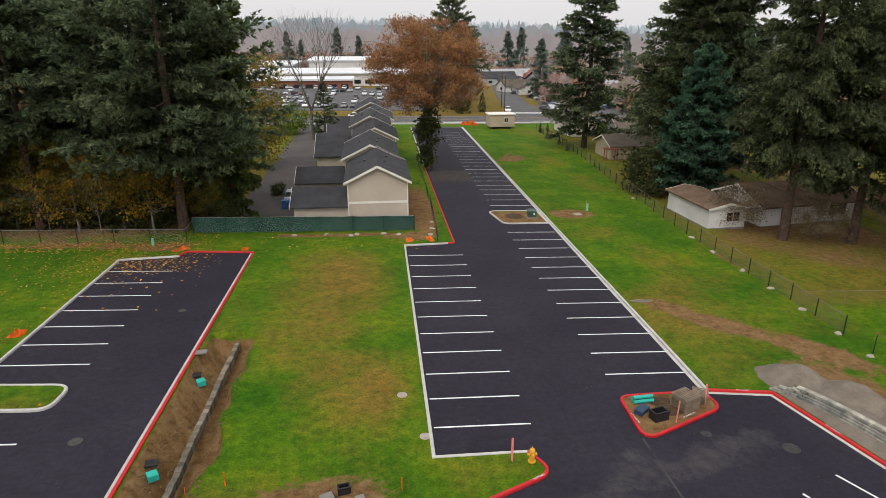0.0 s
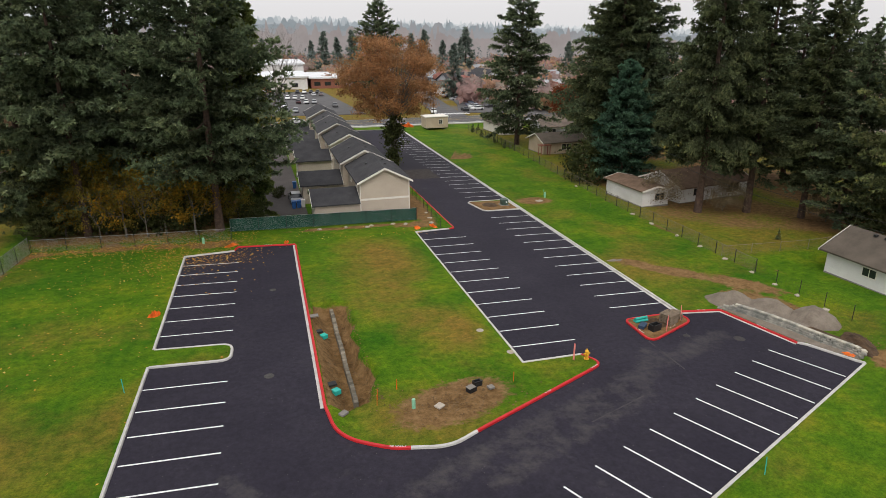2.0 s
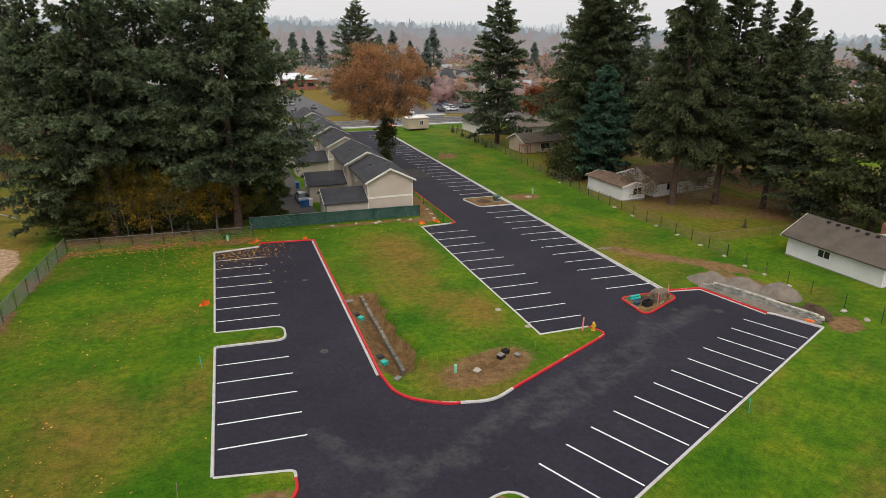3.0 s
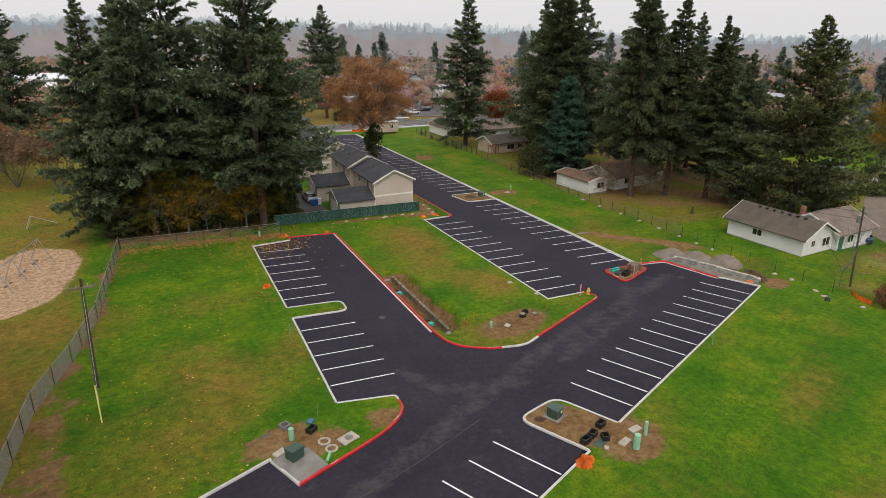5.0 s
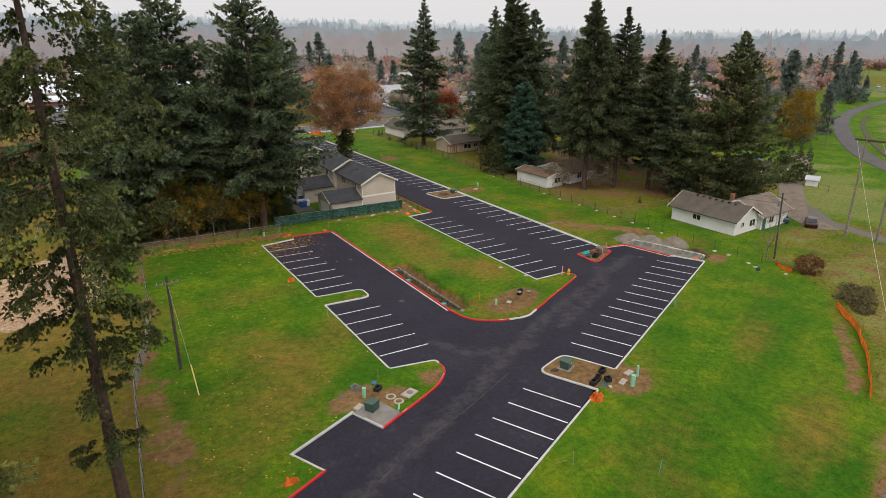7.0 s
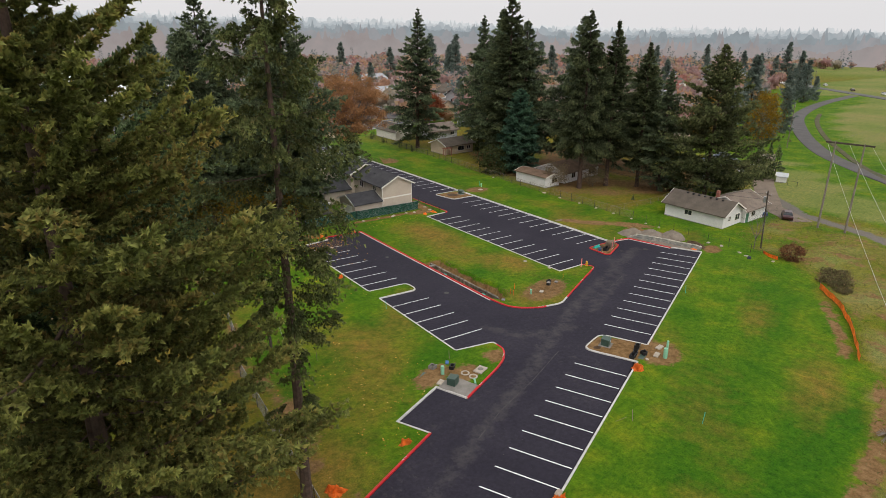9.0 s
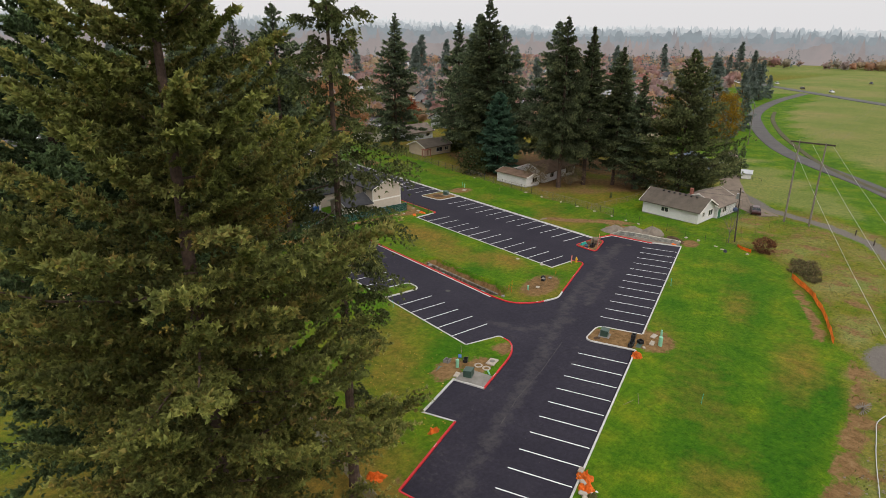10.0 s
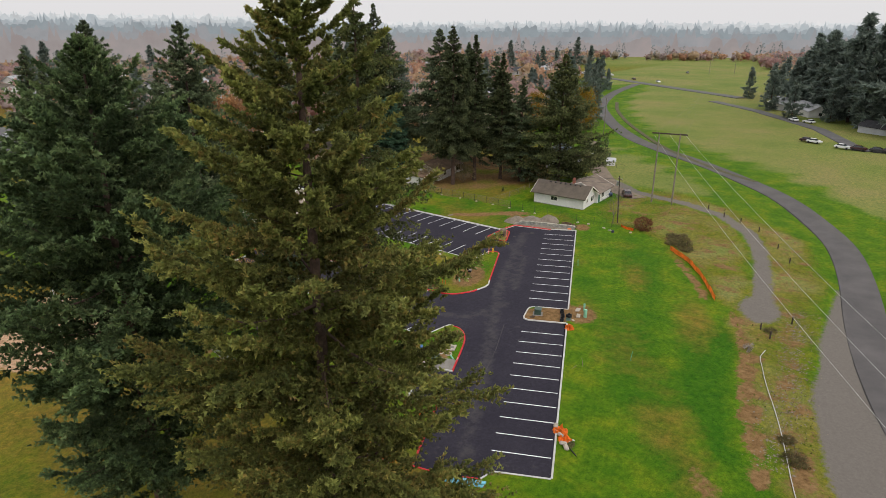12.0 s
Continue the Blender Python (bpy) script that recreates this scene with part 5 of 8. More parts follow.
# ---------------------------------------------------------------- poles and wires
def utility_pole(x, y, h, label, mat=M_POLE, arm=0.0, turn=0.0, can=False, r=0.15, lean=(0, 0)):
    e = thing("utility_pole", x, y, label, "utility pole", "utility poles", turn)
    part("pole", tube([(0, 0, -0.3), (lean[0] * 0.5, lean[1] * 0.5, h * 0.5), (lean[0], lean[1], h)], [r, r * 0.85, r * 0.68], 9), mat, e)
    if arm:
        bar = part("crossarm", boxed(-arm / 2, arm / 2, -0.07, 0.07, h - 0.75, h - 0.6, 0.01), M_WOOD, e, at=Matrix.Translation((lean[0], lean[1] - 0.16, 0)))
        for k in (-0.46, -0.2, 0.2, 0.46):
            part("insulator", rodded((k * arm, 0, h - 0.6), (k * arm, 0, h - 0.38), 0.045, 0.03), M_STEEL, bar)
    if can:
        part("transformer_can", rodded((lean[0] + 0.4, lean[1], h - 2.0), (lean[0] + 0.4, lean[1], h - 1.1), 0.24, sides=12), M_STEEL, e)
    return e


def wire(points, r, name="power_line", label="thin sagging overhead power line", sag=0.6, mat=M_BLACKMETAL):
    v, f, k = [], [], 0
    x0, y0, z0 = points[0]
    e = new(name)
    e.matrix_basis = Matrix.Translation(points[0])
    tagged(e, label=label, category="cable", group="overhead wires")
    path = []
    for a, b in zip(points, points[1:]):
        for i in range(16):
            t = i / 15
            path.append((a[0] + (b[0] - a[0]) * t - x0, a[1] + (b[1] - a[1]) * t - y0, a[2] + (b[2] - a[2]) * t - sag * 4 * t * (1 - t) - z0))
    part("strand", tube(path, [r] * len(path), 4), mat, e)
    return e


utility_pole(-41.1, 25.45, 8.9, "dark creosoted pole with a small crossarm on the lawn", M_POLE, 2.0, 0, r=0.16, lean=(0.2, 1.7))
guy = part("guy_guard", rodded((0, 0, 0), (-0.12, 1.3, 2.5), 0.05), surface("yellow_plastic", (0.70, 0.52, 0.14), (0.82, 0.66, 0.26), 3.0, 0.6), None)
guy.matrix_basis = Matrix.Translation((-40.6, 20.0, gz(-40.6, 20.0)))
tagged(guy, label="yellow plastic guy wire guard standing in grass", category="guy guard")
wire([(-40.6, 20.0, gz(-40.6, 20.0) + 0.1), (-40.9, 26.9, gz(-41, 26) + 8.2)], 0.012, "guy_wire", "thin steel guy wire from pole to lawn", 0.0, M_STEEL)
utility_pole(-44.0, 96.0, 13, "utility pole with two transformer cans in the park", M_GREYPOLE, 0, 40, True)
utility_pole(36.6, 15.2, 9.5, "weathered utility pole with a transformer can beside the yard", M_POLE, 1.4, 60, True, r=0.13, lean=(0.5, 0.2))
for px, py in ((55.6, 15.4), (56.6, 11.3)):
    utility_pole(px, py, 15.6, "tall grey wooden pole of an H-frame power line", M_GREYPOLE, 0, 0, r=0.19)
bar = part("crossarm", boxed(-3.6, 3.6, -0.1, 0.1, -0.14, 0.14, 0.02), M_POLE, None)
bar.matrix_basis = Matrix.Translation((56.1, 13.35, gz(56, 13) + 15.3)) @ pose(0, 0, 0, 0, 0, -76)
tagged(bar, label="dark timber crossarm across two tall poles", category="crossarm")
utility_pole(36.5, 176, 11, "street utility pole near the crossing", M_POLE, 2.2, 0)
utility_pole(41.5, 205, 11, "street utility pole along the side road", M_POLE, 2.2, 0)
utility_pole(135, 62, 13, "leaning utility pole beside the path", M_GREYPOLE, 1.8, 30)
for x, y in ((330, 150), (345, 175), (372, 168)):
    utility_pole(x, y, 13, "far utility pole by the road", M_GREYPOLE, 2.0, 20)
for px, py in ((438, 112), (446, 96)):
    utility_pole(px, py, 16, "far grey pole of an H-frame power line", M_GREYPOLE, 3.0, -70)
M_CABLE = surface("bare_aluminium_cable", (0.42, 0.41, 0.39), (0.55, 0.54, 0.51), 2.0, 0.6, bumps=0.0)
top_p, low_p = gz(36.6, 15.2) + 8.9, gz(36, 60)
for dz, dy in ((0, 0), (-0.9, 0.3)):
    wire([(36.9, 15.4 + dy, top_p + dz), (36.6, 62, low_p + 9.2 + dz), (40.5, 130, gz(40, 130) + 9 + dz), (38, 176, gz(38, 176) + 9.5 + dz)], 0.022, sag=1.3)
for off in (-3.3, 0.0, 3.3):
    ax, ay = 56.1 + 0.24 * off, 13.35 - 0.97 * off
    wire([(ax, ay, gz(56, 13) + 15.1), (ax - 166, ay - 90.5, gz(-110, -77) + 15.5)], 0.016, sag=3.5, mat=M_CABLE)
    wire([(ax, ay, gz(56, 13) + 15.1), (440, 104 + 2 * off, gz(440, 104) + 15.5)], 0.014, sag=5.0, mat=M_GREYPOLE)

# ---------------------------------------------------------------- houses round the site
def house(x, y, turn, w, d, eave, ridge, wall_mat, roof_mat, label, axis="x", windows=(), over=0.5, chimney=None, trim=M_TRIM, door=None, group="houses"):
    """A gabled house, w by d metres, its middle at x, y."""
    e = thing("house", x, y, label, "house", group, turn)
    wall = gable_wall("wall", -w / 2, w / 2, -d / 2, d / 2, eave, ridge, wall_mat, e, axis)
    roof = gable_roof("roof", -w / 2, w / 2, -d / 2, d / 2, eave, ridge, roof_mat, e, over, axis=axis, trim=trim)
    part("footing", boxed(-w / 2 - 0.04, w / 2 + 0.04, -d / 2 - 0.04, d / 2 + 0.04, -0.7, 0.25), M_CONCRETE, wall)
    for face, off, z, ww, hh in windows:
        px, py = {"s": (off, -d / 2), "n": (off, d / 2), "e": (w / 2, off), "w": (-w / 2, off)}[face]
        window(wall, px, py, z, ww, hh, face)
    if door:
        face, off, mat = door
        px, py = {"s": (off, -d / 2), "n": (off, d / 2), "e": (w / 2, off), "w": (-w / 2, off)}[face]
        part("door", boxed(-0.45, 0.45, -0.05, 0.0, 0.15, 2.2), mat, wall, at=pose(px, py, 0, 0, 0, {"s": 0, "e": 90, "n": 180, "w": 270}[face]))
    if chimney:
        cx, cy = chimney
        part("chimney", boxed(cx - 0.28, cx + 0.28, cy - 0.28, cy + 0.28, ridge - 1.0, ridge + 0.45, 0.02), M_BRICK, roof)
    return e


white_house = house(44.1, 30.8, 93.5, 11.5, 6.6, 2.75, 4.5, M_WHITEWALL, M_MOSSROOF, "single-storey white house with a mossy grey gable roof", "x", (("n", 1.0, 1.7, 1.4, 0.8), ("w", -1.6, 1.6, 1.5, 1.1), ("w", 1.2, 1.7, 0.7, 0.8)), 0.6)
for k in range(7):
    part("roof_vent", boxed(-3.9 + k * 1.15, -3.6 + k * 1.15, 0.35, 0.65, 4.42, 4.64), M_BLACKMETAL, white_house)
house(51.3, 28.7, 2.0, 7.6, 8.0, 2.7, 4.4, M_WHITEWALL, M_BROWNROOF, "white house wing with a brown shingle roof", "x", (("s", -1.0, 1.6, 1.2, 1.0),), 0.6, (-2.8, 2.2), door=("s", -3.0, surface("green_door_paint", (0.03, 0.12, 0.07), (0.05, 0.17, 0.10), 2.0, 0.5)))
house(39.4, 70.0, 4.0, 4.6, 9.0, 2.5, 3.0, M_WHITEWALL, M_RUSTROOF, "long white outbuilding with a low rusty brown roof", "y", (("s", 0.7, 1.5, 1.6, 1.0),), 0.35)
house(50.4, 71.0, 8.0, 13.5, 8.0, 2.7, 4.3, M_WHITEWALL, M_RUSTROOF, "white bungalow under tall firs with a brown needle-strewn roof", "x", (("s", 3.8, 1.7, 2.4, 1.5), ("s", -3.5, 1.7, 1.4, 1.1)), 0.6)
house(47.3, 113.9, 3.0, 9.8, 7.2, 2.7, 4.1, M_TANWALL, M_MOSSROOF, "tan bungalow with a moss-grey roof and back window", "x", (("s", 0.4, 1.6, 2.2, 1.2), ("s", 3.2, 1.6, 1.2, 0.9)), 0.5)
arbor = thing("garden_arbor", 42.2, 109.0, "red-brown timber arbor against the house", "arbor")
for ax, ay in ((-1.0, -0.6), (1.0, -0.6), (-1.0, 0.6), (1.0, 0.6)):
    part("post", boxed(ax - 0.07, ax + 0.07, ay - 0.07, ay + 0.07, 0, 2.2), M_BRICK, arbor)
for k in range(5):
    part("slat", boxed(-1.3, 1.3, -0.75 + k * 0.36, -0.67 + k * 0.36, 2.2, 2.32), M_BRICK, arbor)
house(47.0, 145.4, 2.0, 6.2, 11.6, 2.8, 4.6, M_TRIM, M_MOSSROOF, "cream gabled house behind the lawn fence", "y", (("s", 0.8, 1.6, 1.2, 0.9),), 0.4)
house(59.0, 138.5, 0.0, 11.0, 8.0, 2.8, 4.6, M_GREYWALL, M_BROWNROOF, "grey bungalow with a brown roof and porch", "x", (("s", -3.0, 1.6, 2.0, 1.0), ("s", 3.5, 1.6, 1.4, 1.0)), 0.6)
house(80.5, 50.0, 30.0, 11.0, 9.0, 2.8, 5.0, M_GREYWALL, surface("blue_grey_shingles", (0.07, 0.09, 0.115), (0.12, 0.145, 0.175), 0.5, 0.9, fine=14.0, bumps=0.5), "grey house with a blue-grey roof behind firs", "x", (("e", 0, 1.6, 1.4, 1.0),))
shed = house(87.2, 38.6, 25, 2.4, 2.2, 1.5, 2.1, M_WHITEWALL, M_GREYWALL, "small white garden shed beside the lane", "y", (), 0.2)
canopy = thing("party_canopy", 88.5, 46.5, "white pop-up canopy on four legs", "canopy")
for ax, ay in ((-1.4, -1.4), (1.4, -1.4), (-1.4, 1.4), (1.4, 1.4)):
    part("leg", rodded((ax, ay, 0), (ax, ay, 2.2), 0.03), M_STEEL, canopy)
part("roof", ([(-1.6, -1.6, 2.1), (1.6, -1.6, 2.1), (1.6, 1.6, 2.1), (-1.6, 1.6, 2.1), (0, 0, 3.0)], [(0, 1, 4), (1, 2, 4), (2, 3, 4), (3, 0, 4), (3, 2, 1, 0)]), M_WHITE, canopy)

trailer = thing("office_trailer", 31.2, 155.2, "beige portable office trailer with pale flat roof", "trailer", turn=2)
part("body", boxed(-3.1, 3.1, -2.2, 2.2, 0.55, 3.4, 0.05), M_TANWALL, trailer)
part("roof", boxed(-3.3, 3.3, -2.4, 2.4, 3.402, 3.62, 0.04), M_TRIM, trailer)
window(trailer, 1.0, -2.2, 2.2, 0.9, 1.1, "s")
for ax in (-2, 2):
    for ay in (-1.6, 1.6):
        part("pier", boxed(ax - 0.25, ax + 0.25, ay - 0.2, ay + 0.2, -0.1, 0.55), M_BLACKMETAL, trailer)

# ---------------------------------------------------------------- works on the site
M_GREENBOX = surface("dark_green_enamel", (0.030, 0.062, 0.048), (0.048, 0.085, 0.066), 2.0, 0.45, bumps=0.0, spec=0.5)
M_PED = surface("pale_green_plastic", (0.20, 0.46, 0.30), (0.27, 0.55, 0.37), 2.0, 0.5, bumps=0.0, spec=0.4)
M_BLACKPL = surface("black_plastic", (0.010, 0.010, 0.011), (0.025, 0.025, 0.026), 3.0, 0.5, bumps=0.0)
M_TEAL = surface("teal_plastic_pipe", (0.02, 0.36, 0.30), (0.04, 0.46, 0.38), 3.0, 0.5, bumps=0.0)
M_BLUE = surface("pale_blue_pipe", (0.16, 0.47, 0.58), (0.24, 0.58, 0.68), 2.0, 0.45, bumps=0.0)
M_PALE = surface("pale_limestone_lid", (0.32, 0.275, 0.22), (0.45, 0.395, 0.325), 2.0, 0.85)
M_PINK = surface("pink_stake_paint", (0.80, 0.20, 0.18), (0.90, 0.32, 0.28), 3.0, 0.6, bumps=0.0)
M_YELLOW = surface("yellow_hydrant_enamel", (0.62, 0.30, 0.02), (0.75, 0.42, 0.04), 3.0, 0.45, bumps=0.0)
M_IRON = surface("cast_iron", (0.05, 0.048, 0.046), (0.10, 0.095, 0.09), 5.0, 0.7, 0.3)


def transformer(x, y, turn, label):
    e = thing("transformer_cabinet", x, y, label, "transformer", "green transformers", turn, 0.12)
    part("pad", boxed(-0.95, 0.95, -0.95, 0.95, -0.1, 0.10, 0.02), M_CONCRETE, e)
    e.scale = (0.7, 0.7, 0.7)
    part("cabinet", boxed(-0.68, 0.68, -0.62, 0.62, 0.102, 1.12, 0.03), M_GREENBOX, e)
    v = [(-0.74, -0.70, 1.122), (0.74, -0.70, 1.122), (0.74, 0.68, 1.122), (-0.74, 0.68, 1.122), (-0.70, -0.62, 1.20), (0.70, -0.62, 1.20), (0.70, 0.64, 1.30), (-0.70, 0.64, 1.30)]
    part("lid", (v, [(3, 2, 1, 0), (4, 5, 6, 7), (0, 1, 5, 4), (1, 2, 6, 5), (2, 3, 7, 6), (3, 0, 4, 7)]), M_GREENBOX, e)
    part("notice_plate", boxed(0.15, 0.42, -0.632, -0.622, 0.55, 0.85), M_WHITE, e)
    part("door_seam", boxed(-0.01, 0.01, -0.63, -0.621, 0.16, 1.08), M_BLACKPL, e)
    return e


def pedestal(x, y, h=1.0, r=0.2, label="pale green plastic utility pedestal on bare soil"):
    e = thing("utility_pedestal", x, y, label, "utility pedestal", "green pedestals", 0, 0.08)
    part("post", rodded((0, 0, -0.1), (0, 0, h * 0.62), r * 0.95, sides=14), M_PED, e)
    part("cap", rodded((0, 0, h * 0.62), (0, 0, h), r, r * 0.9, 14), M_PED, e)
    return e


def vault(x, y, turn, label="open black plastic utility vault box", w=0.75, d=0.5, h=0.45, mat=None):
    e = thing("utility_vault", x, y, label, "utility box", "utility vaults", turn, 0.08)
    m = mat or M_BLACKPL
    for a, b, c, dd in ((-w / 2, w / 2, -d / 2, -d / 2 + 0.06), (-w / 2, w / 2, d / 2 - 0.06, d / 2), (-w / 2, -w / 2 + 0.06, -d / 2 + 0.06, d / 2 - 0.06), (w / 2 - 0.06, w / 2, -d / 2 + 0.06, d / 2 - 0.06)):
        part("side", boxed(a, b, c, dd, 0, h), m, e)
    part("rim", boxed(-w / 2 - 0.03, w / 2 + 0.03, -d / 2 - 0.03, -d / 2 + 0.05, h, h + 0.04), m, e)
    part("floor", boxed(-w / 2 + 0.05, w / 2 - 0.05, -d / 2 + 0.05, d / 2 - 0.05, 0.0, 0.03), m, e)
    return e


def slab(x, y, turn, w, d, h, mat, name, label, category, tilt=0.0, bevel=0.02):
    ob = part(name, boxed(-w / 2, w / 2, -d / 2, d / 2, 0, h, bevel), mat, None)
    ob.matrix_basis = pose(x, y, gz(x, y) + 0.1, tilt, 0, turn)
    return tagged(ob, label=label, category=category)


def ring(x, y, label):
    bm = bmesh.new()
    prof = [(0.29, 0.0), (0.45, 0.0), (0.45, 0.10), (0.43, 0.12), (0.31, 0.12), (0.29, 0.10)]
    n = 24
    rows = [[bm.verts.new((r * math.cos(6.2832 * k / n), r * math.sin(6.2832 * k / n), z)) for r, z in prof] for k in range(n)]
    for k in range(n):
        for j in range(6):
            bm.faces.new((rows[k][j], rows[k][(j + 1) % 6], rows[(k + 1) % n][(j + 1) % 6], rows[(k + 1) % n][j]))
    bmesh.ops.recalc_face_normals(bm, faces=bm.faces)
    ob = part("concrete_ring", bm, M_PALE, None)
    ob.matrix_basis = pose(x, y, gz(x, y) + 0.1)
    return tagged(ob, label=label, category="manhole ring", group="concrete rings")


def manhole(x, y, r=0.36, lift=0.004, mat=M_IRON, label="round cast-iron manhole cover in asphalt"):
    e = thing("manhole_cover", x, y, label, "manhole cover", "manhole covers", 0, lift)
    bm = bmesh.new()
    bmesh.ops.create_cone(bm, cap_ends=True, segments=24, radius1=r, radius2=r - 0.01, depth=0.016)
    part("plate", bm, mat, e)
    for k in range(-2, 3):
        part("rib", boxed(-r * 0.7, r * 0.7, k * 0.11 - 0.012, k * 0.11 + 0.012, 0.008, 0.014), mat, e)
    return e


def stake(x, y, h, mat, label, name="survey_stake", tilt=0.0, wide=0.05):
    ob = part(name, boxed(-wide / 2, wide / 2, -0.015, 0.015, -0.15, h, 0.004), mat, None)
    ob.matrix_basis = pose(x, y, gz(x, y) + 0.1, tilt, tilt * 0.6, x * 50)
    return tagged(ob, label=label, category="stake", group="survey stakes")


def heap(x, y, rx, ry, h, mat, name, label, category, seed=0, turn=0.0, rough=0.25, group="", n=28, sharp=1.3):
    """A loose heap, or a crumpled bundle: a lumpy mound."""
    v, f = [], []
    for i in range(n + 1):
        for j in range(n + 1):
            a, b = i / n * 2 - 1, j / n * 2 - 1
            # square to disc
            p, q = a * math.sqrt(1 - b * b / 2), b * math.sqrt(1 - a * a / 2)
            rr = math.hypot(p, q)
            k = noise.noise((p * 2.2 + seed, q * 2.2, seed * 1.7)) * rough + noise.noise((p * 6 + seed, q * 6, 3.0)) * rough * 0.5
            z = h * max(0.0, (1 - rr ** sharp) * (1 + k * 1.6) + k * 0.5 * (1 - rr)) - 0.06 * (rr > 0.98)
            v.append((p * rx * (1 + k * 0.4), q * ry * (1 + k * 0.4), z))
    for i in range(n):
        for j in range(n):
            m = i * (n + 1) + j
            f.append((m, m + n + 1, m + n + 2, m + 1))
    ob = part(name, (v, f), mat, None)
    ob.matrix_basis = pose(x, y, gz(x, y) + 0.09, 0, 0, turn)
    return tagged(ob, label=label, category=category, group=group)


M_GRAVEL = surface("crushed_gravel", (0.155, 0.126, 0.098), (0.235, 0.196, 0.158), 1.2, 0.95, bumps=1.0, depth=0.05, fine=16.0)
M_SOIL = surface("dug_soil", (0.040, 0.023, 0.013), (0.105, 0.064, 0.034), 1.5, 0.95, bumps=1.0, depth=0.06, fine=10.0)

# pad and works at the south-west corner of the crossing
pad = part("concrete_pad", prism([(-30.25, 10.35), (-29.15, 7.35), (-26.9, 8.35), (-27.7, 10.7), (-29.4, 11.0)], -0.02, 0.17), M_CONCRETE, None)
pad.matrix_basis = Matrix.Translation((0, 0, gz(-28.6, 9.2)))
tagged(pad, label="grey concrete pad beside the red kerb", category="concrete pad")
transformer(-28.75, 10.0, -152, "dark green metal transformer cabinet on a concrete pad")
pedestal(-28.5, 12.1, 1.0)
ring(-26.5, 10.95, "pale concrete manhole ring lying on soil")
ring(-26.25, 9.95, "pale concrete manhole ring lying by the kerb")
lid_big = thing("vault_lid", -24.9, 10.5, "pale precast vault lid on timber blocks", "vault lid", turn=22, lift=0.1)
lid_big.scale = (0.68, 0.68, 0.68)
part("slab", boxed(-1.0, 1.0, -0.7, 0.7, 0.12, 0.30, 0.02), M_PALE, lid_big)
for bx in (-0.75, 0.75):
    part("block", boxed(bx - 0.1, bx + 0.1, -0.72, 0.72, -0.02, 0.12), M_WOOD, lid_big)
bm = bmesh.new()
bmesh.ops.create_cone(bm, cap_ends=True, segments=24, radius1=0.42, radius2=0.42, depth=0.03)
part("hatch", bm, M_CONCRETE, lid_big, at=Matrix.Translation((0.1, 0, 0.315)))
vault(-28.65, 13.65, 20, "grey concrete utility box with a dark opening", 0.65, 0.65, 0.45, M_CONCRETE)
vault(-27.0, 12.5, 40)
slab(-29.6, 10.9, 30, 0.9, 0.5, 0.16, M_PALE, "box_lid", "cream plastic vault lid lying on soil", "lid", 6)
slab(-26.8, 13.7, 50, 0.6, 0.35, 0.2, surface("blue_tarp", (0.04, 0.10, 0.26), (0.07, 0.15, 0.36), 3.0, 0.6), "folded_tarp", "small folded blue tarp on the grass", "tarp", 8)
slab(-30.3, 12.9, 35, 1.4, 0.6, 0.07, M_GREENBOX, "green_panel", "flat dark green panel lying on grass", "panel")
p = part("pipe_piece", rodded((-0.4, 0, 0.1), (0.4, 0, 0.1), 0.1, sides=10), M_PED, None)
p.matrix_basis = pose(-26.7, 9.1, gz(-26.7, 9.1) + 0.1, 0, 0, 60)
tagged(p, label="short pale green pipe piece beside the kerb", category="pipe")

# the island of the east lot
transformer(-10.0, 6.95, 24.6, "dark green transformer cabinet in the kerbed island")
for x, y, a in ((-7.7, 4.5, 24), (-9.0, 3.75, 30), (-9.9, 3.35, 18)):
    vault(x, y, a)
vault(-8.4, 3.1, 70, w=0.6)
pedestal(-7.1, 1.35, 1.15, 0.24)
pedestal(-5.45, 2.3, 1.15, 0.13, "thin pale green pedestal beside a stake")
slab(-7.4, 2.2, 20, 1.0, 0.5, 0.16, M_PALE, "box_lid", "pale plastic vault lid lying on soil", "lid", 4)
slab(-5.7, 3.1, 10, 1.0, 0.55, 0.16, M_PALE, "box_lid", "pale vault lid on bare soil", "lid", 3)
slab(-9.0, 2.2, 50, 0.4, 0.3, 0.12, M_PALE, "paper_bag", "cream paper bag on the grass", "bag", 8)
slab(-8.9, 2.9, 20, 1.3, 0.6, 0.06, M_GREENBOX, "green_panel", "flat green panel beside vault boxes", "panel")
heap(-11.2, 7.1, 0.55, 0.4, 0.14, M_SOIL, "soil_mound", "small dark heap of dug soil", "soil heap", 5)

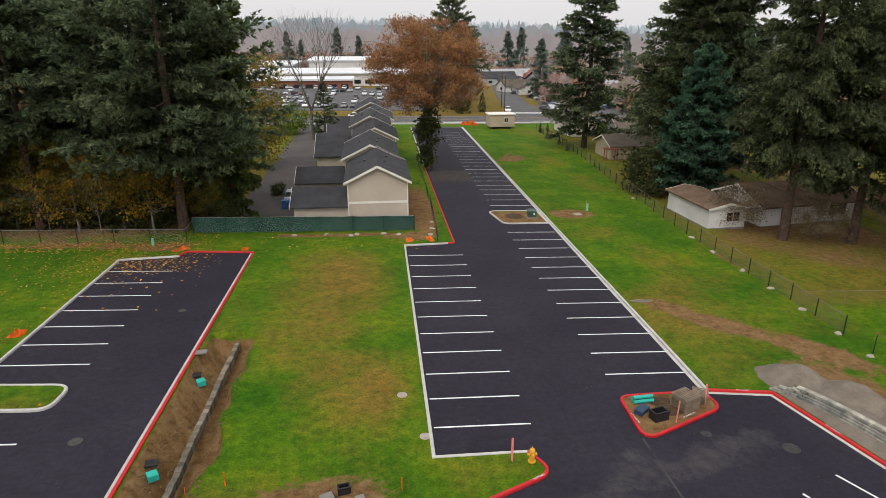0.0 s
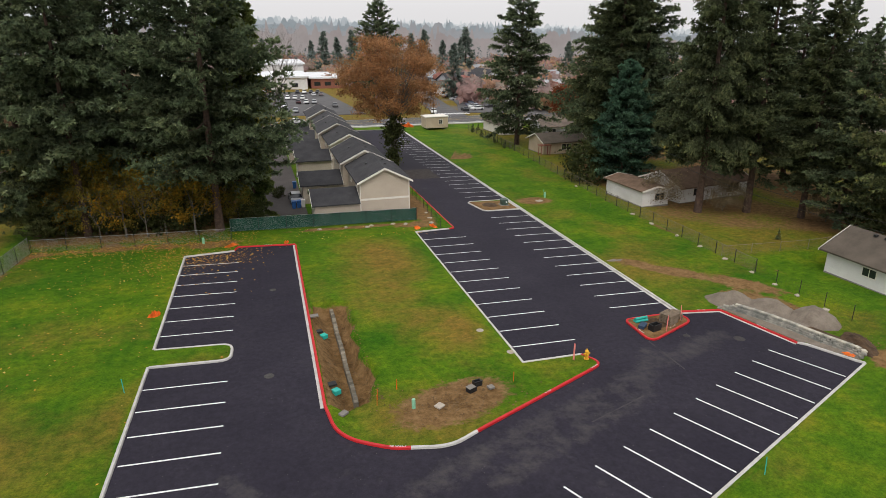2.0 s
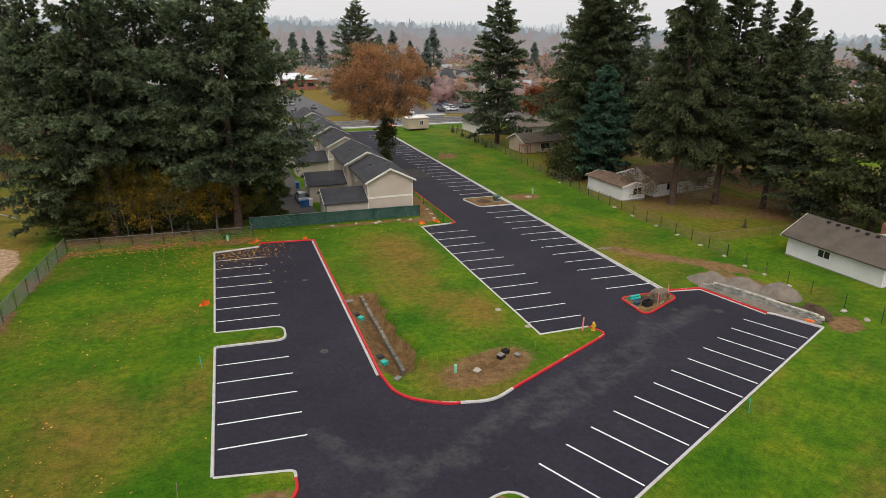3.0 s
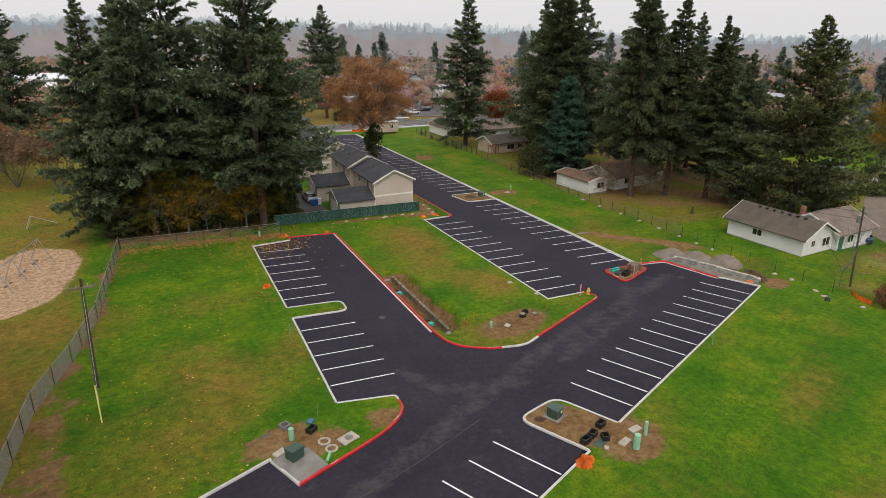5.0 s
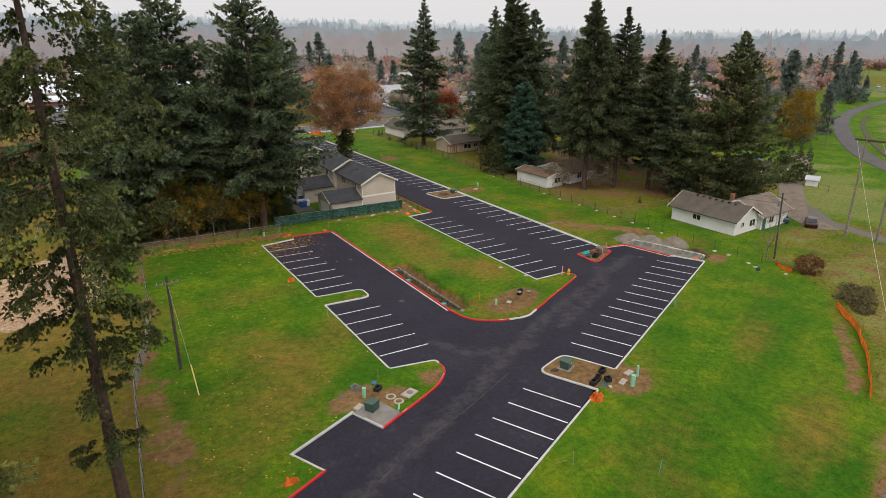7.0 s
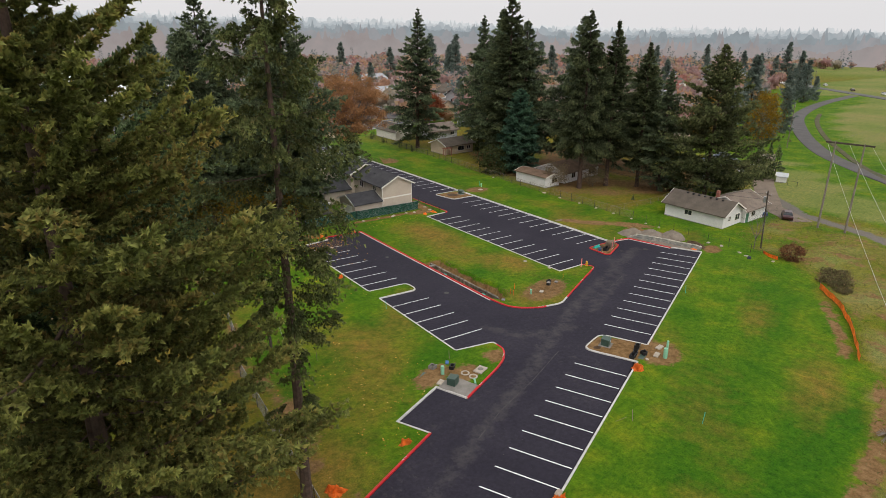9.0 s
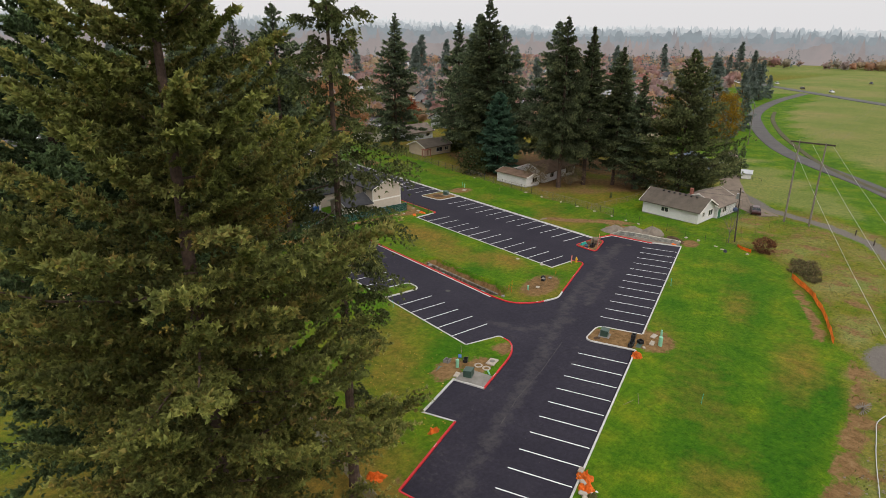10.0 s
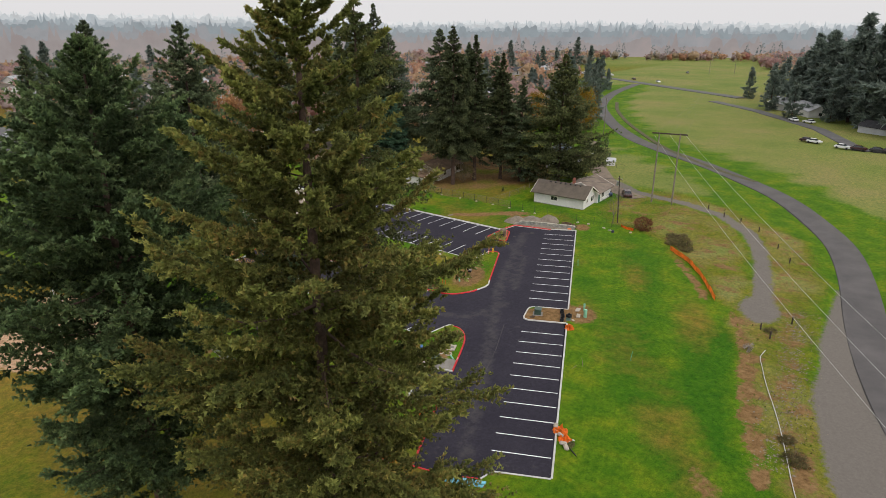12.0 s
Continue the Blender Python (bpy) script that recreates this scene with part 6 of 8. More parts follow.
# orange bundles of netting and sandbags
ORANGE = "crumpled bundle of orange plastic netting on grass"
for x, y, rx, ry, h, s in ((-11.3, 1.55, 0.9, 0.6, 0.35, 1), (-32.0, -7.9, 0.8, 0.6, 0.45, 2), (-33.0, -8.9, 0.7, 0.5, 0.4, 3), (-24.7, 42.3, 0.45, 0.7, 0.3, 4), (3.4, 62.6, 0.6, 0.4, 0.25, 6), (5.6, 63.0, 0.9, 0.35, 0.22, 7),
                            (-45.1, 2.7, 0.9, 0.6, 0.4, 8), (-37.6, 4.7, 0.7, 0.4, 0.3, 9), (-18.9, 60.9, 0.9, 0.4, 0.2, 10), (-12.8, 60.6, 0.6, 0.3, 0.15, 11), (27.0, 20.9, 0.5, 0.3, 0.15, 12), (24.4, 160.2, 2.2, 0.6, 0.7, 13)):
    heap(x, y, rx, ry, h, M_ORANGE, "orange_netting", ORANGE, "netting", s, s * 40, 0.8, "orange netting bundles", 14, 2.0)
for x, y, a in ((-31.6, -7.2, 20), (-32.7, -8.3, 70), (-33.7, -9.1, 110), (-34.1, -9.6, 40)):
    slab(x, y, a, 0.7, 0.45, 0.3, M_PALE, "sandbag", "pale sandbag beside orange netting", "sandbag", 5, 0.1)
heap(-33.4, -9.7, 0.6, 0.45, 0.2, M_BROWNWEED, "rubbish_mound", "small mound of dead stems and rubbish", "rubbish", 17, 0, 0.8, "", 16, 1.6)
p = part("drain_pipe", rodded((0, 0, 0.08), (0.7, 1.1, 0.08), 0.05), M_BLACKPL, None)
p.matrix_basis = Matrix.Translation((-34.6, -10.9, gz(-34.6, -10.9) + 0.1))
tagged(p, label="black plastic drain pipe lying in grass", category="pipe")
for k, (x, y) in enumerate(((-33.0, -9.4), (-33.5, -9.2), (-33.2, -8.7), (-32.6, -9.6))):
    slab(x, y, 30 * k, 0.22, 0.14, 0.1, M_WHITE, "paper_scrap", "white scrap of packaging on the grass", "litter", 8)

# pale blue water pipes at the south end
for k, (dx, dz) in enumerate(((0, 0), (0.24, 0), (0.48, 0), (0.12, 0.21))):
    p = part("water_pipe", rodded((0, 0, 0.12), (2.2, -4.9, 0.12), 0.115, sides=12), M_BLUE, None)
    p.matrix_basis = Matrix.Translation((-45.2 + dx, -1.6 + dx * 0.4, gz(-45, -2) + 0.1 + dz))
    tagged(p, label="long pale blue plastic water pipe in a stack", category="pipe", group="blue pipes")
p = part("white_pipe", rodded((0, 0, 0.08), (2.6, -3.4, 0.08), 0.06), M_WHITE, None)
p.matrix_basis = Matrix.Translation((-45.9, -4.2, gz(-46, -4) + 0.1))
tagged(p, label="thin white plastic pipe lying on soil", category="pipe")

# soil patch on the middle lawn
pedestal(-6.75, 22.5, 0.65, 0.13)
slab(-5.1, 22.2, 35, 0.6, 0.5, 0.1, M_PALE, "box_lid", "cream concrete lid lying on bare soil", "lid", 4)
vault(-2.5, 23.5, 25, "open grey plastic vault with pale lid", 0.6, 0.45, 0.3)
slab(-2.56, 23.44, 25, 0.6, 0.45, 0.04, M_CONCRETE, "box_lid", "pale grey lid resting on a vault box", "lid", 5).location.z += 0.34
vault(-1.85, 24.15, 10, w=0.58, d=0.4, h=0.34)
slab(-1.1, 23.5, 15, 0.42, 0.42, 0.16, M_CONCRETE, "concrete_block", "small grey concrete block on soil", "block")
for x, y in ((-8.8, 24.2), (-8.95, 23.5), (-7.3, 25.1), (0.8, 24.05)):
    stake(x, y, 0.7, M_ORANGE, "short orange survey stake in grass")
for x, y in ((10.3, 10.9), (26.5, 75.0), (-24.9, 29.2), (-14.5, -8.0)):
    stake(x, y, 1.1, M_TEAL, "thin green marker post in grass", "marker_post", 3)
for x, y in ((6.3, 25.75), (16.0, 28.25), (18.5, 29.8)):
    stake(x, y, 1.35, M_PINK, "pink-topped white stake at the kerb", tilt=3, wide=0.12)
for x, y, a in ((-20.5, -3.4, 70), (-19.3, -4.2, 20), (-26.1, 14.2, 10), (-37.6, 22.0, 3), (29.5, 66, 4)):
    stake(x, y, 1.0, M_WOOD, "pale wooden survey lath in grass", tilt=a)
hydrant = thing("fire_hydrant", 7.25, 25.55, "yellow fire hydrant inside the red kerb", "hydrant", lift=0.1)
part("barrel", rodded((0, 0, 0), (0, 0, 0.62), 0.13, 0.12, 14), M_YELLOW, hydrant)
part("flange", rodded((0, 0, 0.02), (0, 0, 0.08), 0.2, sides=14), M_YELLOW, hydrant)
bm = bmesh.new()
bmesh.ops.create_uvsphere(bm, u_segments=14, v_segments=8, radius=0.15, matrix=Matrix.Translation((0, 0, 0.64)))
part("bonnet", bm, M_YELLOW, hydrant)
part("nut", rodded((0, 0, 0.78), (0, 0, 0.86), 0.04, sides=6), M_YELLOW, hydrant)
for d in ((1, 0), (-1, 0), (0, -1)):
    part("outlet", rodded((0, 0, 0.45), (d[0] * 0.24, d[1] * 0.24, 0.45), 0.075, sides=12), M_YELLOW, hydrant)

# triangular island: pallets, pipes, open vault
pal = thing("pallet_stack", 17.2, 29.7, "stack of weathered wooden pallets on soil", "pallet", turn=25, lift=0.1)
for lev in range(6):
    z = lev * 0.145
    for k in (-0.5, 0, 0.5):
        part("bearer", boxed(-0.6, 0.6, k - 0.05, k + 0.05, z, z + 0.1), M_WOOD, pal)
    for k in range(7):
        part("board", boxed(-0.58 + k * 0.178, -0.48 + k * 0.178, -0.55 + 0.02 * (lev % 3), 0.55 + 0.02 * (lev % 3), z + 0.101, z + 0.123), M_WOOD, pal)
put(pal, 18.4, 30.3, 0.8, 60)
for z, o in ((0.12, 0), (0.12, 0.26), (0.33, 0.13)):
    p = part("drain_pipe", rodded((-0.6, o, z), (0.6, o, z), 0.11, sides=10), M_TEAL, None)
    p.matrix_basis = pose(15.0, 30.3, gz(15, 30) + 0.1, 0, 0, 5)
    tagged(p, label="short teal plastic drain pipe on soil", category="pipe", group="teal pipes")
vault(15.2, 28.7, 15, w=0.9, d=0.6, h=0.55)
slab(14.5, 29.4, 40, 0.9, 0.5, 0.3, surface("dark_blue_tarp", (0.02, 0.04, 0.08), (0.04, 0.07, 0.12), 3.0, 0.6), "folded_tarp", "dark blue folded tarp in the island", "tarp", 5)
heap(16.2, 29.5, 0.9, 0.6, 0.2, M_SOIL, "soil_mound", "brown heap of soil in the island", "soil heap", 8)
heap(16.0, 30.4, 0.8, 0.5, 0.15, M_SOIL, "soil_mound", "low heap of crumbly brown soil", "soil heap", 9)
# north island
transformer(18.5, 71.3, 0, "dark green transformer cabinet in the north island")
heap(16.4, 71.5, 1.3, 1.6, 0.2, M_SOIL, "soil_mound", "low heap of soil inside the kerbed island", "soil heap", 10)
slab(24.4, 72.0, 20, 0.9, 0.8, 0.14, M_PALE, "box_lid", "pale concrete lid on a soil patch", "lid")
pedestal(26.2, 74.0, 0.9, 0.15)
pedestal(-22.0, 62.6, 0.7, 0.15)
slab(-16.5, 67.3, 0, 0.7, 0.6, 1.1, M_GREYWALL, "utility_box", "grey utility cabinet behind the green fence", "utility box")
slab(-14.9, 67.3, 0, 0.6, 0.5, 1.0, M_TANWALL, "utility_box", "tan utility cabinet behind the green fence", "utility box")

# covers and drains
manhole(-15.6, 29.3)
manhole(21.0, 25.6, 0.45, mat=M_COVER, label="round cover in asphalt under grey dust")
manhole(17.2, 27.2, 0.3, mat=M_COVER, label="round cover in asphalt under grey dust")
manhole(-14.8, 46.0, 0.3)
for x, y in ((2.2, 28.1), (1.2, 32.3)):
    manhole(x, y, 0.3, 0.12, M_PALE, "small pale round cover set in grass")

# the dug trench with its pipe and gravel bed
M_TRENCHBLOCK = varied("muddy_concrete_block", [(0.11, 0.095, 0.08), (0.16, 0.142, 0.125), (0.22, 0.20, 0.18)], 0.9, 0, False)
pipe = thing("drain_trench_wall", -10.0, 33.2, "row of grey concrete blocks laid in the open trench", "block row", lift=-1.05)
for k in range(40):
    part("block", boxed(-0.16, 0.16, -8.1 + k * 0.405, -7.71 + k * 0.405, 0.0, 0.5 + 0.012 * (k % 3), 0.02), M_TRENCHBLOCK, pipe, at=Matrix.Translation((0.012 * (-8 + k * 0.405) + 0.012 * math.sin(k * 2.1) + 0.02 * math.sin(k * 0.4), 0, -0.021 * (-8 + k * 0.405))))
for x, y in ((-11.1, 36.0), (-11.2, 27.0)):
    slab(x, y, 30, 0.5, 0.5, 0.35, M_TEAL, "drain_fitting", "teal plastic drain fitting in the trench", "drain fitting").location.z -= 0.9
for x, y in ((-11.45, 36.4), (-11.4, 27.6)):
    slab(x, y, 10, 0.6, 0.5, 0.15, M_BLACKPL, "drain_grate", "black plastic drain grate beside the kerb", "drain grate").location.z -= 0.5
slab(-11.6, 38.6, 4, 0.7, 0.5, 0.12, M_CONCRETE, "concrete_block", "pale concrete inlet slab at the kerb", "block")
slab(-11.2, 22.9, 40, 0.55, 0.42, 0.16, M_CONCRETE, "concrete_block", "rough pale concrete lump at the trench end", "block")

# block wall round the east corner, with gravel heaps behind
WALL = rounded([(23.45, 31.05), (24.2, 30.25), (24.95, 28.8), (25.6, 27.1), (26.1, 25.4), (26.5, 23.6), (26.95, 22.2), (27.4, 21.0), (27.4, 20.3), (27.1, 19.95)], [0, 0.6, 0.8, 0.8, 0.8, 0.8, 0.6, 0.4, 0.3, 0], 6)
wall_pts, ahead = [WALL[0]], 0.41
for a, q in zip(divided(WALL, 0.05), divided(WALL, 0.05)[1:]):
    if math.dist(wall_pts[-1], q) >= ahead:
        wall_pts.append(q)
KERB_BACK = divided([(23.5, 30.75), (25.05, 23.75), (25.5, 23.4), (27.0, 20.05)], 0.25)
WALL_FOOT = divided(WALL, 0.25)
bed_v, bed_f = [], []
for i in range(41):
    p, q = KERB_BACK[i * (len(KERB_BACK) - 1) // 40], WALL_FOOT[i * (len(WALL_FOOT) - 1) // 40]
    for j in range(5):
        x, y = p[0] + (q[0] - p[0]) * j / 4, p[1] + (q[1] - p[1]) * j / 4
        bed_v.append((x, y, gz(x, y) + 0.135 + 0.03 * (j > 2) + 0.03 * noise.noise((x * 2, y * 2, 8.0)) * (0 < j < 4)))
        if i and j:
            m = i * 5 + j
            bed_f.append((m - 6, m - 1, m, m - 5))
bank = part("gravel_bed", (bed_v, bed_f), M_GRAVEL, None, kind="structure")
tagged(bank, label="grey gravel strip between kerb and wall", category="gravel bed")
retaining = thing("retaining_wall", WALL[0][0], WALL[0][1], "low curved retaining wall of grey split-face blocks", "retaining wall")
block = bpy.data.meshes.new("block")
b = boxed(-0.2, 0.2, -0.14, 0.16, -0.02, 0.148, 0.018)
b.to_mesh(block)
b.free()
block.materials.append(varied("split_face_block", [(0.20, 0.203, 0.207), (0.245, 0.248, 0.252), (0.30, 0.30, 0.30)], 0.9, 0, False))
cap = bpy.data.meshes.new("cap_block")
b = boxed(-0.225, 0.225, -0.17, 0.17, 0, 0.09, 0.015)
b.to_mesh(cap)
b.free()
cap.materials.append(varied("pale_cap_block", [(0.30, 0.295, 0.28), (0.36, 0.355, 0.34), (0.42, 0.41, 0.39)], 0.9, 0, False))
for course in range(5):
    for k, (a, q) in enumerate(zip(wall_pts, wall_pts[1:])):
        crest = min(4, 1 + k)
        if course > crest:
            continue
        t = 0.5 if course % 2 else 0.0
        x, y = a[0] + (q[0] - a[0]) * t, a[1] + (q[1] - a[1]) * t
        ang = math.degrees(math.atan2(q[1] - a[1], q[0] - a[0]))
        back = 0.07 * course
        nx, ny = -math.sin(radians(ang)), math.cos(radians(ang))
        ob = new("cap_block" if course == crest else "block", cap if course == crest else block)
        ob.parent = retaining
        ob.matrix_basis = pose(x + nx * back - WALL[0][0], y + ny * back - WALL[0][1], gz(x, y) - gz(*WALL[0]) + 0.06 + course * 0.15, 0, 0, ang + math.sin(k * 7.3) * 1.5)
for stretch, stuff_mat, what in ((wall_pts[2:len(wall_pts) * 5 // 8], M_GRAVEL, "gravel"), (wall_pts[len(wall_pts) * 5 // 8 - 1:-3], M_SOIL, "dark soil")):
    ob = part("backfill", sweep(stretch, [(-2.4, 0.06), (-1.9, 0.3), (-1.3, 0.55), (-0.5, 0.66), (-0.4, 0.0)]), stuff_mat, None, kind="structure")
    tagged(ob, label="loose " + what + " filled in behind the block wall", category="backfill")
for x, y, rx, ry, h, s, a in ((25.5, 31.8, 2.5, 1.9, 1.05, 1, -50), (27.4, 29.3, 2.6, 1.8, 1.15, 2, -55), (29.3, 26.6, 2.2, 1.8, 1.35, 3, -40), (24.6, 32.9, 1.2, 1.0, 0.45, 4, -50)):
    heap(x, y, rx, ry, h, M_GRAVEL, "gravel_mound", "loose heap of grey-brown crushed gravel on grass", "gravel heap", s, a, 0.1, "gravel heaps", 30, 1.7)
heap(29.3, 22.0, 2.4, 1.1, 0.45, M_SOIL, "soil_mound", "dark heap of freshly dug soil by the wall", "soil heap", 21, 60)
heap(21.3, 44.9, 1.5, 0.75, 0.16, M_GRAVEL, "gravel_mound", "thin spill of pale gravel at the kerb", "gravel heap", 22, 0, 0.3, "gravel heaps", 16)

# stones laid beside the fence
stone = bpy.data.meshes.new("stone")
bm = bmesh.new()
bmesh.ops.create_icosphere(bm, subdivisions=2, radius=0.28)
for v in bm.verts:
    v.co = Vector((v.co.x * 1.3, v.co.y * 0.9, v.co.z * 0.5)) * (1 + 0.35 * noise.noise(v.co * 5))
bm.to_mesh(stone)
bm.free()
stone.materials.append(M_PALE)
spots = [(32.7, 34.6), (32.6, 31.7), (32.4, 28.3), (32.0, 21.6), (32.2, 19.4), (31.5, 15.8), (30.9, 14.3), (31.8, 10.6), (33.0, 38.1), (33.2, 42.5), (33.4, 47), (33.5, 51.5), (33.6, 57), (33.9, 62), (-8.5, 65.0), (-5.2, 65.2), (-2.0, 65.1), (0.8, 65.2), (2.4, 64.8), (5.8, 64.5), (6.2, 66.8), (6.4, 69.5), (34.6, 80), (-2.6, 64.6)]
for k, (x, y) in enumerate(spots):
    ob = new("fence_stone", stone)
    ob.matrix_basis = pose(x, y, gz(x, y) + 0.15, 0, 0, k * 53) @ Matrix.Diagonal((0.8 + 0.05 * (k % 7), 0.8 + 0.05 * (k % 5), 1, 1))
    tagged(ob, label="pale flat stone at the foot of a fence", category="stone", group="stones beside the fence")
tyre = thing("dark_sack", 30.0, 13.4, "dark blue filled sack on the grass", "sack", lift=0.1)
part("bag", rodded((0, 0, 0), (0, 0, 0.45), 0.33, 0.2, 10), surface("dark_cloth", (0.02, 0.025, 0.04), (0.035, 0.04, 0.06), 3.0, 0.7), tyre)

# playground swings
swing = thing("swing_set", -50.0, 57.0, "old steel swing frame on bark chips", "swing set", turn=75)
for ex in (-5.4, -1.8, 1.8, 5.4):
    for s in (-1, 1):
        part("leg", rodded((ex, 0, 3.0), (ex, s * 1.3, 0), 0.045), M_STEEL, swing)
part("top_bar", rodded((-5.6, 0, 3.0), (5.6, 0, 3.0), 0.05), M_STEEL, swing)
for ex in (-4.2, -3.0, -0.6, 0.6, 3.0, 4.2):
    seat = part("seat", boxed(ex - 0.25, ex + 0.25, -0.1, 0.1, 0.55, 0.6), M_BLACKPL, swing)
    for s in (-0.22, 0.22):
        part("chain", rodded((ex + s, 0, 0.6), (ex + s, 0, 3.0), 0.012, sides=5), M_STEEL, seat)
slide = thing("playground_slide", -51.5, 79.5, "old metal playground slide on grass", "slide", turn=20)
part("chute", ([(0, -0.3, 2.0), (0, 0.3, 2.0), (3.2, 0.3, 0.3), (3.2, -0.3, 0.3), (0, -0.3, 1.94), (0, 0.3, 1.94), (3.2, 0.3, 0.24), (3.2, -0.3, 0.24)], [(0, 3, 2, 1), (4, 5, 6, 7), (0, 4, 7, 3), (1, 2, 6, 5), (0, 1, 5, 4), (3, 7, 6, 2)]), M_STEEL, slide)
for s in (-0.3, 0.3):
    part("ladder_rail", rodded((0, s, 2.0), (-0.9, s, 0), 0.035), M_STEEL, slide)
for k in range(5):
    part("rung", rodded((-0.18 - 0.15 * k, -0.3, 1.6 - 0.33 * k), (-0.18 - 0.15 * k, 0.3, 1.6 - 0.33 * k), 0.02), M_STEEL, slide)

# ---------------------------------------------------------------- paths, streets and car parks
def strip(name, line, wide, mat, label, category, lift=0.10):
    """A paved strip along a plan line."""
    pts = []
    for a, b in zip(line, line[1:]):
        n = max(1, int(math.dist(a, b) / 4))
        pts += [(a[0] + (b[0] - a[0]) * k / n, a[1] + (b[1] - a[1]) * k / n) for k in range(n)]
    pts.append(line[-1])
    h = wide / 2
    ob = part(name, sweep(pts, [(-h - 0.25, -0.25), (-h, lift + 0.035), (-h * 0.5, lift + 0.05), (h * 0.5, lift + 0.05), (h, lift + 0.035), (h + 0.25, -0.25)]), mat, None, kind="structure")
    return tagged(ob, label=label, category=category)


def smooth_line(line, rounds=2):
    for _ in range(rounds):
        out = [line[0]]
        for a, b in zip(line, line[1:]):
            out += [(a[0] * 0.75 + b[0] * 0.25, a[1] * 0.75 + b[1] * 0.25), (a[0] * 0.25 + b[0] * 0.75, a[1] * 0.25 + b[1] * 0.75)]
        out.append(line[-1])
        line = out
    return line


strip("bike_path", smooth_line(PATH_BIKE), 5.0, M_PATH, "winding grey asphalt path through the field", "path", 0.18)
strip("ditch", smooth_line(DITCH), 1.5, surface("ditch_grass", (0.055, 0.055, 0.026), (0.105, 0.092, 0.045), 0.6, 0.95, bumps=0.8, depth=0.08, fine=6.0), "dark weedy ditch line across the field", "ditch", 0.2)
strip("street", [(-260, 150), (-60, 166), (15, 171), (60, 176), (260, 200)], 13.5, M_STREET, "grey asphalt street with painted lines", "street", 0.22)
strip("side_street", [(44.5, 180), (47, 205), (54, 255), (66, 330), (80, 420)], 9.0, M_STREET, "side street running north between houses", "street", 0.26)
strip("alley", [(-12.8, 73), (-13.0, 110), (-13.5, 160)], 7.0, surface("brown_alley_asphalt", (0.070, 0.060, 0.057), (0.108, 0.094, 0.090), 0.3, 0.9), "old asphalt alley behind the townhouses", "alley", 0.12)
strip("car_park", [(64, 188), (72, 215), (82, 262)], 30, M_STREET, "old asphalt car park before low apartment houses", "car park", 0.24)
strip("car_park", [(-14, 192), (-18, 288)], 66, M_STREET, "large school car park of old asphalt", "car park", 0.2)
strip("driveway", [(57, 19), (63, 28), (82, 40), (120, 60)], 4.5, surface("gravel_drive", (0.15, 0.115, 0.085), (0.23, 0.18, 0.14), 0.5, 0.95), "brown gravel driveway behind the white house", "driveway", 0.1)
strip("far_road", [(285, 52), (318, 95), (345, 130), (372, 165), (430, 222), (520, 300)], 7.0, M_STREET, "far road beside the field", "street", 0.3)
strip("field_road", [(150, -60), (153, -14), (190, 2), (235, 34), (262, 60)], 4.6, M_STREET, "field-side parking road", "street", 0.25)
M_YELLOWLINE = surface("yellow_road_paint", (0.55, 0.36, 0.05), (0.65, 0.45, 0.08), 2.0, 0.7, bumps=0.0)
for k in range(11):
    x = 40.8 + k * 1.05
    z = part("crosswalk_bar", boxed(-0.3, 0.3, -1.6, 1.6, 0, 0.01), M_WHITE, None, kind="structure")
    z.matrix_basis = pose(x, 187.5 + 0.05 * k, gz(x, 187.5) + 0.34, 0, 0, 3)
    tagged(z, label="white painted crosswalk bar", category="road marking")
for off, mat in ((-6.0, M_WHITE), (6.0, M_WHITE), (-1.7, M_YELLOWLINE), (1.7, M_YELLOWLINE)):
    z = part("road_line", sweep(divided([(-60, 166 + off), (15, 171 + off), (60, 176 + off), (160, 188 + off)], 4), [(-0.09, 0.284), (0.09, 0.284)]), mat, None, kind="structure")
    tagged(z, label="painted line along the street", category="road marking")
w = part("sidewalk", sweep(divided([(-60, 157.5), (8, 161.5), (39.5, 164.4), (70, 168)], 4), [(-0.9, 0.1), (-0.9, 0.36), (0.9, 0.36), (0.9, 0.1)]), M_KERB, None, kind="structure")
tagged(w, label="pale concrete sidewalk along the street", category="sidewalk")
patch = part("asphalt_patch", sweep(divided([main(7.9, 96.5), main(14.2, 96.5)], 1), [(-4.2, 0.008), (4.2, 0.008)]), surface("rough_asphalt_patch", (0.030, 0.024, 0.022), (0.06, 0.05, 0.045), 1.5, 0.95, bumps=0.8, depth=0.03), None, kind="structure")
tagged(patch, label="rough unpaved patch across the drive", category="patch")


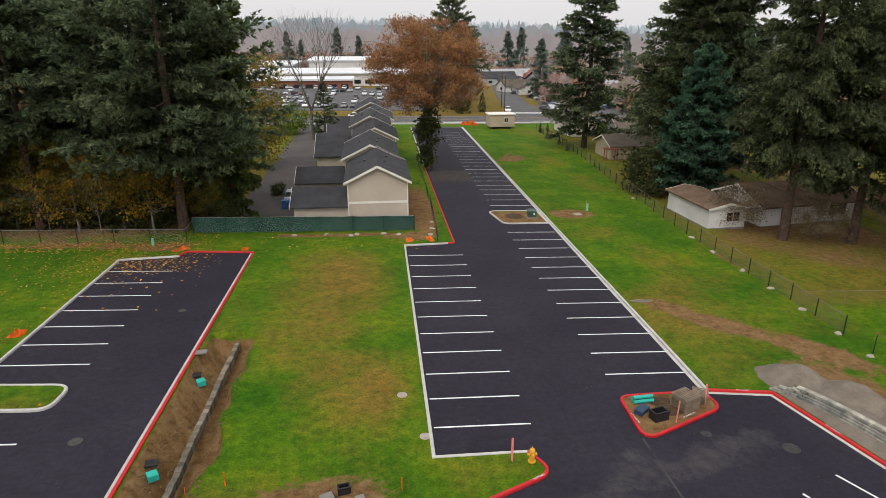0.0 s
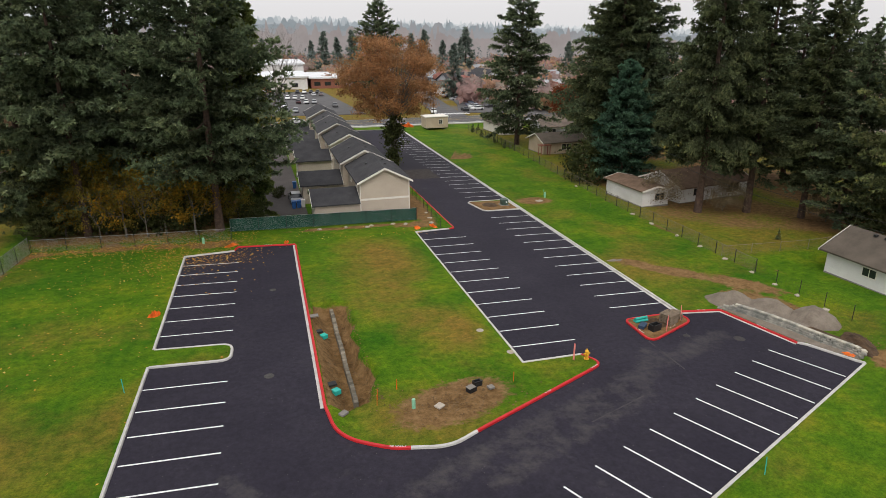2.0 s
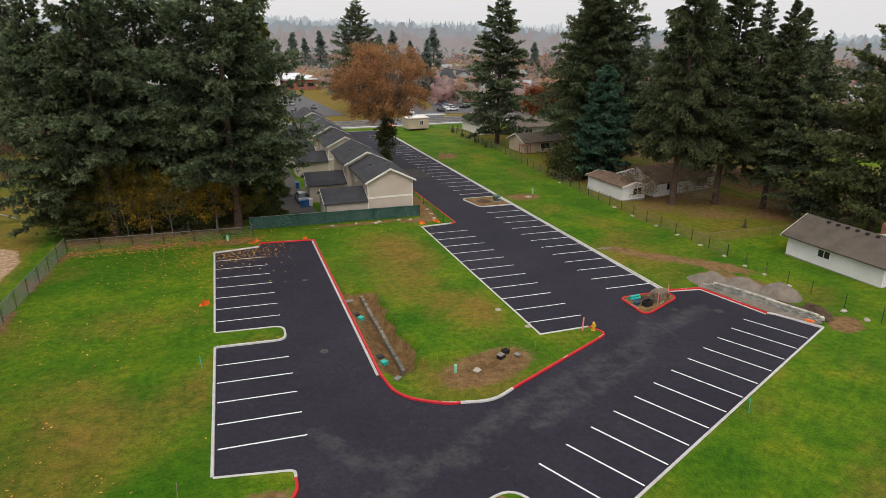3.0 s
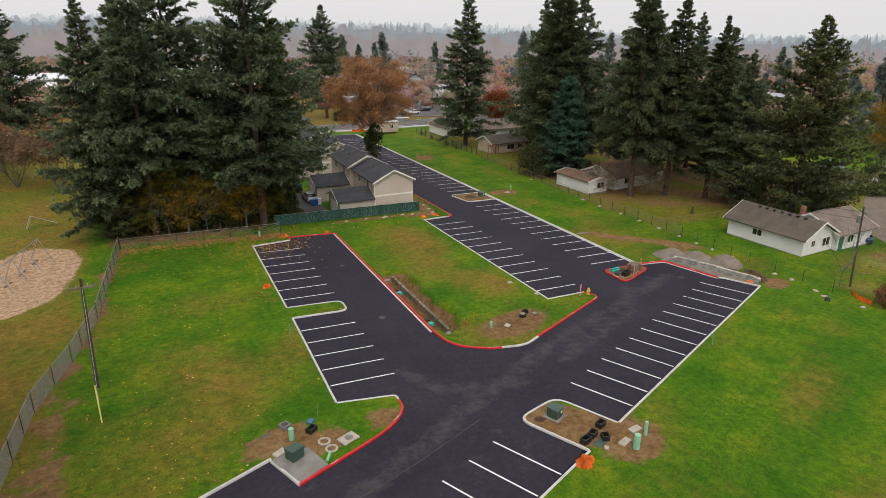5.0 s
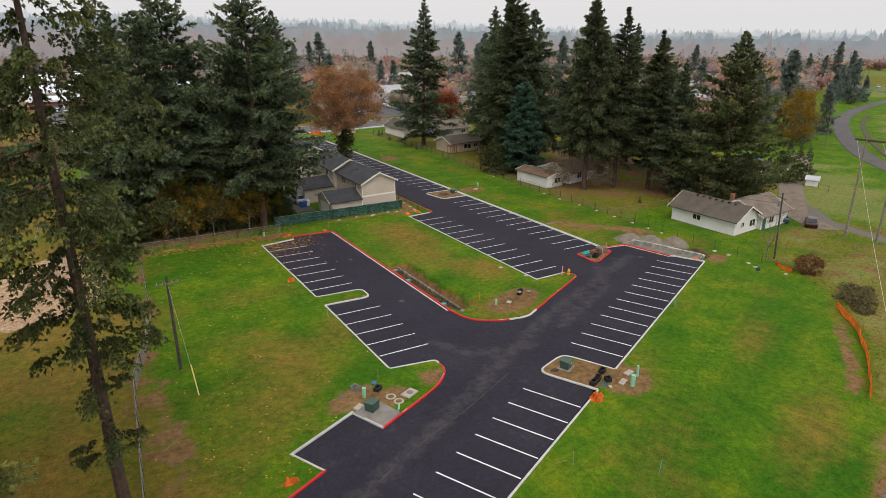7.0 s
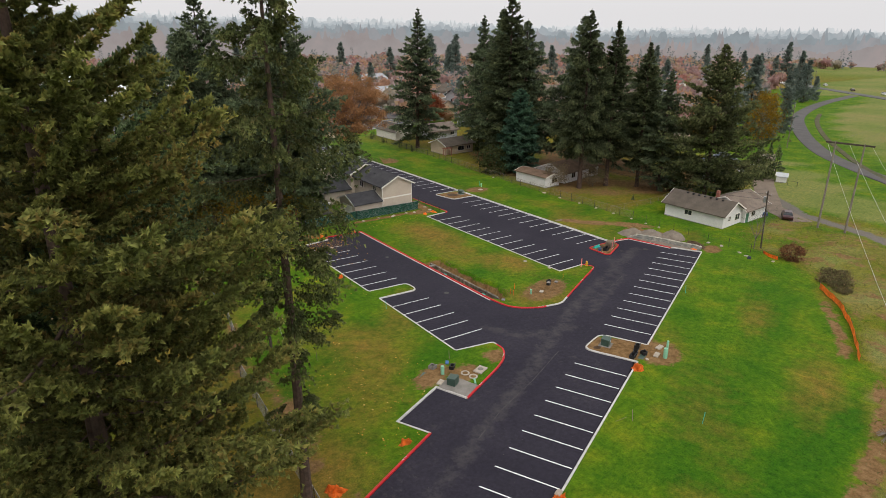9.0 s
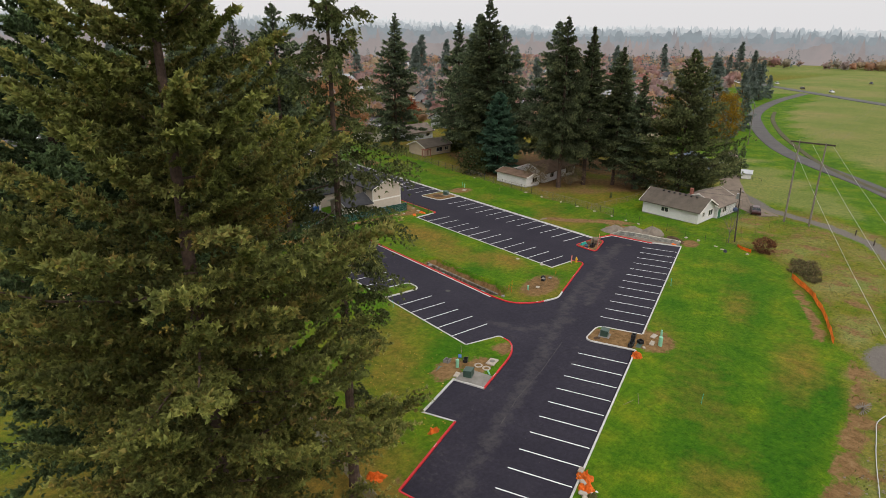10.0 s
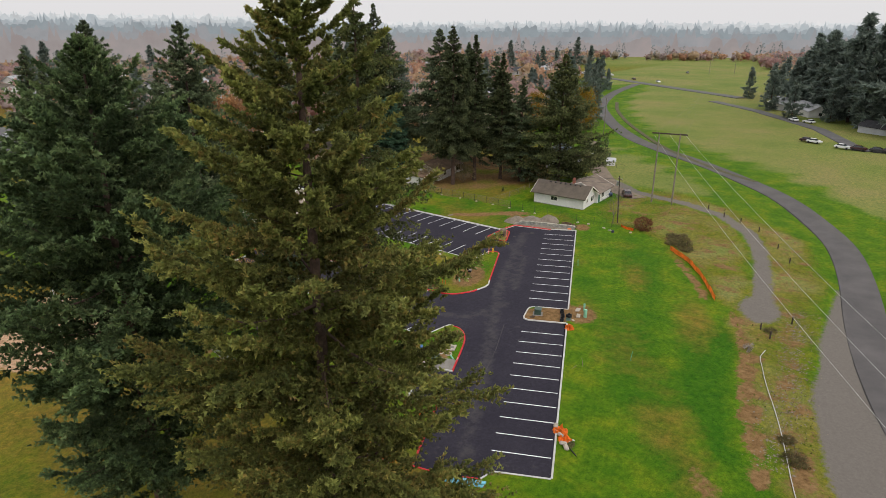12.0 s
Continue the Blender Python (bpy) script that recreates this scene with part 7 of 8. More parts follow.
# ---------------------------------------------------------------- cars
def car(paint, label, kind="car"):
    e = new("car")
    e.empty_display_size = 0.2
    tagged(e, label=label, category="car", group="parked cars")
    side = [(-2.2, 0.35), (-2.25, 0.75), (-2.0, 0.95), (-1.15, 1.0), (1.3, 1.0), (2.1, 0.85), (2.25, 0.55), (2.2, 0.35)]
    v = [(x, -0.88 + (0.06 if z > 0.9 else 0), z) for x, z in side] + [(x, 0.88 - (0.06 if z > 0.9 else 0), z) for x, z in side]
    k = len(side)
    f = [tuple(range(k)), tuple(range(2 * k - 1, k - 1, -1))] + [(i, k + i, k + (i + 1) % k, (i + 1) % k) for i in range(k)]
    part("body", (v, f), paint, e)
    v = [(-1.75, -0.8, 1.0), (1.15, -0.8, 1.0), (1.15, 0.8, 1.0), (-1.75, 0.8, 1.0), (-1.2, -0.62, 1.42), (0.35, -0.62, 1.42), (0.35, 0.62, 1.42), (-1.2, 0.62, 1.42)]
    part("glasshouse", (v, [(0, 1, 5, 4), (1, 2, 6, 5), (2, 3, 7, 6), (3, 0, 4, 7)]), M_GLASS, e)
    part("roof", boxed(-1.2, 0.36, -0.63, 0.63, 1.41, 1.47, 0.02), paint, e)
    for x in (-1.4, 1.4):
        for y in (-0.82, 0.82):
            part("wheel", rodded((x, y - 0.1, 0.33), (x, y + 0.1, 0.33), 0.33, sides=14), M_BLACKPL, e)
    return e


paints = {"white": (0.70, 0.70, 0.70), "silver": (0.36, 0.37, 0.39), "black": (0.016, 0.016, 0.019), "dark red": (0.045, 0.009, 0.012), "blue": (0.03, 0.06, 0.14)}
fleet = []
for k, (nm, col) in enumerate(paints.items()):
    m = surface(nm.replace(" ", "_") + "_car_paint", tuple(c * 0.9 for c in col), col, 1.0, 0.3, 0.0, 0.0, spec=0.6)
    fleet.append(car(m, nm + " car parked on asphalt"))
rc = random.Random(5)
first = {0: (-16.0, 202, 86), 2: (66, 206, 12), 1: (-10.4, 80.4, 92), 3: (57.4, 21.8, 30), 4: (55.9, 26.2, 40)}
for k, (x, y, a) in first.items():
    fleet[k].matrix_basis = pose(x, y, gz(x, y) + 0.16, 0, 0, a)
lot_cars = [(x, y, 85 + rc.uniform(-3, 3)) for x in np.arange(-46, 14, 2.9) for y in (202, 217, 232, 250, 266, 280) if rc.random() < 0.6]
lot_cars += [(56 + 0.2 * (y - 195) + dx, y, 12 + rc.uniform(-3, 3)) for y in np.arange(198, 256, 3.0) for dx in (1.5, 20.0) if rc.random() < 0.55]
street_cars = [(40.8, 191.5, 80), (53.0, 196, 88), (62, 236, 10), (64.5, 239, 12), (67, 242, 10), (62, 247, 10), (70, 246, 15), (66, 252, 10), (73, 252, 12), (58, 262, 80), (-4, 172, 3), (90, 181, 183), (71, 214, 10),
               (157, -1, 75), (158.5, 1.2, 75), (151, -9.7, 80), (150.8, -14, 82), (150.6, -19, 84), (150.5, -22, 80), (208, 14, 40), (205, 8, 70), (-68, 176, 10), (-76, 182, 12), (-70, 140, 60),
               (386, 196, 30), (396, 204, 40), (402, 214, 30), (412, 222, 30), (420, 212, 30), (432, 232, 40), (440, 224, 35), (365, 142, 40), (352, 120, 40), (455, 240, 30), (385, 180, 30), (392, 170, 40), (378, 190, 30), (398, 196, 35), (405, 182, 30), (410, 200, 30), (444, 130, 10), (90, 270, 20), (95, 300, 60), (48, 290, 80)]
for x, y, a in lot_cars + street_cars:
    c = copy_thing(fleet[rc.choice((0, 0, 0, 1, 1, 2, 2, 3, 4))], pose(x, y, gz(x, y) + 0.3, 0, 0, a + rc.choice((0, 180))))
bin_blue = surface("blue_bin_plastic", (0.02, 0.09, 0.28), (0.03, 0.13, 0.36), 2.0, 0.5, bumps=0.0)
for x, y, m, nm in ((-10.9, 76.4, bin_blue, "blue"), (-10.2, 76.6, bin_blue, "blue"), (-9.6, 76.9, M_TRIM, "pale grey"), (-10.0, 89.4, bin_blue, "blue")):
    e = thing("wheelie_bin", x, y, nm + " plastic wheelie bin beside the garages", "bin", "wheelie bins", lift=0.15)
    part("body", ([(-0.24, -0.28, 0), (0.24, -0.28, 0), (0.24, 0.28, 0), (-0.24, 0.28, 0), (-0.3, -0.36, 1.0), (0.3, -0.36, 1.0), (0.3, 0.36, 1.0), (-0.3, 0.36, 1.0)], [(3, 2, 1, 0), (4, 5, 6, 7), (0, 1, 5, 4), (1, 2, 6, 5), (2, 3, 7, 6), (3, 0, 4, 7)]), m, e)
    part("lid", boxed(-0.32, 0.32, -0.38, 0.38, 1.003, 1.08, 0.02), m, e)

# ---------------------------------------------------------------- the town beyond
school = thing("school_building", -34, 345, "long low school with white flat roofs and brick walls", "school")
M_WHITEROOF = surface("white_membrane_roof", (0.62, 0.63, 0.65), (0.78, 0.79, 0.80), 0.1, 0.6, bumps=0.0)
for bx0, bx1, by0, by1, h, m in ((-40, 44, -38, 0, 5.5, M_WHITEWALL), (-60, -6, 6, 46, 7.0, M_GREYWALL), (2, 46, 8, 52, 9.0, M_WHITEWALL), (-20, 26, -62, -46, 4.5, M_BRICK), (46, 62, -34, 4, 4.5, M_BRICK)):
    wing = part("wing", boxed(bx0, bx1, by0, by1, -2, h), m, school)
    part("roof", boxed(bx0 - 0.8, bx1 + 0.8, by0 - 0.8, by1 + 0.8, h + 0.01, h + 0.7), M_WHITEROOF, wing)
    for k in range(int((bx1 - bx0) / 5)):
        part("window", boxed(bx0 + 1.5 + k * 5, bx0 + 4.5 + k * 5, by0 - 0.08, by0 - 0.01, 1.2, 3.0), M_GLASS, wing)

def far_house(x, y, turn, w, d, eave, ridge, wm, rm, label):
    e = thing("house", x, y, label, "house", "far houses", turn)
    wall = gable_wall("wall", -w / 2, w / 2, -d / 2, d / 2, eave, ridge, wm, e, "x")
    over, t = 0.5, 0.18
    lo = eave - over * (ridge - eave) / (d / 2)
    sec = [(-d / 2 - over, lo), (0, ridge), (d / 2 + over, lo), (d / 2 + over, lo + t), (0, ridge + t), (-d / 2 - over, lo + t)]
    v = [(-w / 2 - over, y, z) for y, z in sec] + [(w / 2 + over, y, z) for y, z in sec]
    part("roof", (v, [(0, 1, 4, 5), (1, 2, 3, 4), (6, 11, 10, 7), (7, 10, 9, 8)] + [(i, 6 + i, 6 + (i + 1) % 6, (i + 1) % 6) for i in range(6)]), rm, e)
    for ox, oy, sx, sy in ((-w * 0.25, -d / 2, 0.9, 0.06), (w * 0.22, -d / 2, 0.9, 0.06), (-w / 2, 0, 0.06, 0.7), (w / 2, 0, 0.06, 0.7)):
        part("window", boxed(ox - sx, ox + sx, oy - sy, oy + sy, 1.1, 2.2), M_GLASS, wall)
    return e


far_types = []
for k, (wm, rm, lab) in enumerate(((M_WHITEWALL, M_MOSSROOF, "white house with a grey roof in the far streets"), (M_TANWALL, M_BROWNROOF, "tan house with a brown roof in the far streets"), (M_GREYWALL, M_SHINGLE, "grey house with a dark roof in the far streets"), (M_WHITEWALL, surface("pale_grey_roof", (0.30, 0.30, 0.31), (0.42, 0.42, 0.43), 0.3, 0.9), "white house with a pale roof in the far streets"))):
    far_types.append(far_house((62, 84, 66, 92)[k], (276, 262, 300, 290)[k], (12, -4, 100, 10)[k], 14 + k, 9.5, 2.9 + 0.6 * (k == 2), 5.2 + 0.7 * (k == 2), wm, rm, lab))
rh = random.Random(8)
taken = []
for _ in range(4000):
    x, y = rh.uniform(-300, 420), rh.uniform(205, 640)
    if rh.random() < 0.25:
        x, y = rh.uniform(78, 330), rh.uniform(70, 220)
    corridor = y < 62 + 0.44 * (x - 60)
    if x > 60 and corridor:
        continue
    if -90 < x < 40 and y < 420 or (40 <= x < 58 and y < 340) or (x < 75 and y < 255) or (x < 110 and y < 120):
        continue
    if abs((y - (176 + 0.12 * (x - 60)))) < 16:
        continue
    if any(math.hypot(x - a, y - b) < 21 for a, b in taken):
        continue
    taken.append((x, y))
    if len(taken) >= 170:
        break
for x, y, a, k in ((84, 296, 14, 1.35), (104, 252, -6, 1.3), (74, 338, 8, 1.4), (108, 330, 95, 1.4), (128, 408, 4, 1.5), (98, 452, 20, 1.6), (112, 374, 10, 1.3), (122, 288, 100, 1.3), (136, 248, 0, 1.3), (140, 330, 12, 1.4), (64, 400, 100, 1.4)):
    taken.append((x, y))
    put(far_types[(2, 0, 3)[int(x) % 3]], x, y, k, a)
for x, y in taken[:-11]:
    put(rh.choice(far_types), x, y, rh.uniform(0.85, 1.15), rh.choice((0, 90, 12, 100)) + rh.uniform(-6, 6))
put(far_types[2], 192, -16, 0.7, 60)
for x, y, a in ((300, 20, 30), (330, 36, 70), (318, 24, 10), (232, 12, 35), (246, 22, 50), (410, 236, 30), (440, 250, 35), (386, 226, 20)):
    put(far_types[3], x, y, 1.0, a)


def far_woods(name, spots, seed, conical, mat_name, tones, label, per=62):
    """Many small far trees as one stretch of woodland: loose clumps of leaf sprays, each tree with its own tone."""
    rng = np.random.default_rng(seed)
    m, n, l, b = material(mat_name, 0.9, 0.0, 0.1)
    at = n.new("ShaderNodeAttribute")
    at.attribute_name = "tone"
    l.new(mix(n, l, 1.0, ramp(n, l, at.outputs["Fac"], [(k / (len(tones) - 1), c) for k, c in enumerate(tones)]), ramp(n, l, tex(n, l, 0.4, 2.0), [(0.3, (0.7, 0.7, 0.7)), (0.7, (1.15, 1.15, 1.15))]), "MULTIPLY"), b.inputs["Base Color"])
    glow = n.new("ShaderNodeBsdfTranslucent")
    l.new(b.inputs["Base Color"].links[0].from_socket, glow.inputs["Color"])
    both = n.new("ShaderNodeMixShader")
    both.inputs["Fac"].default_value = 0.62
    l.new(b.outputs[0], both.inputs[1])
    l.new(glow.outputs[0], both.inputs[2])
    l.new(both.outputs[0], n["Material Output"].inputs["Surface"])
    pos, direc, size, tone = [], [], [], []
    bm = bmesh.new()
    bmesh.ops.create_icosphere(bm, subdivisions=2, radius=1.0)
    ball = np.array([tuple(q.co) for q in bm.verts])
    ball_f = np.array([[q.index for q in face.verts] for face in bm.faces])
    bm.free()
    core_v, core_f, core_t = [], [], []
    for x, y, h, r in spots:
        q = rng.normal(size=(per, 3))
        q /= np.linalg.norm(q, axis=1, keepdims=True)
        if conical:
            t = rng.random(per) ** 0.8
            rr = r * (1 - t) ** 0.9 * rng.uniform(0.5, 1.0, per) + 0.2
            p = np.column_stack([q[:, 0] * rr, q[:, 1] * rr, h * (0.06 + 0.94 * t)])
            d = np.column_stack([q[:, 0], q[:, 1], -0.25 + 1.1 * t ** 3])
            s = h * 0.13 * (1.1 - 0.65 * t)
        else:
            p = q * np.array([r, r, h * 0.42]) * rng.uniform(0.35, 1.0, (per, 1)) + np.array([0, 0, h * 0.5])
            d = q + rng.normal(0, 0.6, (per, 3))
            s = np.full(per, h * 0.26)
        pos.append(p + np.array([x, y, gz(x, y)]))
        direc.append(d)
        size.append(s * rng.uniform(0.6, 1.3, per))
        own = rng.random()
        tone.append(np.repeat(own, per * 4))
        if not conical:
            lump = 1 + 0.28 * np.sin(ball @ rng.normal(0, 3.2, 3) + rng.random() * 6) + 0.2 * np.sin(ball @ rng.normal(0, 6.0, 3))
            core_f.append(ball_f + len(ball) * len(core_v))
            core_v.append(ball * lump[:, None] * np.array([r, r, h * 0.42]) * 0.74 + np.array([x, y, gz(x, y) + h * 0.5]))
            core_t.append(np.repeat(own, len(ball)))
    pos, direc, size = np.concatenate(pos), np.concatenate(direc), np.concatenate(size)
    v, f = kites(pos, direc, size, size * (0.3 if conical else 0.42), rng)
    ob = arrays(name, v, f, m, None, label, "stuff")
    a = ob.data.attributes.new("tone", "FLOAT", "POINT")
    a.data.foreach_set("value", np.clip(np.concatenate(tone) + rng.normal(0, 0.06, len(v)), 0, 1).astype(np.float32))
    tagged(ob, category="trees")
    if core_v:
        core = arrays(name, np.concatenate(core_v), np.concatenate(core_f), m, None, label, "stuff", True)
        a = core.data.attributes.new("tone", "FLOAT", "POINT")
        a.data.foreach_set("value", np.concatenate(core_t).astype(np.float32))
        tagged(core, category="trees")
    return ob


rw = np.random.default_rng(77)


def town_spot(x, y):
    """Where far trees may grow: off the field, streets, car park and school."""
    if x > 60 and math.hypot(x, y) < 640 and y < 58 + 0.42 * (x - 60) and not (x > 150 and y < 0.34 * (x - 150) - 40):
        return False
    if y < 215 and x < 78 and y > -60:
        return False
    if -60 < x < 30 and y < 300 or -100 < x < 20 and 300 <= y < 405:
        return False
    if abs(y - (176 + 0.12 * (x - 60))) < 10 or (abs(x - (47 + 0.13 * (y - 205))) < 14 and y < 400):
        return False
    if x < 60 and y < 120:
        return x < -95
    return True


autumn, firs = [], []
while len(autumn) < 4700:
    r, a = rw.uniform(150, 700), rw.uniform(-0.35, math.pi * 0.98)
    x, y = r * math.cos(a), r * math.sin(a)
    if town_spot(x, y) and all(math.hypot(x - p, y - q) > 13 for p, q in taken):
        (autumn if rw.random() < 0.9 else firs).append((x, y, 0, 0))
autumn = [(x, y, h, h * rw.uniform(0.40, 0.6)) for x, y, _, _ in autumn for h in (rw.uniform(5.5, 11),)]
firs = [(x, y, h, h * rw.uniform(0.15, 0.22)) for x, y, _, _ in firs for h in (rw.uniform(9, 19),)]
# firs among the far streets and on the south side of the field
# distance haze is painted into these pale, bluish needle tones
light_fir = conifer("fir_tree", 61, 26, 5.6, 0.05, 110, 9, 7, 1.6, varied("hazy_fir_needles", [(0.185, 0.238, 0.235), (0.222, 0.278, 0.272), (0.258, 0.312, 0.305)], 0.8, 0.6), "far fir in haze-paled tones among the houses", shape=0.8, irregular=0.4, limb_step=400, group="far firs", slim=0.2)
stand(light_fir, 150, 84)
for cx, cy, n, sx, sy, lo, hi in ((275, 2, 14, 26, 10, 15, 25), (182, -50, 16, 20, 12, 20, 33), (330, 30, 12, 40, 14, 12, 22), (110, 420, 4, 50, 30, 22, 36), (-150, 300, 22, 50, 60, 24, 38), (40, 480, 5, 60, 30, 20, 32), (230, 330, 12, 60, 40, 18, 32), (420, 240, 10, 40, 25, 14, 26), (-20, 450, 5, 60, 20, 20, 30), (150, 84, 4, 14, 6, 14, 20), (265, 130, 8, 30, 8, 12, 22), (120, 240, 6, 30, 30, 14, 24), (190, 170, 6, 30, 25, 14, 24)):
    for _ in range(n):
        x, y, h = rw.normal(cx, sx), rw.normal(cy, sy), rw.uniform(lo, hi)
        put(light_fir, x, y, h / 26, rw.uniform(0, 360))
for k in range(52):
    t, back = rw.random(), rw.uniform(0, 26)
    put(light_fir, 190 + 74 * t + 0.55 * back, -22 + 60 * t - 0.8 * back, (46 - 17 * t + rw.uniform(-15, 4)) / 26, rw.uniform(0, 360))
# russet and brown leaves, paled towards mauve to paint in the distance haze
far_woods("autumn_woods", autumn, 1, False, "haze_paled_autumn_leaves", [(0.40, 0.24, 0.215), (0.43, 0.31, 0.29), (0.38, 0.32, 0.30), (0.50, 0.29, 0.19), (0.48, 0.36, 0.23), (0.36, 0.33, 0.27), (0.46, 0.22, 0.185)], "russet and brown autumn trees among far houses", 34)
# fir tones lifted towards blue-grey, so the colour carries the haze
far_woods("fir_woods", firs, 2, True, "haze_paled_fir_needles", [(0.135, 0.175, 0.172), (0.160, 0.202, 0.198), (0.185, 0.228, 0.220)], "firs in haze-paled tones among far houses and fields", 70)


def ridge(name, r, below, seed, col, label, teeth):
    """A wooded ridge on the horizon, its haze painted as one glowing tone; it stands higher to the north than to the
    east.
    """
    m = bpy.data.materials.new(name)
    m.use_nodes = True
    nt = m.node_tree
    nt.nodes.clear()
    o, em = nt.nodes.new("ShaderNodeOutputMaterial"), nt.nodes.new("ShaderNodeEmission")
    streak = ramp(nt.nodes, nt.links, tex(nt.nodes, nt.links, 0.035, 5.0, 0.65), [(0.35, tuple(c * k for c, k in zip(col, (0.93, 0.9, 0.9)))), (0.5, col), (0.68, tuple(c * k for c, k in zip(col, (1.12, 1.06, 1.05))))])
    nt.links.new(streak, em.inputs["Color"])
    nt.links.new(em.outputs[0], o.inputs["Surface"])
    n = 5000
    rng = np.random.default_rng(int(seed))
    ang = np.linspace(0, 2 * math.pi, n + 1)
    deg = np.degrees(ang)
    north = np.where(deg < 200, np.clip((deg - 42) / 46, 0, 1), np.clip((340 - deg) / 40, 0, 1))
    roll = np.array([noise.noise((math.cos(a) * 5 + seed, math.sin(a) * 5, seed)) for a in ang])
    fuzz = np.array([noise.noise((a * 260, seed, 4.0)) + 0.7 * noise.noise((a * 900, seed, 9.0)) for a in ang])
    crowns = np.zeros(n + 1)
    for c, tall, wide, pointed in zip(rng.uniform(0, 2 * math.pi, 620), rng.uniform(0.3, 1.0, 620) ** 1.7, rng.uniform(0.5, 1.0, 620), rng.random(620) < 0.6):
        u = np.abs(ang - c) * r / ((4.0 if pointed else 9.0) * wide)
        crowns = np.maximum(crowns, tall * (np.clip(1 - u, 0, 1) if pointed else 0.6 * np.sqrt(np.clip(1 - u * u, 0, 1))))
    top = 32 + r * np.tan(np.radians(-1.22 + 1.4 * north - below)) + r * 0.0035 * roll + teeth * (1.9 * crowns + 0.28 * fuzz)
    v, f = [], []
    for a, h in zip(ang, top):
        v += [(r * math.cos(a), r * math.sin(a), -160), (r * math.cos(a), r * math.sin(a), h)]
    for k in range(n):
        f.append((2 * k, 2 * k + 2, 2 * k + 3, 2 * k + 1))
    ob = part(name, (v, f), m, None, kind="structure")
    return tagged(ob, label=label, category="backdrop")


# haze is put into the emission: paler tones for each farther ridge
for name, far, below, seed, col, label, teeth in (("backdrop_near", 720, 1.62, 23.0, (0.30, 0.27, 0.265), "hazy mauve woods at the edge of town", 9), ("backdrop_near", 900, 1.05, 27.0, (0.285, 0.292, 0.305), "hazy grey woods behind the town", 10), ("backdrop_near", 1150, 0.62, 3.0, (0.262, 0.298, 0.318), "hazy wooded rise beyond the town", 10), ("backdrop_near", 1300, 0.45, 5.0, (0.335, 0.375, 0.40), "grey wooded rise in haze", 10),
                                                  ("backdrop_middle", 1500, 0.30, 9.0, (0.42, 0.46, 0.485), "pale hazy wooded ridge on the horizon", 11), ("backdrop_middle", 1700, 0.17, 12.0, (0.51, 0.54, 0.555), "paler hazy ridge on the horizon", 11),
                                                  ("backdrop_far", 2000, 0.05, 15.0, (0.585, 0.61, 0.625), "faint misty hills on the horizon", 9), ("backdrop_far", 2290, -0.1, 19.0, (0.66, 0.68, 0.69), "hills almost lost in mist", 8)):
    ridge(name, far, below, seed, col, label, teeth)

# ---------------------------------------------------------------- loose cover: leaves, tufts, weeds, stones
def scatter(name, pts, lift, length, width, mat, label, upright, seed, category):
    rng = np.random.default_rng(seed)
    n = len(pts)
    z = gza(pts[:, 0], pts[:, 1]) + lift
    p = np.column_stack([pts, z])
    d = rng.normal(size=(n, 3)) * np.array([1, 1, 0.12])
    if upright:
        d = np.column_stack([rng.normal(0, 0.45, (n, 2)), np.ones(n)])
    l = length * rng.uniform(0.5, 1.5, n)
    v, f = kites(p, d, l, l * width, rng, 0.0 if upright else 0.9)
    return tagged(arrays(name, v, f, mat, None, label, "stuff"), category=category)


def clear_of(pts, road=True):
    ok = ~inside(pts[:, 0], pts[:, 1], PAVED) | inside(pts[:, 0], pts[:, 1], ISLAND_TRI) | inside(pts[:, 0], pts[:, 1], ISLAND_N)
    ok &= along(pts[:, 0], pts[:, 1], PAVED + PAVED[:1]) > 0.2
    return pts[ok]


rs = np.random.default_rng(9)
leaves = np.concatenate([rs.normal((-29, 50), (6, 12), (480, 2)), rs.normal((-24, 58), (4, 3.5), (700, 2)), rs.normal((-20.5, 57.6), (2.6, 1.6), (420, 2)), rs.uniform((-42, 5), (-25, 62), (320, 2)), rs.normal((-34, 15), (6, 8), (250, 2)), rs.uniform((-40, 62), (-16, 66), (700, 2)), rs.uniform((-40, 60.6), (-18, 63.4), (900, 2)), rs.uniform((-12, 60), (6, 66), (200, 2))])
lots = leaves[inside(leaves[:, 0], leaves[:, 1], PAVED) & (leaves[:, 1] > 46)]
M_FALLEN = varied("fallen_leaves", [(0.36, 0.17, 0.03), (0.50, 0.30, 0.06), (0.30, 0.12, 0.03), (0.56, 0.42, 0.16)], 0.85)
scatter("fallen_leaves", clear_of(leaves), 0.15, 0.16, 0.42, M_FALLEN, "yellow and brown fallen leaves scattered on grass", False, 3, "leaves")
scatter("fallen_leaves", lots, 0.02, 0.2, 0.42, M_FALLEN, "brown fallen leaves on the asphalt", False, 4, "leaves")
edge_pts = np.array(divided(PAVED + PAVED[:1], 0.16))
tufts = np.concatenate([edge_pts[::2] + rs.normal(0, 0.3, (len(edge_pts[::2]), 2))])
tufts = clear_of(tufts)
tufts = tufts[(soft_in(tufts[:, 0], tufts[:, 1], TRENCH, 0.2) < 0.2) & (tufts[:, 1] < 130)]
dirty = np.zeros(len(tufts))
for spot in ((-4.0, 22.6, 5.0, 2.6, 20), (-21.8, 12.1, 2.0, 1.2, 20), (-6.8, 2.3, 3.2, 2.6, 20), (-29.5, 12.4, 3.2, 1.6, 20)):
    dirty = np.maximum(dirty, blob(tufts[:, 0], tufts[:, 1], *spot))
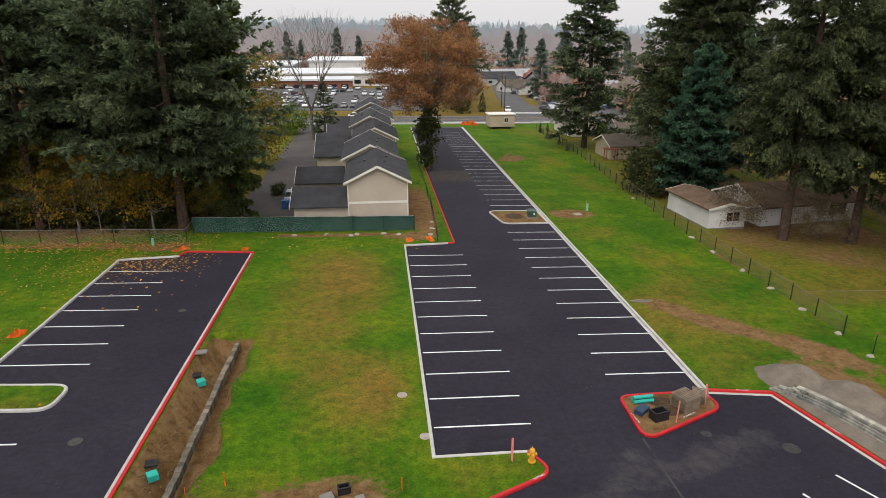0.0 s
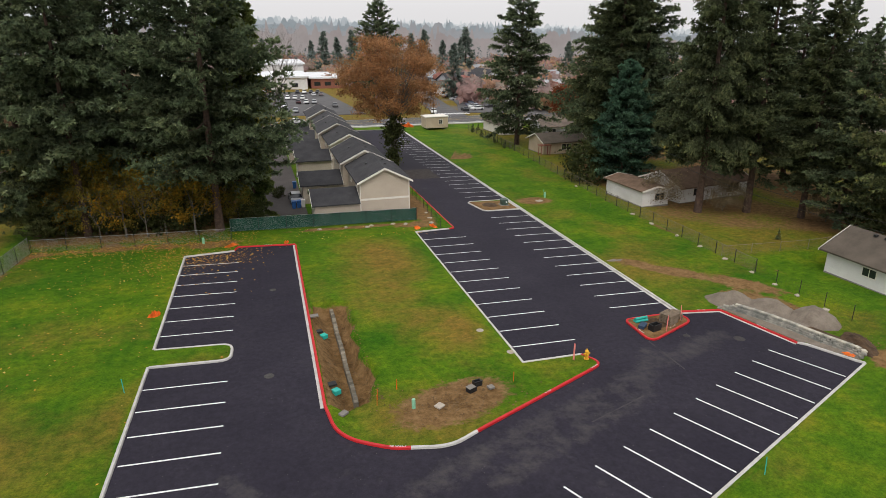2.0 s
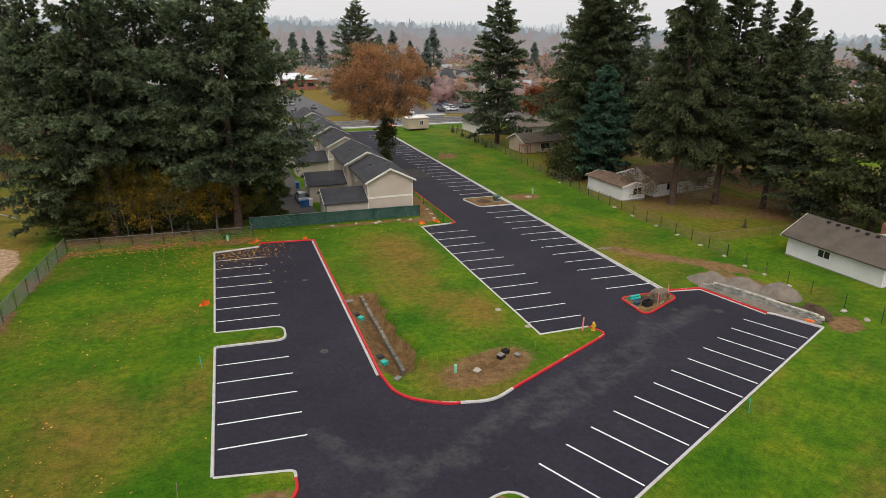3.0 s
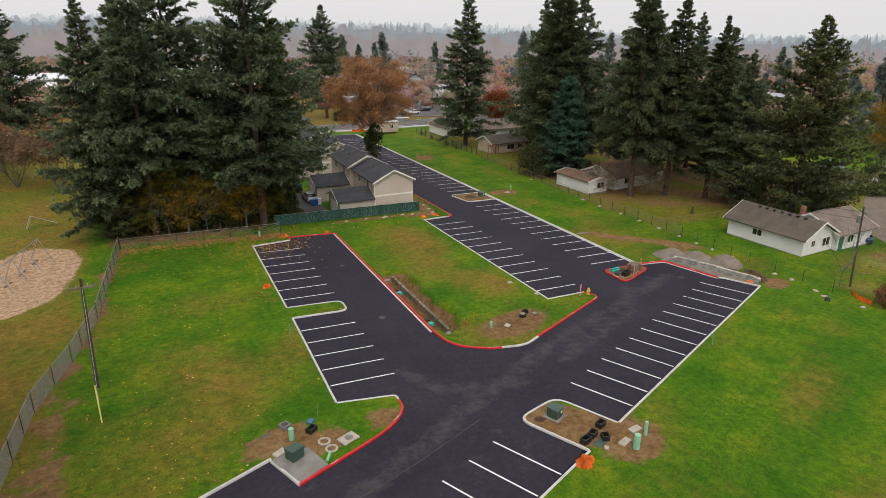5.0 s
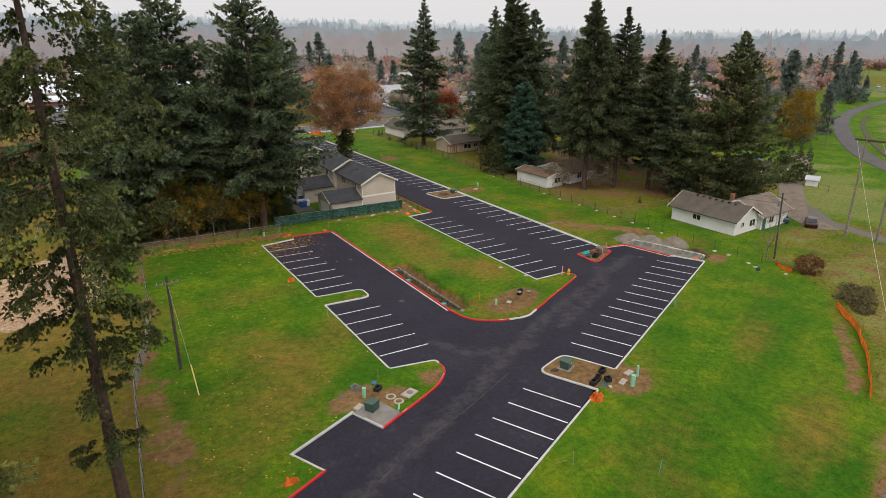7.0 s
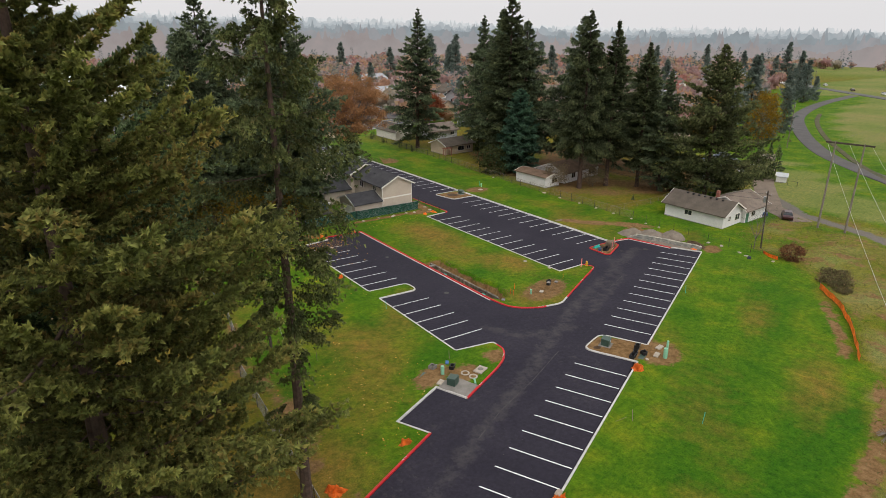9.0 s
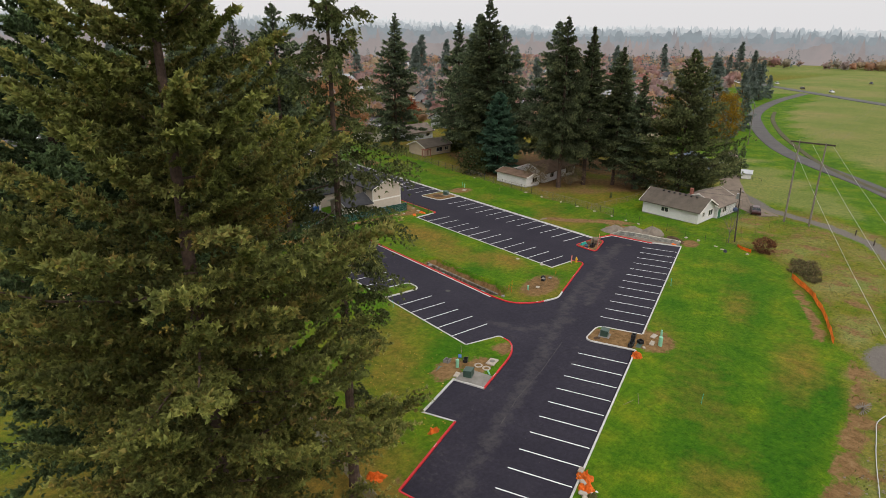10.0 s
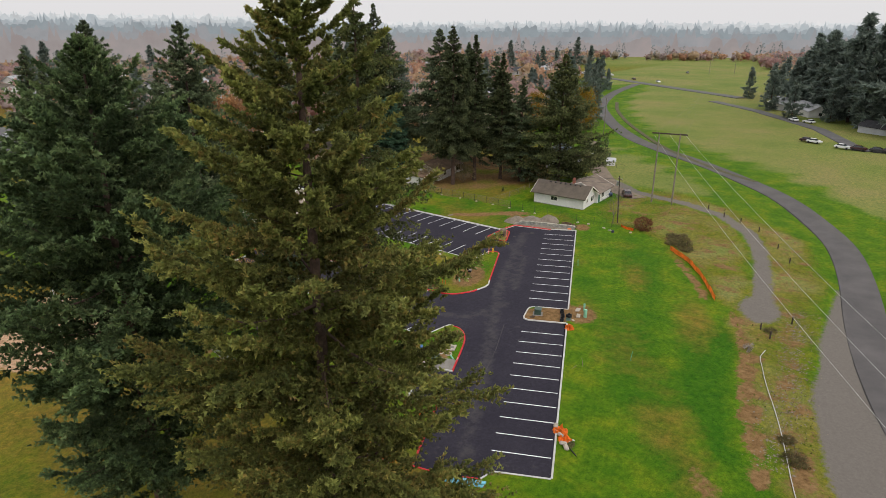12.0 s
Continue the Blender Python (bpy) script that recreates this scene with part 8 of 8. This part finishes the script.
tufts = tufts[(dirty < 0.5) & ~inside(tufts[:, 0], tufts[:, 1], ISLAND_S) & ~inside(tufts[:, 0], tufts[:, 1], ISLAND_TRI) & ~inside(tufts[:, 0], tufts[:, 1], ISLAND_N)]
M_TUFT = varied("grass_tufts", [(0.08, 0.16, 0.010), (0.11, 0.19, 0.012), (0.15, 0.21, 0.018), (0.18, 0.21, 0.03)], 0.9, 0.5)
scatter("grass_tufts", tufts, 0.09, 0.10, 0.5, M_TUFT, "uneven tufts of green grass on the lawns", True, 6, "grass")
weeds = rs.uniform((-42, -38), (68, 24), (60000, 2))
weeds = weeds[inside(weeds[:, 0], weeds[:, 1], WEEDS) | inside(weeds[:, 0], weeds[:, 1], BANK)]
weeds = weeds[(along(weeds[:, 0], weeds[:, 1], GRAVEL_TRACK) > 2.2) & ~inside(weeds[:, 0], weeds[:, 1], GRAVEL_APRON)]
patchy = np.array([noise.noise((x * 0.16, y * 0.16, 40.0)) for x, y in weeds])
scatter("dead_weeds", weeds[patchy > -0.05][:4200], 0.12, 0.2, 0.2, M_BROWNWEED, "dead brown weeds and brambles on rough ground", True, 7, "weeds")
scatter("green_weeds", weeds[patchy < 0.1][:1200], 0.12, 0.2, 0.28, M_TUFT, "low green weeds on rough ground", True, 8, "weeds")
bramble = round_tree("bramble_thicket", 51, 1.0, 2.2, 0.02, 0.03, M_BROWNWEED, "low brown bramble thicket on the bank", leaves=1300, leaf=0.25, clumps=45, category="bush", group="brambles", density=1.3)
stand(bramble, 30.5, 1.0)
for x, y, k, a in ((33.5, 2.5, 0.9, 40), (28.0, -0.8, 0.6, 100), (-23.5, -26.8, 0.55, 130), (3.0, -19.5, 0.4, 250), (-20.5, -25.6, 0.4, 60)):
    put(bramble, x, y, k, a)
rubble = np.column_stack([rs.uniform(-26, 12, 900), rs.normal(0, 1.2, 900)])
rubble[:, 1] += -22.5 + 0.10 * (rubble[:, 0] - 5)
rv, rf = [], []
base_v = np.array([(1, 0, 0), (-1, 0, 0), (0, 1, 0), (0, -1, 0), (0, 0, 0.7), (0, 0, -0.3)])
base_f = np.array([(0, 2, 4), (2, 1, 4), (1, 3, 4), (3, 0, 4)])
for k, (x, y) in enumerate(rubble):
    rv.append((base_v * rs.uniform(0.6, 1.4, (6, 3)) * rs.uniform(0.05, 0.14)) + np.array([x, y, gz(x, y) + 0.14]))
    rf.append(base_f + 6 * k)
clods = np.concatenate([rs.normal((-4.0, 22.6), (2.2, 1.1), (420, 2)), rs.uniform((-9.6, 24.0), (-8.4, 41.0), (420, 2)), rs.uniform((-11.7, 24.5), (-10.4, 40.5), (260, 2)), rs.normal((-6.8, 2.3), (1.4, 1.1), (160, 2)), rs.normal((-29.2, 11.9), (1.2, 0.8), (120, 2)), rs.normal((29.3, 21.6), (1.6, 1.0), (160, 2)), rs.normal((16.2, 29.6), (1.2, 0.6), (120, 2))])
clods = clods[~inside(clods[:, 0], clods[:, 1], PAVED) | inside(clods[:, 0], clods[:, 1], ISLAND_TRI)]
pit = soft_in(clods[:, 0], clods[:, 1], TRENCH, 0.22) * np.clip((clods[:, 0] - main(WEST_IN, 32)[0] - 0.1) / 1.5, 0.1, 1)
cv, cf = [], []
M_CLOD = surface("dry_soil_clods", (0.085, 0.050, 0.022), (0.20, 0.125, 0.06), 1.5, 0.95, fine=14.0)
for k, (x, y) in enumerate(clods):
    cv.append(base_v * rs.uniform(0.6, 1.4, (6, 3)) * rs.uniform(0.025, 0.085) + np.array([x, y, gz(x, y) + 0.10 - 1.42 * pit[k]]))
    cf.append(base_f + 6 * k)
tagged(arrays("soil_clods", np.concatenate(cv), np.concatenate(cf), M_CLOD, None, "brown clods of dug soil in trench and bare patches", "stuff"), category="soil")
tagged(arrays("rubble", np.concatenate(rv), np.concatenate(rf), M_GRAVEL, None, "grey stones scattered along the gravel verge", "stuff"), category="stones")
lie = smooth_line([(-2.9, -20.1), (-5.0, -19.9), (-7.0, -20.6), (-10.9, -21.8), (-17.1, -24.2), (-22.4, -25.9), (-28.5, -27.7), (-36, -30.6)])
cable = wire([(x, y, gz(x, y) + 0.2) for x, y in lie], 0.045, "old_cable", "grey cable lying across the weeds", 0.0, M_CABLE)
pile = thing("branch_pile", -3.6, -18.4, "pile of pale cut branches and poles", "branches", lift=0.15)
for k in range(9):
    a = k * 0.35
    part("branch", rodded((-1.2 * math.cos(a), -0.5 * math.sin(a), 0.05 * k), (1.3 * math.cos(a), 0.6 * math.sin(a) + 0.1, 0.05 * k + 0.1), 0.05, 0.03, 6), M_GREYPOLE, pile)
for x, y in ((53.0, -0.6), (50.9, -4.3), (46.5, -8.6), (31.6, -16.5), (7.1, -21.2), (2.9, -18.3), (1.1, -19.8), (38, -13.5), (57, 3.6)):
    ob = part("bollard_post", rodded((0, 0, -0.1), (0, 0, 0.95), 0.1, sides=8), M_POLE, None)
    ob.matrix_basis = Matrix.Translation((x, y, gz(x, y) + 0.1))
    tagged(ob, label="short dark wooden post beside the gravel track", category="post", group="track posts")


# ---------------------------------------------------------------- lettering on the red kerbs
def lettering(words, a, b, at=0.5, size=0.16, out=0.07):
    """White stencilled words along the top of a kerb that runs from a to b."""
    cu = bpy.data.curves.new("kerb_lettering", "FONT")
    cu.body, cu.size, cu.align_x, cu.align_y = words, size, "CENTER", "CENTER"
    tmp = bpy.data.objects.new("tmp", cu)
    me = bpy.data.meshes.new_from_object(tmp)
    bpy.data.objects.remove(tmp)
    me.materials.clear()
    me.materials.append(M_WHITE)
    ob = new("kerb_lettering", me)
    x, y = a[0] + (b[0] - a[0]) * at, a[1] + (b[1] - a[1]) * at
    ang = math.atan2(b[1] - a[1], b[0] - a[0])
    x, y = x - math.sin(ang) * out, y + math.cos(ang) * out
    ob.matrix_basis = pose(x, y, gz(x, y) + 0.156, 0, 0, math.degrees(ang))
    return tagged(ob, label="white stencilled words on the red kerb", category="lettering", kind="structure")


lettering("FIRE LANE", (19.5, 31.4), (23.2, 30.8), 0.55)
lettering("NO PARKING", (23.3, 30.7), (24.85, 23.65), 0.55)
lettering("NO PARKING", (13.85, 29.6), (14.1, 27.6), 0.4, out=-0.06)
lettering("NO PARKING", (15.2, 27.9), (19.3, 29.8), 0.45, out=0.06)
lettering("FIRE LANE", (-3.6, 18.95), (8.0, 24.6), 0.52)
lettering("NO PARKING", (-3.6, 18.95), (8.0, 24.6), 0.93)
lettering("NO PARKING", (-9.6, 18.9), (-8.0, 18.4), 0.6)
lettering("FIRE LANE", (-29.1, 7.2), (-21.6, 10.6), 0.35)
lettering("NO PARKING", (-22.2, 10.3), (-20.4, 11.9), 0.8)
lettering("FIRE LANE", (-44.5, 0.25), (-35.0, 4.65), 0.6)
lettering("NO PARKING", (-18.0, 60.3), (-11.9, 59.7), 0.5)
